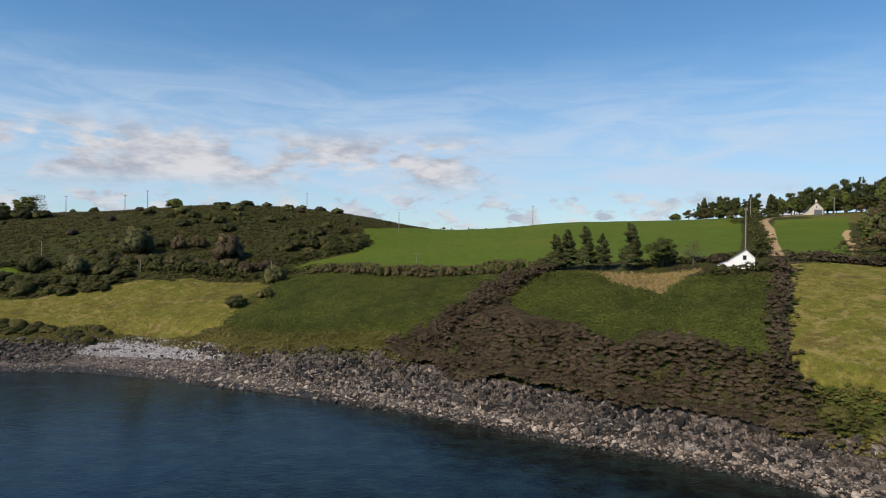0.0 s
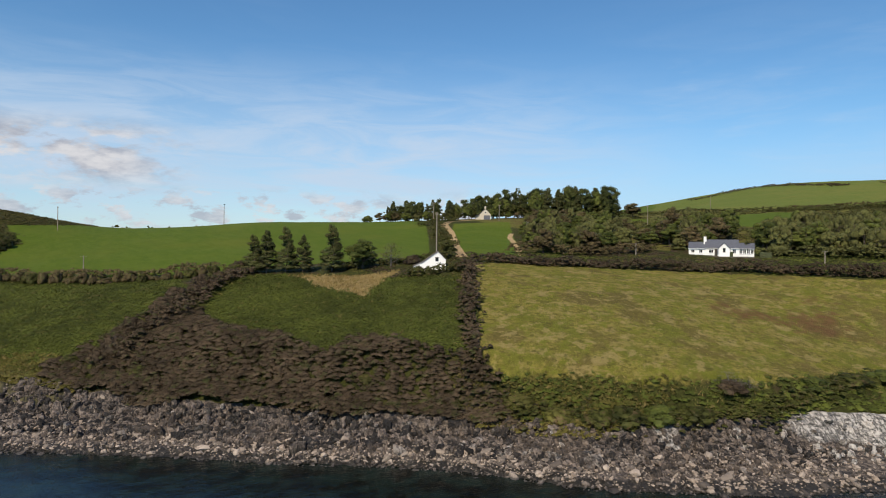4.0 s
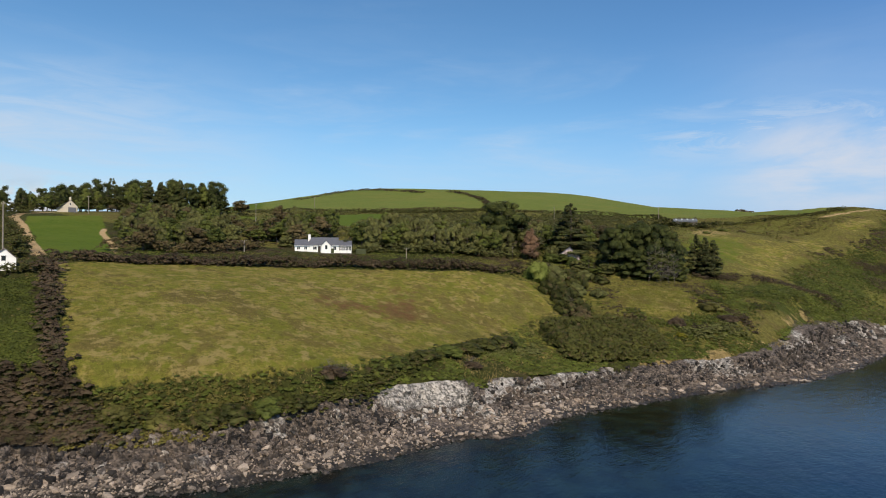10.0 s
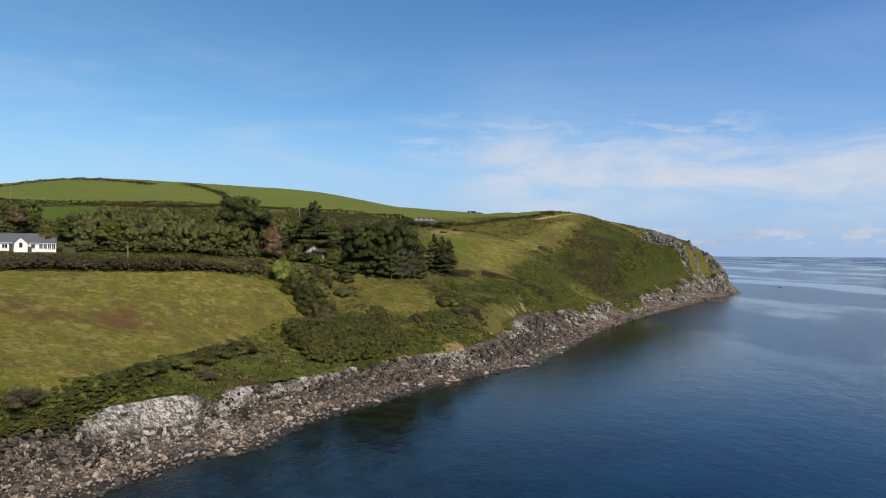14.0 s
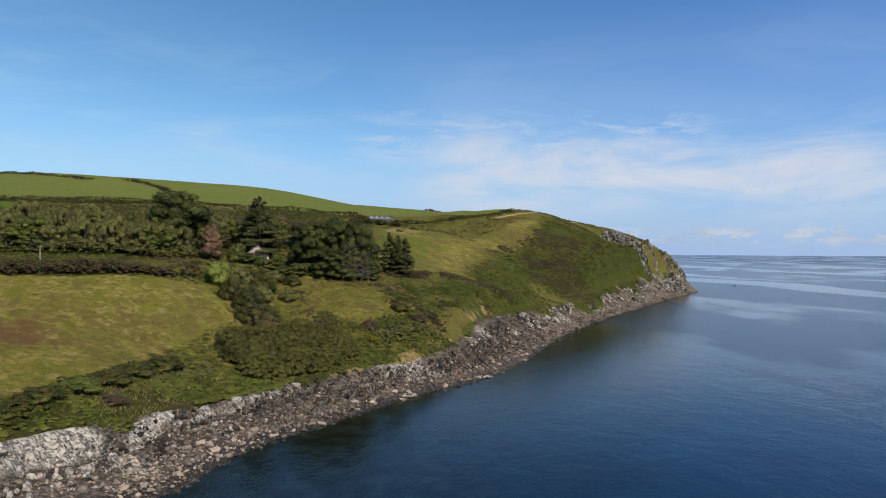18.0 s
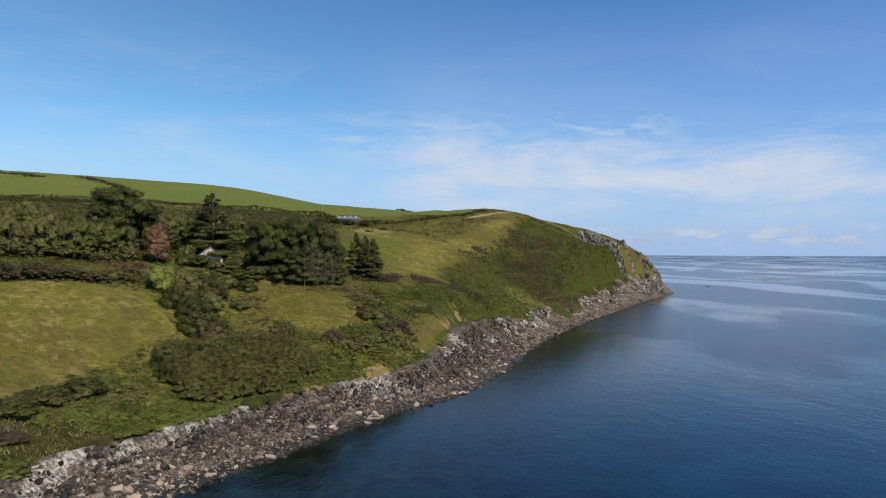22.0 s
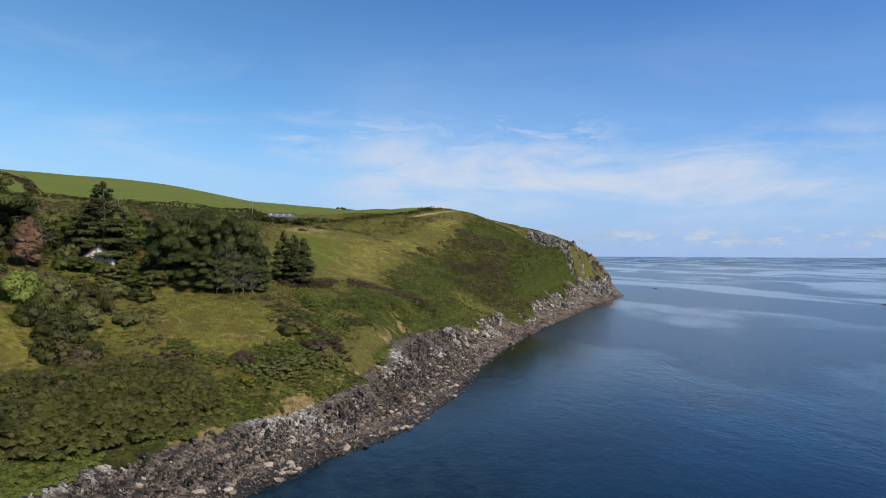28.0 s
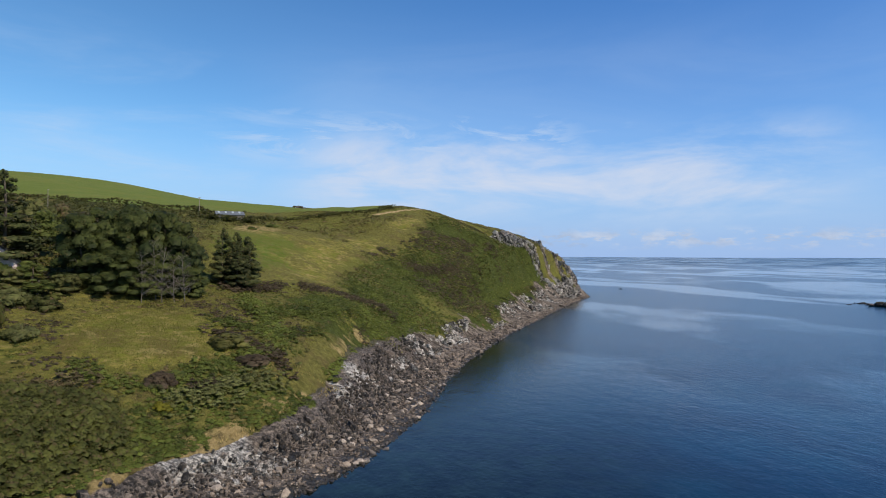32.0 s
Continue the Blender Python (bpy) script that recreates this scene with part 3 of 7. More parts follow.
# ---- the sheets of land, shore and sea ----
def mesh_of(name, verts, faces, mat, smooth_faces=False, attributes=(), normals=None):
    """A mesh from arrays; faces: an array with one row for each face; normals: one for each point, for foliage that is lit as a mass."""
    smooth_faces = smooth_faces or normals is not None
    me = bpy.data.meshes.new(name)
    verts, faces = np.asarray(verts, np.float32), np.asarray(faces, np.int32)
    k = faces.shape[1]
    me.vertices.add(len(verts))
    me.vertices.foreach_set("co", verts.ravel())
    me.loops.add(faces.size)
    me.loops.foreach_set("vertex_index", faces.ravel())
    me.polygons.add(len(faces))
    me.polygons.foreach_set("loop_start", np.arange(0, faces.size, k, dtype=np.int32))
    me.polygons.foreach_set("loop_total", np.full(len(faces), k, np.int32))
    me.polygons.foreach_set("use_smooth", np.full(len(faces), smooth_faces, bool))
    me.update(calc_edges=True)
    me.materials.append(mat)
    for key, values in attributes:
        me.attributes.new(key, "FLOAT", "POINT").data.foreach_set("value", np.asarray(values, np.float32))
    if normals is not None:
        me.attributes.new("custom_normal", "FLOAT_VECTOR", "POINT").data.foreach_set("vector", np.asarray(normals, np.float32).ravel())
    return me


def axis(*runs):
    """Grid lines: (from, to, step) one after the other."""
    return np.unique(np.concatenate([np.arange(a, b, s) for a, b, s in runs]).round(3))


def grid_faces(nx, ny):
    i = np.arange(nx - 1)[:, None] * ny + np.arange(ny - 1)[None]
    i = i.ravel()
    return np.stack([i, i + ny, i + ny + 1, i + 1], 1)


def keep(verts, faces, wanted):
    """Drops the faces that are not wanted, and the loose points; gives verts, faces and the points kept."""
    faces = faces[wanted]
    used = np.unique(faces)
    back = np.full(len(verts), -1)
    back[used] = np.arange(len(used))
    return verts[used], back[faces], used


def inside(x, y, shape, ragged=0.0, soft=1.0):
    """About 1 within the outline, 0 outside it, with a soft edge."""
    p = np.array(shape, float)
    if ragged:
        x, y = x + ragged * fractal(x, y, 8, 3, 21), y + ragged * fractal(x, y, 8, 3, 33)
    odd, best = np.zeros(x.shape, bool), np.full(x.shape, 1e9)
    for (ax, ay), (bx, by) in zip(p, np.roll(p, -1, 0)):
        cross = ((ay > y) != (by > y)) & (x < (bx - ax) * (y - ay) / (by - ay + 1e-12) + ax)
        odd ^= cross
        ex, ey = bx - ax, by - ay
        t = np.clip(((x - ax) * ex + (y - ay) * ey) / (ex * ex + ey * ey), 0, 1)
        best = np.minimum(best, (x - ax - t * ex) ** 2 + (y - ay - t * ey) ** 2)
    return np.clip(0.5 + np.where(odd, 1, -1) * np.sqrt(best) / (2 * soft), 0, 1)


def beside(x, y, line, width):
    """About 1 within that half width of a line."""
    best = np.full(x.shape, 1e9)
    for (ax, ay), (bx, by) in zip(line[:-1], line[1:]):
        ex, ey = bx - ax, by - ay
        t = np.clip(((x - ax) * ex + (y - ay) * ey) / (ex * ex + ey * ey), 0, 1)
        best = np.minimum(best, (x - ax - t * ex) ** 2 + (y - ay - t * ey) ** 2)
    return np.clip(1.5 - np.sqrt(best) / width, 0, 1)


# the covers of the ground, in plan
BIG_PASTURE = [(-52, 219.5), (-45, 227.5), (-34, 241), (-29, 261), (-36, 285), (-22, 298), (-9, 317), (0, 380), (150, 380), (131, 282), (104, 222), (74, 159), (62, 161), (31, 176), (13, 186), (-14, 198), (-40, 205)]
SMALL_PASTURE = [(136, 262), (160, 253), (135, 212), (117, 181), (97, 154), (84, 157), (104, 200), (122, 238)]
HAY_MEADOW = [(74, 137), (105, 132), (132, 124), (152, 103), (179, 75), (165, 63), (138, 67.5), (116, 68), (88, 72.5), (69, 80), (54, 89.5), (53, 96), (62, 112)]
BROWN_PATCH = [(97, 98), (118, 103), (144, 96), (140, 84), (112, 80), (94, 88)]
FERN_EAST = [(57, 137), (66, 129), (57, 110), (50, 96), (32, 114), (13, 129), (19, 150), (28, 158), (40, 150)]
DRY_PATCH = [(36, 152), (59, 142), (52, 137), (44, 128), (42, 138)]
FERN_WEST = [(-52, 206), (-14, 195), (13, 180), (14, 160), (9, 143), (-6, 134), (-27, 139), (-54, 158)]
BAY_FIELD = [(-150, 180), (-118, 184), (-99, 193), (-95, 199), (-57, 203), (-47, 172), (-54, 158), (-70, 160), (-95, 167), (-150, 164)]
LAWN_WEST = [(-150, 207), (-134, 203), (-129, 194), (-150, 190)]
LITTLE_MEADOW = [(202, 54), (215, 46), (214, 30), (190, 26), (181, 37), (182, 48)]
SLOPE_MEADOW = [(349, 44), (356, 12), (398, -8), (428, -24), (430, -36), (409, -29), (372, -15), (350, -3), (330, 4), (290, 11), (258, 26), (300, 45)]
HILL_PASTURE = [(373, 275), (427, 212), (434, 152), (428, 85), (440, 0), (475, -30), (620, -5), (900, 200), (900, 460), (560, 560), (400, 400), (352, 262)]
GREEN_STRIPS = [(214, 256), (263, 250), (343, 252), (349, 228), (300, 190), (255, 172), (240, 215)]
FERN_HEAD = [(215, 14), (250, 17), (280, 8), (294, 7), (330, 1), (350, -7), (372, -18), (409, -32), (425, -38), (455, -52), (500, -92), (500, -140), (420, -105), (360, -72), (300, -38), (250, -10)]
LANE = [(81, 154), (92, 177), (103, 200), (113, 220), (121, 237), (131, 262), (141, 275), (158, 274)]
LANE_EAST = [(98, 151), (113, 176), (131, 208), (139, 219)]
RIDGE_PATH = [(428, -6), (445, -22), (455, -36), (480, -56), (500, -72)]


def land_sheet():
    gx = axis((-4600, -900, 300), (-900, -220, 34), (-220, -130, 4), (-130, 262, 1.3), (262, 560, 2.6), (560, 900, 11), (900, 4601, 280))
    gy = axis((-190, -30, 2.6), (-30, 215, 1.3), (215, 360, 2.6), (360, 700, 11), (700, 4601, 260))
    x, y = (a.ravel() for a in np.meshgrid(gx, gy, indexing="ij"))
    z, d = ground(x, y)
    # under the rocks of the shore the sheet lies deeper
    lip = np.interp(x, FORM[:, 0], FORM[:, 1] + FORM[:, 3])
    under = smooth((lip + 0.9 - d) / 1.6) * smooth((268 - x) / 6) * smooth((x + 135) / 6)
    f = grid_faces(len(gx), len(gy))
    v, f, used = keep(np.stack([x, y, z - under * 1.0], 1), f, d[f].max(1) > -6)
    x, y, d = x[used], y[used], d[used]
    stone = smooth((lip[used] * (0.72 + 0.7 * fractal(x, y, 18, 3, 8)) - d) / 2.5) * np.where(x > 240, 1.0, 0.0)
    stone = np.maximum(stone, smooth((lip[used] + 0.6 - d) / 1.2) * (x <= 250))
    ribs = 1 - 2 * np.abs(fractal(x * 0.8 - y * 0.6, (x * 0.6 + y * 0.8) * 0.3, 20, 3, 3))
    crag = smooth((x - 484) / 12) * smooth((56 - d) / 8) * smooth((ribs - 0.35) * 3)
    stone = np.maximum(stone, crag)
    fringe = smooth((d - lip[used] + 1.5) / 1.0) * smooth((lip[used] + np.where(x > 140, 5.0, 2.2) + 3 * fractal(x, y, 12, 3, 52) - d) / 2) * np.where((x > 66) & (x < 270) | (x > -38) & (x < -8), 1.0, 0.0) * smooth(0.35 + 1.8 * fractal(x, y, 11, 3, 51))
    fringe = 0.6 * fringe
    fringe = np.maximum(fringe, inside(x, y, [(338, 52), (362, 56), (372, 40), (356, 30), (340, 38)], 8, 6) * 0.55)
    rough = smooth(2.6 * fractal(x, y, 34, 4, 81) + 0.25) * (x > 118) * smooth((300 - x) / 60) * smooth((d - lip[used] - 2) / 3) * (y < 75)
    sward = np.maximum(smooth((x - 150) / 40) * smooth((110 - y) / 30), smooth((x - 140) / 20) * smooth((y - 145) / 15) * smooth((420 - y) / 40))
    head = inside(x, y, FERN_HEAD, 8, 5) * np.clip(0.8 + 0.9 * fractal(x, y, 28, 3, 87), 0, 1)
    covers = (("sward", sward), ("hill", inside(x, y, HILL_PASTURE, 6, 3)),
              ("tussock", np.maximum(0.42 * inside(x, y, LITTLE_MEADOW, 4, 3), inside(x, y, [(104, 104), (158, 104), (188, 74), (165, 58), (104, 62)], 8, 14) * np.clip(0.34 + 0.55 * fractal(x, y, 14, 3, 94), 0, 0.7))),
              ("bracken", np.maximum.reduce([inside(x, y, FERN_EAST, 3), inside(x, y, FERN_WEST, 3), head])),
              ("meadow", np.maximum.reduce([inside(x, y, HAY_MEADOW, 2), inside(x, y, BAY_FIELD, 4), inside(x, y, LITTLE_MEADOW, 3), inside(x, y, SLOPE_MEADOW, 4, 4) * np.clip(0.66 + 0.8 * fractal(x, y, 30, 4, 83), 0, 1), rough * 0.48])),
              ("pasture", np.maximum.reduce([inside(x, y, BIG_PASTURE), inside(x, y, SMALL_PASTURE), inside(x, y, LAWN_WEST), inside(x, y, GREEN_STRIPS, 3),
                                             inside(x, y, [(290, 60), (345, 50), (352, 20), (300, 18), (262, 34)], 12, 10) * 0.5, 0.0 + (y > 420) * (fractal(x, y, 160, 3, 40) > -0.1)])),
              ("straw", np.maximum(inside(x, y, DRY_PATCH, 3), fringe)),
              ("rust", inside(x, y, BROWN_PATCH, 16, 11) * 0.58),
              ("track", np.maximum.reduce([inside(x, y, [(49, 91), (50.5, 92), (52, 90), (51, 87.5), (49.5, 88)], 1, 1), beside(x, y, LANE, 1.6), beside(x, y, LANE_EAST, 0.9), beside(x, y, RIDGE_PATH, 1.3)])),
              ("stone", stone))
    knob = stone * (x > 250) * (d > 2)
    v[:, 2] += knob * (3.0 + 1.2 * smooth((x - 480) / 15)) * (fractal(x * 0.8 + y * 0.6, (y * 0.8 - x * 0.6) * 0.4, 11, 4, 61) + 0.5 * fractal(x, y, 5, 2, 63))
    tagged(new("ground", mesh_of("ground", v, f, LAND_MAT, True, covers)), "rolling coastal land of pasture, rough meadow, bracken and scrub", "ground", kind="structure")


def shore_strip():
    """Beach and low cliff, bedded and broken, from the bay to the foot of the headland."""
    line = COAST[(COAST[:, 0] > -150) & (COAST[:, 0] < 300)]
    s = np.concatenate([[0], np.cumsum(np.hypot(*np.diff(line, axis=0).T))])
    at = np.arange(0, s[-1], 0.5)
    px, py = np.interp(at, s, line[:, 0]), np.interp(at, s, line[:, 1])
    win = np.hanning(61)
    win /= win.sum()

    def ease(a):
        return np.convolve(np.pad(a, 30, mode="edge"), win, "valid")
    tx, ty = ease(np.gradient(px)), ease(np.gradient(py))
    q = np.hypot(tx, ty)
    nx, ny = -ty / q, tx / q
    off = axis((-5, 0, 0.7), (0, 31, 0.38))
    x = px[:, None] + nx[:, None] * off
    y = py[:, None] + ny[:, None] * off
    z, d = ground(x, y)
    b, cw, zc = (np.interp(x, FORM[:, 0], FORM[:, k]) for k in (1, 3, 4))
    face = np.exp(-((x - 95) / 8) ** 4)
    rocky = (1 - 0.55 * face) * smooth((d - b * 0.55) / 2) * smooth((b + cw + 3.5 - d) / 3.5) * (0.5 + 0.5 * smooth((x + 50) / 18))
    turn = x * 0.82 + y * 0.57
    beds = fractal(turn, (y * 0.82 - x * 0.57) * 0.35 + z * 1.5, 3.4, 4, 50)
    blocks = fractal(x, y, 3.2, 4, 60)
    step = np.floor(4 * value_noise(turn / 1.7, (y - x) / 4.0, 70)) / 4
    z2 = z + rocky * (0.45 * beds + 0.75 * blocks + 0.6 * (step - 0.4))
    z2 += (1 - rocky) * smooth((b - d) / 2) * 0.22 * fractal(x, y, 1.3, 3, 80)
    z2 = z2 + 0.05 - 0.3 * rocky - 1.6 * smooth((d - b - cw - 0.2 - 1.2 * fractal(x, y, 7, 2, 58)) / 1.6)
    v = np.stack([x, y, z2], 2).reshape(-1, 3)
    pale = np.maximum(0.95 * face, 0.9 * np.exp(-((x - 166) / 7) ** 2))
    pale = np.maximum(pale, 0.6 * np.exp(-((x - 132) / 16) ** 2))
    pale = np.maximum(pale, 0.9 * np.exp(-((x - 213) / 5) ** 2)) * smooth((d - b - 0.3) / 1.5)
    lichen = smooth(fractal(x, y, 6, 3, 93) * 2.4 - 0.1) * smooth((d - b * 0.85) / 1.5) * smooth((x - 45) / 20)
    pale = np.maximum(pale, 0.85 * lichen)
    # a bank of pale shingle in the bay
    pale = np.maximum(pale, 0.45 * np.exp(-((x + 70) / 20) ** 4) * smooth((d - 5) / 4))
    tide_gap_dark = smooth((1.15 - z2) / 0.9)
    turf = np.where(x < -5, smooth((d - b - cw * 0.35) / 2.0), smooth((d - b - cw * 0.8) / 2.5))
    dark = np.maximum(np.exp(-(((x - 20) / 34) ** 2)) * 0.5, np.exp(-(((x + 108) / 15) ** 2))) * rocky
    # shade between the beach stones, painted as a darker bed
    gap_shade = 0.16 * smooth((b * 0.95 - d) / 2.0) * (1 - 0.7 * np.exp(-((x + 70) / 20) ** 4))
    tide_gap_dark = np.maximum(tide_gap_dark, gap_shade)
    for_mat = (("pale", pale.ravel()), ("tide_gap_dark", np.maximum(tide_gap_dark, dark * 0.65).ravel()), ("turf", turf.ravel()))
    faces = grid_faces(len(at), len(off))
    tagged(new("shore", mesh_of("shore", v, faces, ROCK_MAT, False, for_mat)), "rocky foreshore with broken grey beds and a low cliff", "rocky shore", kind="structure")


def sea_sheet():
    gx = axis((-4900, -600, 215), (-600, -150, 25), (-150, 600, 5), (600, 1000, 25), (1000, 4901, 195))
    gy = axis((-4900, -600, 215), (-600, -200, 25), (-200, 220, 5), (220, 600, 38), (600, 4901, 215))
    x, y = (a.ravel() for a in np.meshgrid(gx, gy, indexing="ij"))
    d, _ = shore_distance(x, y)
    f = grid_faces(len(gx), len(gy))
    # the farthest water is lifted by the little that the horizon's true distance would raise it
    v, f, used = keep(np.stack([x, y, 16 * (np.clip(np.hypot(x, y) - 1200, 0, None) / 3700) ** 2], 1), f, d[f].min(1) < 4)
    tagged(new("sea", mesh_of("sea", v, f, SEA_MAT, True, (("offing", np.clip(-d[used] / np.interp(x[used], [0, 80], [140, 75]), 0, 1)), ("far", smooth((np.hypot(x[used], y[used]) - 500) / 2500))))), "calm blue sea with a margin darkened for weed and mirrored land", "water", kind="structure")


land_sheet()
shore_strip()
sea_sheet()

# ---- plants: leaves, tufts, tubes ----
def unit(v):
    return v / np.maximum(np.linalg.norm(v, axis=-1, keepdims=True), 1e-9)


def cards(rng, at, facing, size, long=1.0, bend=0.12):
    """Leaf sprays: for each place a small folded four-sided leaf that faces roughly that way."""
    n = len(at)
    a = unit(np.cross(facing, rng.normal(size=(n, 3))))
    b = unit(np.cross(facing, a))
    s = (np.asarray(size) * np.ones(n))[:, None]
    a, b = a * s * 0.5 * long, b * s * 0.5
    lift = facing * s * bend * rng.uniform(-1, 1, (n, 1))
    v = np.stack([at - a, at - b * 0.9 + lift, at + a * rng.uniform(0.7, 1.1, (n, 1)), at + b + lift], 1).reshape(-1, 3)
    return v, np.arange(4 * n).reshape(-1, 4)


def block_ball():
    """A ball of 24 four-sided faces."""
    bm = bmesh.new()
    bmesh.ops.create_cube(bm, size=2)
    bmesh.ops.subdivide_edges(bm, edges=bm.edges[:], cuts=1, use_grid_fill=True)
    v = unit(np.array([p.co[:] for p in bm.verts]))
    f = np.array([[p.index for p in face.verts] for face in bm.faces])
    bm.free()
    return v, f


BALL_V, BALL_F = block_ball()
DOME_V = np.array([(-0.8, -0.8, 0), (0, -0.95, 0.35), (0.8, -0.8, 0), (-0.95, 0, 0.35), (0, 0, 1), (0.95, 0, 0.35), (-0.8, 0.8, 0), (0, 0.95, 0.35), (0.8, 0.8, 0)], float)
DOME_F = np.array([(0, 1, 4, 3), (1, 2, 5, 4), (3, 4, 7, 6), (4, 5, 8, 7)])


def bodies(rng, at, radii, model_v, model_f, rough=0.12):
    """One uneven solid body at each place, as verts, faces and the way each point faces."""
    n, k = len(at), len(model_v)
    a = rng.uniform(0, 6.28, n)
    c, q = np.cos(a)[:, None], np.sin(a)[:, None]
    m = np.stack([model_v[:, 0] * c - model_v[:, 1] * q, model_v[:, 0] * q + model_v[:, 1] * c, model_v[:, 2] + 0 * c], 2)
    m = m * (1 + rough * rng.normal(size=(n, k, 1)))
    v = np.asarray(at)[:, None] + m * np.asarray(radii)[:, None]
    f = (np.arange(n)[:, None, None] * k + model_f[None]).reshape(-1, 4)
    return v.reshape(-1, 3), f, unit(m + np.array([0, 0, 0.55])).reshape(-1, 3)


def crown(rng, lobes, count, size, up=0.35, inner=0.76, loose=0.25, heart_size=0.72):
    """Leaves on and in a set of lobes, each (x, y, z, rx, ry, rz)."""
    lobes = np.array(lobes, float)
    w = (lobes[:, 3] * lobes[:, 4] * lobes[:, 5]) ** (2 / 3)
    k = rng.choice(len(lobes), count, p=w / w.sum())
    way = unit(rng.normal(size=(count, 3)))
    r = rng.uniform(inner, 1.06, (count, 1))
    at = lobes[k, :3] + way * lobes[k, 3:] * r
    facing = unit(way + np.array([0, 0, up]) + loose * rng.normal(size=(count, 3)))
    heart = np.array([lobes[:, 0].mean(), lobes[:, 1].mean(), lobes[:, 2].min()])
    mass = unit(0.38 * way + 0.6 * unit(at - heart) + 0.4 * facing + np.array([0, 0, 0.2]))
    v, f = cards(rng, at, facing, size * rng.uniform(0.6, 1.35, count))
    if not heart_size:
        return v, f, np.repeat(mass, 4, 0)
    bv, bf, bn = bodies(rng, lobes[:, :3], lobes[:, 3:] * heart_size, BALL_V, BALL_F)
    bn = unit(0.6 * bn + unit(bv - heart))
    return np.vstack([v, bv]), np.vstack([f, bf + len(v)]), np.vstack([np.repeat(mass, 4, 0), bn])


def tube(points, radii, sides=6):
    p, r = np.array(points, float), np.array(radii, float)
    along = unit(np.gradient(p, axis=0))
    side = unit(np.cross(along, np.array([0.31, 0.95, 0.05])))
    other = np.cross(along, side)
    ang = np.arange(sides) * 2 * np.pi / sides
    ring = side[:, None] * np.cos(ang)[None, :, None] + other[:, None] * np.sin(ang)[None, :, None]
    v = (p[:, None] + ring * r[:, None, None]).reshape(-1, 3)
    i = np.arange(len(p) - 1)[:, None] * sides
    j = np.arange(sides)[None]
    f = np.stack([i + j, i + (j + 1) % sides, i + sides + (j + 1) % sides, i + sides + j], 2).reshape(-1, 4)
    return v, f


def joined(pieces):
    vs, fs, n = [], [], 0
    for v, f in pieces:
        vs.append(v), fs.append(f + n)
        n += len(v)
    return np.vstack(vs), np.vstack(fs)


def part(name, me, parent, label=""):
    ob = new(name, me)
    ob.parent = parent
    if label:
        ob["label"] = label
    return ob


def limbs(rng, height, spread, start, count, thick, lean=0.0, droop=0.0, twigs=0):
    """A tapered trunk with limbs, and twigs on the limbs."""
    bow = rng.normal(0, 0.03 * height, 2)
    hs = np.linspace(0, 1, 6)
    line = np.stack([bow[0] * np.sin(hs * 3) + lean * height * hs ** 2, bow[1] * np.sin(hs * 2.4), hs * height * 0.94], 1)
    out = [tube(line, thick * (1 - 0.85 * hs) + 0.015, 7)]
    for _ in range(count):
        h = rng.uniform(start, 0.95)
        base = np.array([np.interp(h, hs, line[:, k]) for k in range(3)])
        a = rng.uniform(0, 2 * np.pi)
        reach = spread * (1.1 - 0.6 * h) * rng.uniform(0.6, 1.0)
        t = np.linspace(0, 1, 5)[:, None]
        tip = np.array([np.cos(a), np.sin(a), 0.0]) * reach
        pts = base + tip * t + np.array([0, 0, 1.0]) * reach * (0.55 * t - droop * t ** 2)
        pts[1:] += rng.normal(0, 0.05 * reach, (4, 3))
        r0 = thick * (1 - 0.8 * h) * 0.45
        out.append(tube(pts, r0 * (1 - 0.85 * t[:, 0]) + 0.012, 4))
        for _ in range(twigs):
            u = rng.uniform(0.3, 1.0)
            b0 = np.array([np.interp(u, t[:, 0], pts[:, k]) for k in range(3)])
            d = unit(rng.normal(size=3) + np.array([np.cos(a), np.sin(a), 0.5])) * reach * 0.4
            out.append(tube([b0, b0 + d * 0.6, b0 + d + rng.normal(0, 0.1, 3)], [r0 * 0.35, r0 * 0.2, 0.01], 3))
    return joined(out)


BARK = plain("bark", (0.085, 0.068, 0.052), 0.9, 0.35, 3.0, bump=0.05)
GREY_BARK = plain("weathered_bark", (0.125, 0.108, 0.090), 0.9, 0.25, 3.0, bump=0.05)
BROAD_LEAF = leaves("broad_leaves", (0.022, 0.032, 0.008), (0.120, 0.146, 0.034), (0.120, 0.092, 0.030), 0.08)
OLIVE_LEAF = leaves("olive_leaves", (0.034, 0.038, 0.014), (0.140, 0.152, 0.052), (0.130, 0.105, 0.048), 0.12)
RUSSET_LEAF = leaves("russet_leaves", (0.034, 0.027, 0.014), (0.138, 0.108, 0.058), (0.075, 0.087, 0.022), 0.25)
CONIFER_LEAF = leaves("conifer_needles", (0.009, 0.015, 0.005), (0.073, 0.088, 0.024), (0.057, 0.050, 0.017), 0.10, through=0.08)
SPRUCE_LEAF = leaves("spruce_needles", (0.013, 0.017, 0.006), (0.075, 0.087, 0.029), (0.121, 0.090, 0.035), 0.15, through=0.1)
RUST_LEAF = leaves("dry_brown_leaves", (0.055, 0.034, 0.022), (0.175, 0.112, 0.074), (0.075, 0.077, 0.030), 0.10)
BRIGHT_LEAF = leaves("bright_leaves", (0.070, 0.095, 0.022), (0.290, 0.340, 0.090), None, through=0.35)
HEDGE_LEAF = leaves("hedge_leaves", (0.015, 0.019, 0.005), (0.084, 0.092, 0.024), (0.086, 0.060, 0.030), 0.24)
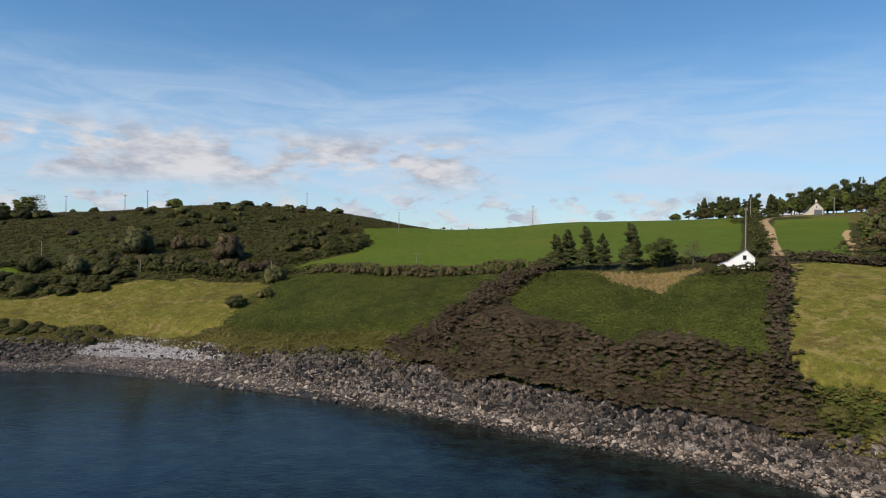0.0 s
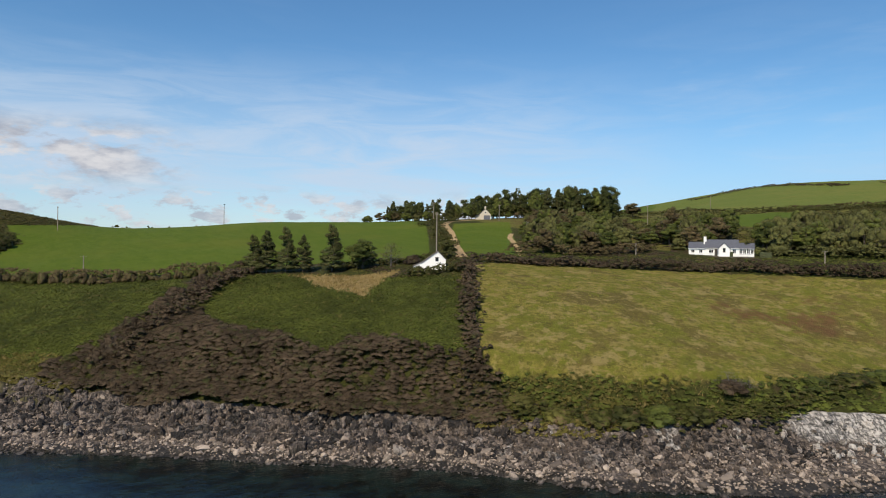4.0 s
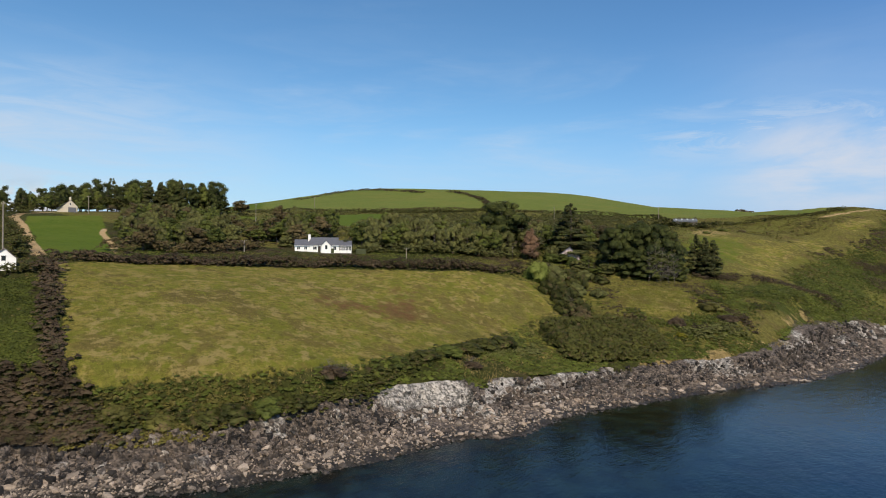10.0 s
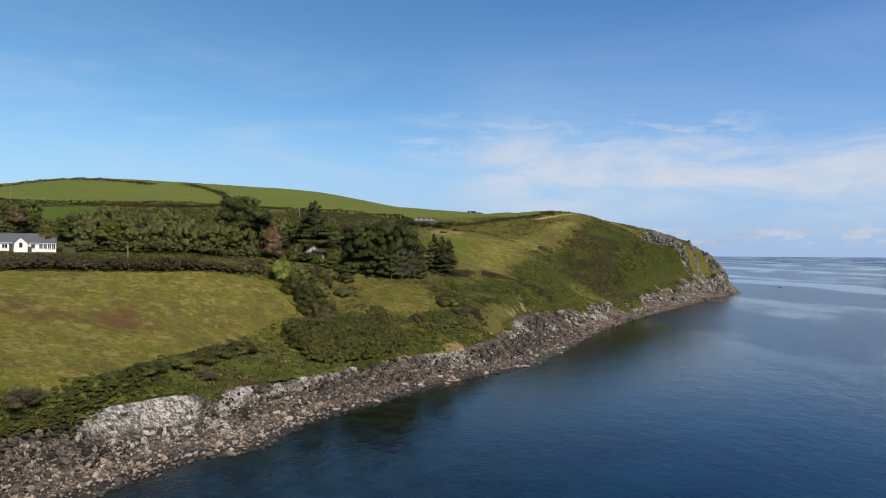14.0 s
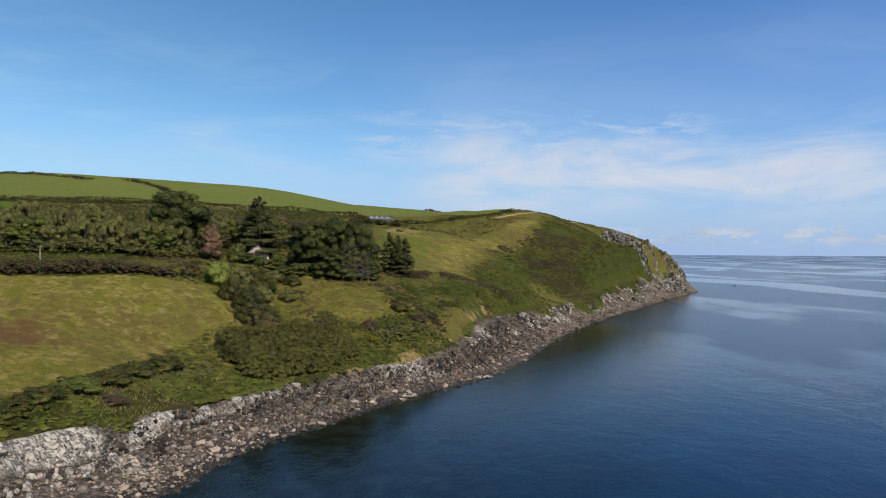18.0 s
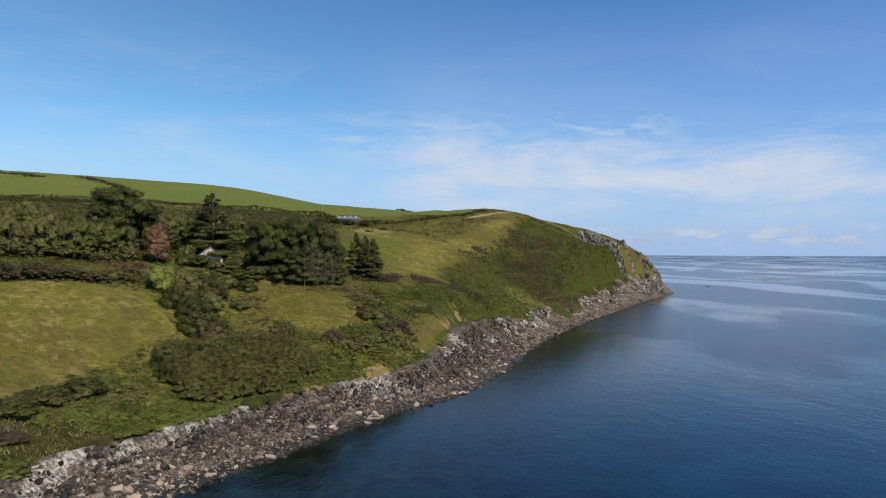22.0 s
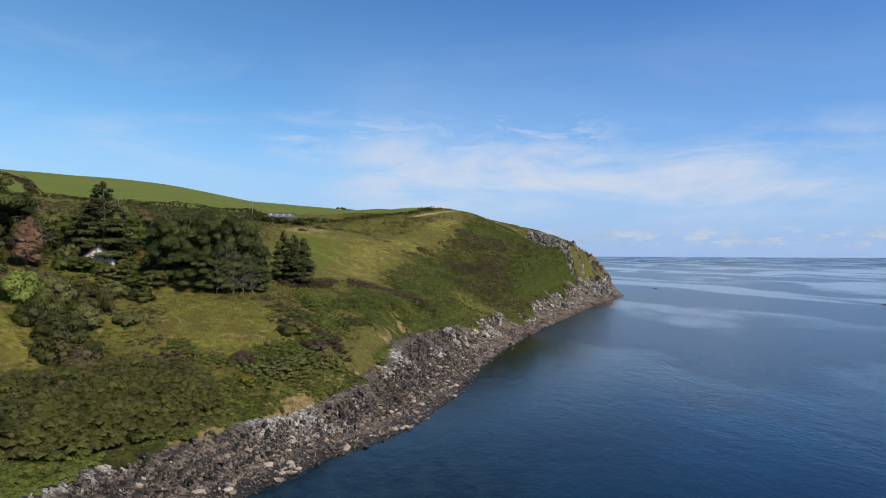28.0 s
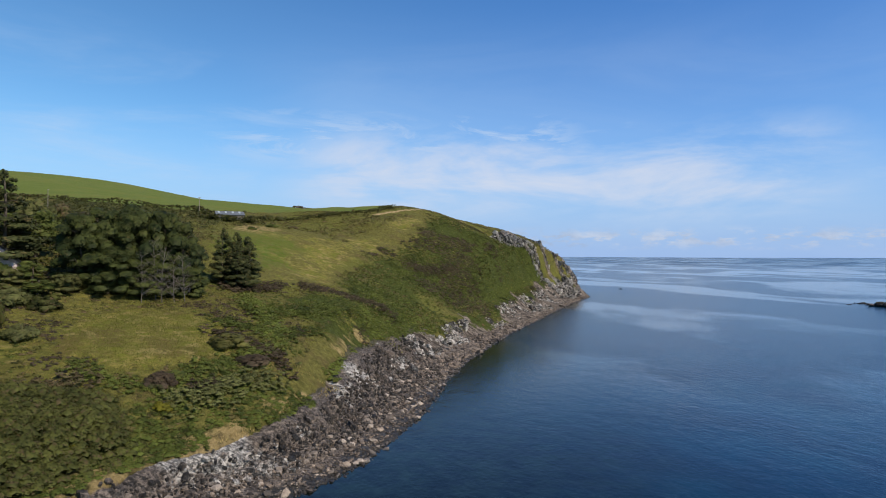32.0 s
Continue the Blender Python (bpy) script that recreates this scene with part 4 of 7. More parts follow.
BROWN_SCRUB = leaves("brown_scrub", (0.022, 0.017, 0.011), (0.104, 0.078, 0.052), (0.050, 0.058, 0.017), 0.24, 0.12, own=0.3)
GREEN_SCRUB = leaves("green_scrub", (0.020, 0.028, 0.006), (0.112, 0.138, 0.028), (0.140, 0.110, 0.040), 0.14, 0.10)
MIXED_SCRUB = leaves("mixed_scrub", (0.026, 0.027, 0.008), (0.150, 0.150, 0.042), (0.135, 0.092, 0.048), 0.26, 0.07)
FERN_LEAF = leaves("fern_fronds", (0.030, 0.038, 0.008), (0.094, 0.116, 0.023), (0.135, 0.115, 0.038), 0.08, 0.09)
GRASS_LEAF = leaves("meadow_grass", (0.062, 0.078, 0.010), (0.255, 0.240, 0.055), (0.270, 0.195, 0.066), 0.12, 0.07, through=0.35, own=0.35)
STRAW_LEAF = leaves("dry_grass", (0.120, 0.092, 0.036), (0.400, 0.310, 0.140), (0.150, 0.140, 0.036), 0.25, 0.2, through=0.35)
DARK_SCRUB = leaves("dark_scrub", (0.014, 0.017, 0.005), (0.084, 0.080, 0.024), (0.085, 0.060, 0.030), 0.2)
GREEN_GRASS = leaves("green_grass", (0.056, 0.070, 0.011), (0.175, 0.178, 0.042), (0.200, 0.160, 0.055), 0.12, 0.10, through=0.35)
BANK_TUFT = leaves("bank_tufts", (0.040, 0.042, 0.010), (0.165, 0.148, 0.044), (0.230, 0.175, 0.075), 0.18, 0.15, through=0.3)
PALE_LEAF = leaves("grey_green_leaves", (0.040, 0.043, 0.018), (0.140, 0.142, 0.058), None)
TAN_LEAF = leaves("tan_brown_leaves", (0.044, 0.034, 0.020), (0.150, 0.118, 0.066), None)
GORSE_LEAF = leaves("yellow_green_leaves", (0.050, 0.056, 0.006), (0.241, 0.223, 0.029), None, through=0.3)


def on_ground(x, y, z=0.0, turn=0.0, size=1.0, tall=1.0):
    """A pose on the ground."""
    h = float(ground(np.array([x]), np.array([y]))[0][0])
    return Matrix.Translation((x, y, h + z)) @ Matrix.Rotation(turn, 4, "Z") @ Matrix.Diagonal((size, size, size * tall, 1))


MODELS = {}


def tree_model(kind, seed):
    """One tree of its kind, ten metres high and standing at the world's origin until it is placed."""
    rng = np.random.default_rng(seed)
    root = new({"broad": "tree", "olive": "tree", "russet": "tree", "rust": "tree", "pine": "pine_tree", "spruce": "spruce_tree", "cypress": "cypress_tree", "great": "pine_tree", "spire": "spruce_tree",
                "dead": "dead_tree", "bare": "tree"}[kind])
    lobes, size, count, mat, bark = [], 0.235, 4200, BROAD_LEAF, BARK
    if kind in ("broad", "olive", "russet", "bare"):
        wood = limbs(rng, 8.4, 3.6, 0.22, 11, 0.20, twigs=2)
        for way in unit(rng.normal(size=(36, 3))):
            s = rng.uniform(0.6, 1.25)
            deep = rng.uniform(0.55, 1.0)
            lobes.append((2.5 * deep * way[0], 2.5 * deep * way[1], 5.1 + 3.5 * deep * way[2], s, s, s * rng.uniform(0.7, 0.95)))
        mat = {"broad": BROAD_LEAF, "olive": OLIVE_LEAF, "russet": RUSSET_LEAF, "bare": OLIVE_LEAF}[kind]
        if kind == "olive":
            lobes = [(x, y, z, a * 0.8, b * 0.8, c * 1.5) for x, y, z, a, b, c in lobes] + [(0.9 * x, 0.9 * y, 1.8, 1.2, 1.2, 1.3) for x, y, *_ in lobes[:8]]
        if kind == "bare":
            count, bark = 900, GREY_BARK
            wood = limbs(rng, 8.8, 3.8, 0.15, 20, 0.2, twigs=7)
    elif kind == "rust":
        wood = limbs(rng, 8.6, 2.2, 0.1, 12, 0.18, twigs=2)
        for h in np.linspace(1.2, 9.0, 12):
            r = 2.6 * (1 - ((h - 3.2) / 7.2) ** 2)
            for a in rng.uniform(0, 6.28, 2):
                lobes.append((0.45 * r * np.cos(a), 0.45 * r * np.sin(a), h, 0.62 * r, 0.62 * r, 1.1))
        mat, count = RUST_LEAF, 2400
    elif kind == "pine":
        wood = limbs(rng, 9.5, 2.6, 0.35, 12, 0.20, twigs=1)
        for _ in range(26):
            a, h = rng.uniform(0, 6.28), rng.uniform(2.6, 9.3)
            r = rng.uniform(0.2, 2.7) * (1.1 - 0.06 * h)
            q = rng.uniform(0.7, 1.35)
            lobes.append((r * np.cos(a), r * np.sin(a), h, q, q, q * 0.75))
        mat, count, size = CONIFER_LEAF, 3400, 0.25
    elif kind in ("spruce", "spire"):
        wood = limbs(rng, 9.9, 2.2, 0.12, 22, 0.16, droop=0.5)
        tiers = 13
        for i in range(tiers):
            h = 1.0 + 8.7 * (i + 0.5) / tiers
            r = (2.5 if kind == "spruce" else 2.9) * (1 - ((h - 1) / 9.4) ** (1.7 if kind == "spruce" else 1.05)) + 0.25
            for a in rng.uniform(0, 6.28, 5):
                q = r * rng.uniform(0.45, 0.8)
                lobes.append((q * np.cos(a), q * np.sin(a), h + rng.normal(0, 0.2), r * 0.46, r * 0.46, 0.42 if kind == "spruce" else 0.36))
        mat, count, size = SPRUCE_LEAF, 7000, 0.20
    elif kind == "great":
        wood = limbs(rng, 9.2, 3.4, 0.18, 16, 0.22, twigs=2)
        for way in unit(rng.normal(size=(46, 3))):
            s, deep = rng.uniform(0.7, 1.35), rng.uniform(0.45, 1.0)
            lobes.append((2.9 * deep * way[0], 2.9 * deep * way[1], 5.4 + 3.9 * deep * way[2], s, s, s * 0.7))
        mat, count, size = CONIFER_LEAF, 11000, 0.19
    elif kind == "cypress":
        wood = limbs(rng, 9.2, 3.4, 0.18, 14, 0.24, twigs=1)
        for _ in range(84):
            a, h = rng.uniform(0, 6.28), rng.uniform(0.6, 9.4)
            r = 3.3 * rng.uniform(0.15, 1.0) ** 0.7 * (1 - max(0, (h - 3.5) / 6.6) ** 3)
            s = rng.uniform(0.75, 1.5)
            lobes.append((r * np.cos(a), r * np.sin(a), h, 0.85 * s, 0.85 * s, s * 0.7))
        mat, count, size = CONIFER_LEAF, 12000, 0.18
    elif kind == "dead":
        wood, bark, count = limbs(rng, 9.2, 3.2, 0.12, 34, 0.075, 0.08, twigs=9), GREY_BARK, 0
    part("trunk", mesh_of("trunk", *wood, bark, True), root)
    if count:
        v, f, lit = crown(rng, lobes, count, size, heart_size=0.0 if kind == "bare" else 0.62 if kind in ("pine", "spruce", "spire", "rust") else 0.7)
        part("crown", mesh_of("crown", v, f, mat, normals=lit), root)
    return root


def shrub_model(kind, seed):
    rng = np.random.default_rng(seed)
    root = new("shrub")
    mat = {"broad": BROAD_LEAF, "olive": OLIVE_LEAF, "hedge": HEDGE_LEAF, "brown": BROWN_SCRUB, "bright": BRIGHT_LEAF, "russet": RUSSET_LEAF, "gorse": GORSE_LEAF, "mixed": MIXED_SCRUB, "pale": PALE_LEAF, "tan": TAN_LEAF}[kind]
    # a dome of small lobes round a dense heart
    lobes = [(0, 0, 0.85, 1.15, 1.15, 0.8)]
    for way in unit(rng.normal(size=(30, 3))):
        s, deep = rng.uniform(0.28, 0.62), rng.uniform(0.8, 1.0)
        lobes.append((1.35 * deep * way[0], 1.35 * deep * way[1], 0.45 + 1.35 * deep * abs(way[2]), s, s, s * 0.85))
    wood = [limbs(rng, 1.9, 1.2, 0.1, 6, 0.05, rng.normal(0, 0.2)) for _ in range(2)]
    part("stem", mesh_of("stem", *joined(wood), BARK, True), root)
    v, f, lit = crown(rng, lobes, 2700, 0.14, 0.45, 0.8)
    part("foliage", mesh_of("foliage", v, f, mat, normals=lit), root)
    return root


def plant(make, kind, x, y, height, width, label, category, group="", seed=0, model_height=10.0, model_width=7.0, sink=0.1):
    """Plants a tree or shrub: the first of a model is the model itself, the others are copies."""
    key = (category, make is shrub_model, kind, seed)
    rng = random.Random(int(x * 131 + y * 17))
    here = ground(np.array([x + 2.0, x - 2.0, x, x]), np.array([y, y, y + 2.0, y - 2.0]))[0]
    if make is shrub_model:
        sink += 0.2 * width * min(0.7, math.hypot(here[0] - here[1], here[2] - here[3]) / 4)
        height += sink
    tall, wide = height / model_height, width / model_width
    m = on_ground(x, y, -sink, rng.uniform(0, 6.28), wide, tall / wide)
    if key not in MODELS:
        MODELS[key] = make(kind, 11 + seed * 7 + sum(map(ord, kind)))
        ob = MODELS[key]
        ob.matrix_basis = m
    else:
        src = MODELS[key]
        keep_scale = src.scale.copy()
        src.scale = (1, 1, 1)
        ob = copy_thing(src, m)
        src.scale = keep_scale
    for key_name in ("label", "category", "group", "kind"):
        if key_name in ob:
            del ob[key_name]
    return tagged(ob, label, category, group)


def tree(kind, x, y, height, width, label, group="", seed=0, category="tree"):
    return plant(tree_model, kind, x, y, height, width, label, category, group, seed)


def shrub(kind, x, y, height, width, label, group="", seed=0):
    return plant(shrub_model, kind, x, y, height, width, label, "shrub", group, seed, 2.3, 3.6)


def clump_sheet(name, x, y, z, radius, per, leaf, mat, label, category, flat=0.7, kind="stuff", seed=5, long=1.0, up=0.4):
    """Low growth: at each place a small dome of leaves, all in one mesh."""
    rng = np.random.default_rng(seed)
    n = len(x)
    way = rng.normal(size=(n, per, 3))
    way[..., 2] = np.abs(way[..., 2])
    way = unit(way)
    r = (np.asarray(radius) * np.ones(n))[:, None, None]
    at = np.stack([x, y, z], 1)[:, None] + way * r * rng.uniform(0.6, 1.12, (n, per, 1)) * np.array([1, 1, flat])
    facing = unit(way + np.array([0, 0, up]) + 0.2 * rng.normal(size=way.shape))
    size = (np.asarray(leaf) * np.ones(n))[:, None] * rng.uniform(0.6, 1.4, (n, per))
    v, f = cards(rng, at.reshape(-1, 3), facing.reshape(-1, 3), size.ravel(), long)
    mass = np.repeat(unit(0.6 * way + np.array([0, 0, 0.6]) + 0.3 * facing).reshape(-1, 3), 4, 0)
    bv, bf, bn = bodies(rng, np.stack([x, y, z - 0.1], 1), r[:, 0] * np.array([0.72, 0.72, 0.7 * flat]), DOME_V, DOME_F)
    v, f, mass = np.vstack([v, bv]), np.vstack([f, bf + len(v)]), np.vstack([mass, bn])
    return tagged(new(name, mesh_of(name, v, f, mat, normals=mass)), label, category, kind=kind)


def blade_sheet(name, x, y, z, height, width, mat, label, category, seed=6, lean=0.5):
    """Grass: leaning blades, one three-sided blade at each place."""
    rng = np.random.default_rng(seed)
    n = len(x)
    a = rng.uniform(0, 6.28, n)
    h = height * rng.uniform(0.5, 1.3, n)
    side = np.stack([np.cos(a), np.sin(a), 0 * a], 1) * (width * rng.uniform(0.6, 1.4, n))[:, None] * 0.5
    foot = np.stack([x, y, z - 0.05], 1)
    tip = foot + np.stack([rng.normal(0.25, lean, n) * h, rng.normal(0.1, lean, n) * h, h], 1)
    v = np.stack([foot - side, foot + side, tip], 1).reshape(-1, 3)
    return tagged(new(name, mesh_of(name, v, np.arange(3 * n).reshape(-1, 3), mat)), label, category, kind="stuff")


def strew(rng, box, per_area, wanted):
    """Places within a box of the plan, kept by chance where wanted() is high."""
    x0, y0, x1, y1 = box
    n = int((x1 - x0) * (y1 - y0) * per_area)
    x, y = rng.uniform(x0, x1, n), rng.uniform(y0, y1, n)
    ok = rng.uniform(size=n) < wanted(x, y)
    return x[ok], y[ok]

# ---- low growth over the land ----
SCRUB_BAND = [(-16, 128), (-8, 137), (2, 141), (10, 146), (15, 143), (17, 132), (32, 114), (50, 97), (53, 92), (52, 84), (44, 86), (25, 99), (5, 112)]
DARK_HOLLOW = [(139, 50), (146, 58), (156, 62), (170, 50), (172, 38), (163, 33), (150, 39)]


def open_ground(x, y):
    """1 on grass, fields and tracks, where nothing bushy grows."""
    out = np.zeros(x.shape)
    for shape, ragged in ((BIG_PASTURE, 0), (SMALL_PASTURE, 0), (HAY_MEADOW, 2), (BAY_FIELD, 4), (LITTLE_MEADOW, 3), (SLOPE_MEADOW, 7), (HILL_PASTURE, 6), (GREEN_STRIPS, 3), (LAWN_WEST, 0),
                          (FERN_EAST, 3), (FERN_WEST, 3), (DRY_PATCH, 3)):
        out = np.maximum(out, inside(x, y, shape, ragged))
    out = np.maximum(out, beside(x, y, LANE, 2.2))
    out = np.maximum(out, inside(x, y, [(150, 150), (172, 132), (166, 126), (147, 140)]))
    return np.maximum(out, inside(x, y, [(211, 84), (226, 74), (219, 66), (206, 78)]))


def bank_top(x, y):
    d, at = shore_distance(x, y)
    return d, np.interp(at, FORM[:, 0], FORM[:, 1] + FORM[:, 3])


def low_growth():
    rng = np.random.default_rng(77)

    def brown(x, y):
        d, lip = bank_top(x, y)
        return np.clip(inside(x, y, SCRUB_BAND, 3), 0, 1) * (d > lip - 1.6 + 1.6 * fractal(x, y, 6, 2, 4))
    x, y = strew(rng, (-20, 80, 60, 142), 3.4, brown)
    z = ground(x, y)[0] + np.clip(0.6 + 1.0 * fractal(x, y, 6, 3, 45), 0, 1.5)
    clump_sheet("brown_scrub", x, y, z, rng.uniform(0.45, 1.2, len(x)), 60, 0.15, BROWN_SCRUB, "dense brown and dark green thorn scrub above the shore rocks", "scrub", seed=1)

    def hollow(x, y):
        d, lip = bank_top(x, y)
        return inside(x, y, DARK_HOLLOW, 2) * (d > lip + 1)
    x, y = strew(rng, (135, 30, 175, 64), 4.0, hollow)
    lift = 2.6 * smooth((inside(x, y, DARK_HOLLOW, 0, 4.0) - 0.35) / 0.6) * rng.uniform(0.1, 1.0, len(x)) ** 0.5
    clump_sheet("hollow_scrub", x, y, ground(x, y)[0] + lift, rng.uniform(0.6, 1.3, len(x)), 50, 0.17, HEDGE_LEAF, "tall dark green thicket filling a hollow by the shore", "scrub", flat=1.0, seed=2)

    def bank(x, y):
        d, lip = bank_top(x, y)
        on = smooth((d - lip + 1.0 - 2.2 * fractal(x, y, 9, 3, 14)) / 1.5) * smooth((lip + 13 - d) / 4)
        return on * (1 - open_ground(x, y)) * (1 - inside(x, y, SCRUB_BAND)) * (1 - inside(x, y, DARK_HOLLOW))
    x, y = strew(rng, (46, -25, 262, 92), 2.4, lambda x, y: bank(x, y) * (fractal(x, y, 14, 3, 90) > np.where(x > 140, 0.05, -0.28)))
    clump_sheet("bank_scrub", x, y, ground(x, y)[0], rng.uniform(0.35, 0.95, len(x)), 32, 0.16, GREEN_SCRUB, "green bramble and gorse on the bank above the shore", "scrub", seed=3)
    x, y = strew(rng, (-130, 84, 262, 180), 9, lambda x, y: bank(x, y) * ((fractal(x, y, 14, 3, 90) < -0.1) | ((x > -90) & (x < -8) & (fractal(x, y, 8, 2, 91) > -0.3))))
    x2, y2 = strew(rng, (46, -25, 200, 92), 6, lambda x, y: bank(x, y) * (fractal(x, y, 14, 3, 90) < -0.05))
    x, y = np.append(x, x2), np.append(y, y2)
    blade_sheet("bank_grass", x, y, ground(x, y)[0], 0.42, 0.16, STRAW_LEAF, "dry tan grass hanging over the shore rocks", "grass", seed=4)

    def overhang(x, y):
        d, lip = bank_top(x, y)
        on = (d > lip - 1.8 + 1.4 * fractal(x, y, 7, 3, 96)) & (d < lip + 5.5) & ((x < -6) | (x > 47))
        return on * (1 - inside(x, y, HAY_MEADOW, 1)) * (1 - inside(x, y, BAY_FIELD, 2))
    x, y = strew(rng, (-135, 76, 76, 185), 5, overhang)
    clump_sheet("bank_tufts", x, y, ground(x, y)[0] + 0.05, rng.uniform(0.25, 0.55, len(x)), 14, 0.20, BANK_TUFT, "long yellowish grass hanging over the edge of the bank", "grass", flat=0.9, seed=16, long=1.6)
    x, y = strew(rng, (-150, 110, -5, 185), 2.6, lambda x, y: bank(x, y) * np.where((x > -84) & (x < -52), 0.5, 1.0))
    clump_sheet("bay_scrub", x, y, ground(x, y)[0], rng.uniform(0.4, 1.1, len(x)), 20, 0.28, MIXED_SCRUB, "mixed scrub along the edge of the bay field", "scrub", seed=5)

    def wild(x, y):
        d, lip = bank_top(x, y)
        return (1 - open_ground(x, y)) * (d > np.where(x > 240, lip * (0.75 + 0.6 * fractal(x, y, 18, 3, 8)), lip + 6)) * (1 - inside(x, y, SCRUB_BAND)) * (1 - inside(x, y, DARK_HOLLOW))
    x, y = strew(rng, (-190, 170, 0, 330), 0.62, lambda x, y: wild(x, y) * (0.55 + 0.6 * fractal(x, y, 26, 3, 7)))
    clump_sheet("hill_scrub", x, y, ground(x, y)[0], rng.uniform(0.5, 1.5, len(x)), 24, 0.42, DARK_SCRUB, "dark gorse and bramble covering the western hill", "scrub", flat=0.5, seed=6)
    for k, (mat, low, high, label, name) in enumerate(((MIXED_SCRUB, 0.3, 0.75, "mixed bramble and bracken on the slopes", "slope_scrub"), (GREEN_SCRUB, 0.25, 0.65, "fresh green bramble on the slopes", "slope_bramble"),
                                                       (BROWN_SCRUB, 0.35, 0.9, "brown thorn thickets on the slopes", "slope_thorn"))):
        def share(x, y):
            f = fractal(x, y, 22, 4, 17) + 0.25 * fractal(x, y, 5, 2, 18)
            return wild(x, y) * ((f > -0.12) & (f < 0.16) if k == 0 else f <= -0.12 if k == 1 else f >= 0.26)
        x, y = strew(rng, (50, 0, 262, 175), (0.75, 0.75, 1.0)[k], share)
        clump_sheet(name, x, y, ground(x, y)[0], rng.uniform(low, high, len(x)), 15, 0.24, mat, label, "scrub", flat=0.5, seed=70 + k)
    x, y = strew(rng, (118, -20, 300, 75), 7, lambda x, y: wild(x, y) * (fractal(x, y, 22, 4, 17) > -0.05))
    blade_sheet("slope_grass", x, y, ground(x, y)[0], 0.28, 0.14, GRASS_LEAF, "rough yellow grass between the thickets", "grass", seed=75)
    x, y = strew(rng, (262, -165, 545, 60), 1.3, lambda x, y: wild(x, y) * np.clip(0.55 + 1.3 * fractal(x, y, 26, 3, 19), 0, 1) * inside(x, y, FERN_HEAD, 6, 3))
    clump_sheet("headland_fern", x, y, ground(x, y)[0], rng.uniform(0.35, 0.95, len(x)), 15, 0.40, GREEN_SCRUB, "green bracken clothing the steep headland", "scrub", flat=0.5, seed=8)
    x, y = strew(rng, (262, -165, 545, 120), 0.5, lambda x, y: wild(x, y) * np.clip(0.30 + 1.5 * fractal(x, y, 22, 3, 29), 0, 1))
    clump_sheet("headland_scrub", x, y, ground(x, y)[0], rng.uniform(0.4, 1.1, len(x)), 14, 0.5, MIXED_SCRUB, "dark heath and gorse on the headland", "scrub", flat=0.5, seed=9)
    x, y = strew(rng, (255, -165, 520, 20), 0.7, lambda x, y: wild(x, y) * (fractal(x, y, 24, 4, 97) > 0.24))
    clump_sheet("headland_thorn", x, y, ground(x, y)[0], rng.uniform(0.5, 1.3, len(x)), 14, 0.5, BROWN_SCRUB, "brown heath in patches on the headland", "scrub", flat=0.5, seed=17)
    x, y = strew(rng, (200, 60, 440, 300), 0.22, lambda x, y: wild(x, y) * np.clip(0.6 + 1.0 * fractal(x, y, 30, 3, 39), 0, 1))
    clump_sheet("upland_scrub", x, y, ground(x, y)[0], rng.uniform(0.6, 1.8, len(x)), 10, 0.6, HEDGE_LEAF, "rough scrub on the slope behind the houses", "scrub", seed=10)

    def fern(x, y):
        return np.maximum(inside(x, y, FERN_EAST, 3), inside(x, y, FERN_WEST, 3)) * (1 - inside(x, y, DRY_PATCH, 3))
    x, y = strew(rng, (-56, 92, 70, 208), 5.0, fern)
    clump_sheet("bracken", x, y, ground(x, y)[0], rng.uniform(0.3, 0.6, len(x)), 8, 0.185, FERN_LEAF, "chest-high green bracken filling two old fields", "bracken", seed=11, long=1.5)
    x, y = strew(rng, (45, 60, 182, 140), 6, lambda x, y: inside(x, y, HAY_MEADOW, 2) * np.where(x > 108, 0.5, 1.0) * (1 - 0.85 * inside(x, y, BROWN_PATCH, 16, 11)) * np.clip(0.55 + 0.9 * fractal(x, y, 10, 3, 44), 0.1, 1))
    blade_sheet("meadow_grass", x, y, ground(x, y)[0], 0.24, 0.13, GRASS_LEAF, "rough yellow-green grass of an uncut meadow", "grass", seed=12)
    x, y = strew(rng, (-150, 155, -45, 205), 9, lambda x, y: inside(x, y, BAY_FIELD, 4))
    x2, y2 = strew(rng, (178, 22, 218, 58), 9, lambda x, y: inside(x, y, LITTLE_MEADOW, 3))
    blade_sheet("green_grass", x2, y2, ground(x2, y2)[0], 0.30, 0.15, GREEN_GRASS, "rough green grass of the little meadow", "grass", seed=15)
    blade_sheet("field_grass", x, y, ground(x, y)[0], 0.32, 0.15, GRASS_LEAF, "tall yellowish grass", "grass", seed=13)
    x, y = strew(rng, (34, 126, 62, 156), 10, lambda x, y: inside(x, y, DRY_PATCH, 3))
    blade_sheet("straw_grass", x, y, ground(x, y)[0], 0.5, 0.22, STRAW_LEAF, "bleached dry grass on a trodden patch", "grass", seed=14)


low_growth()

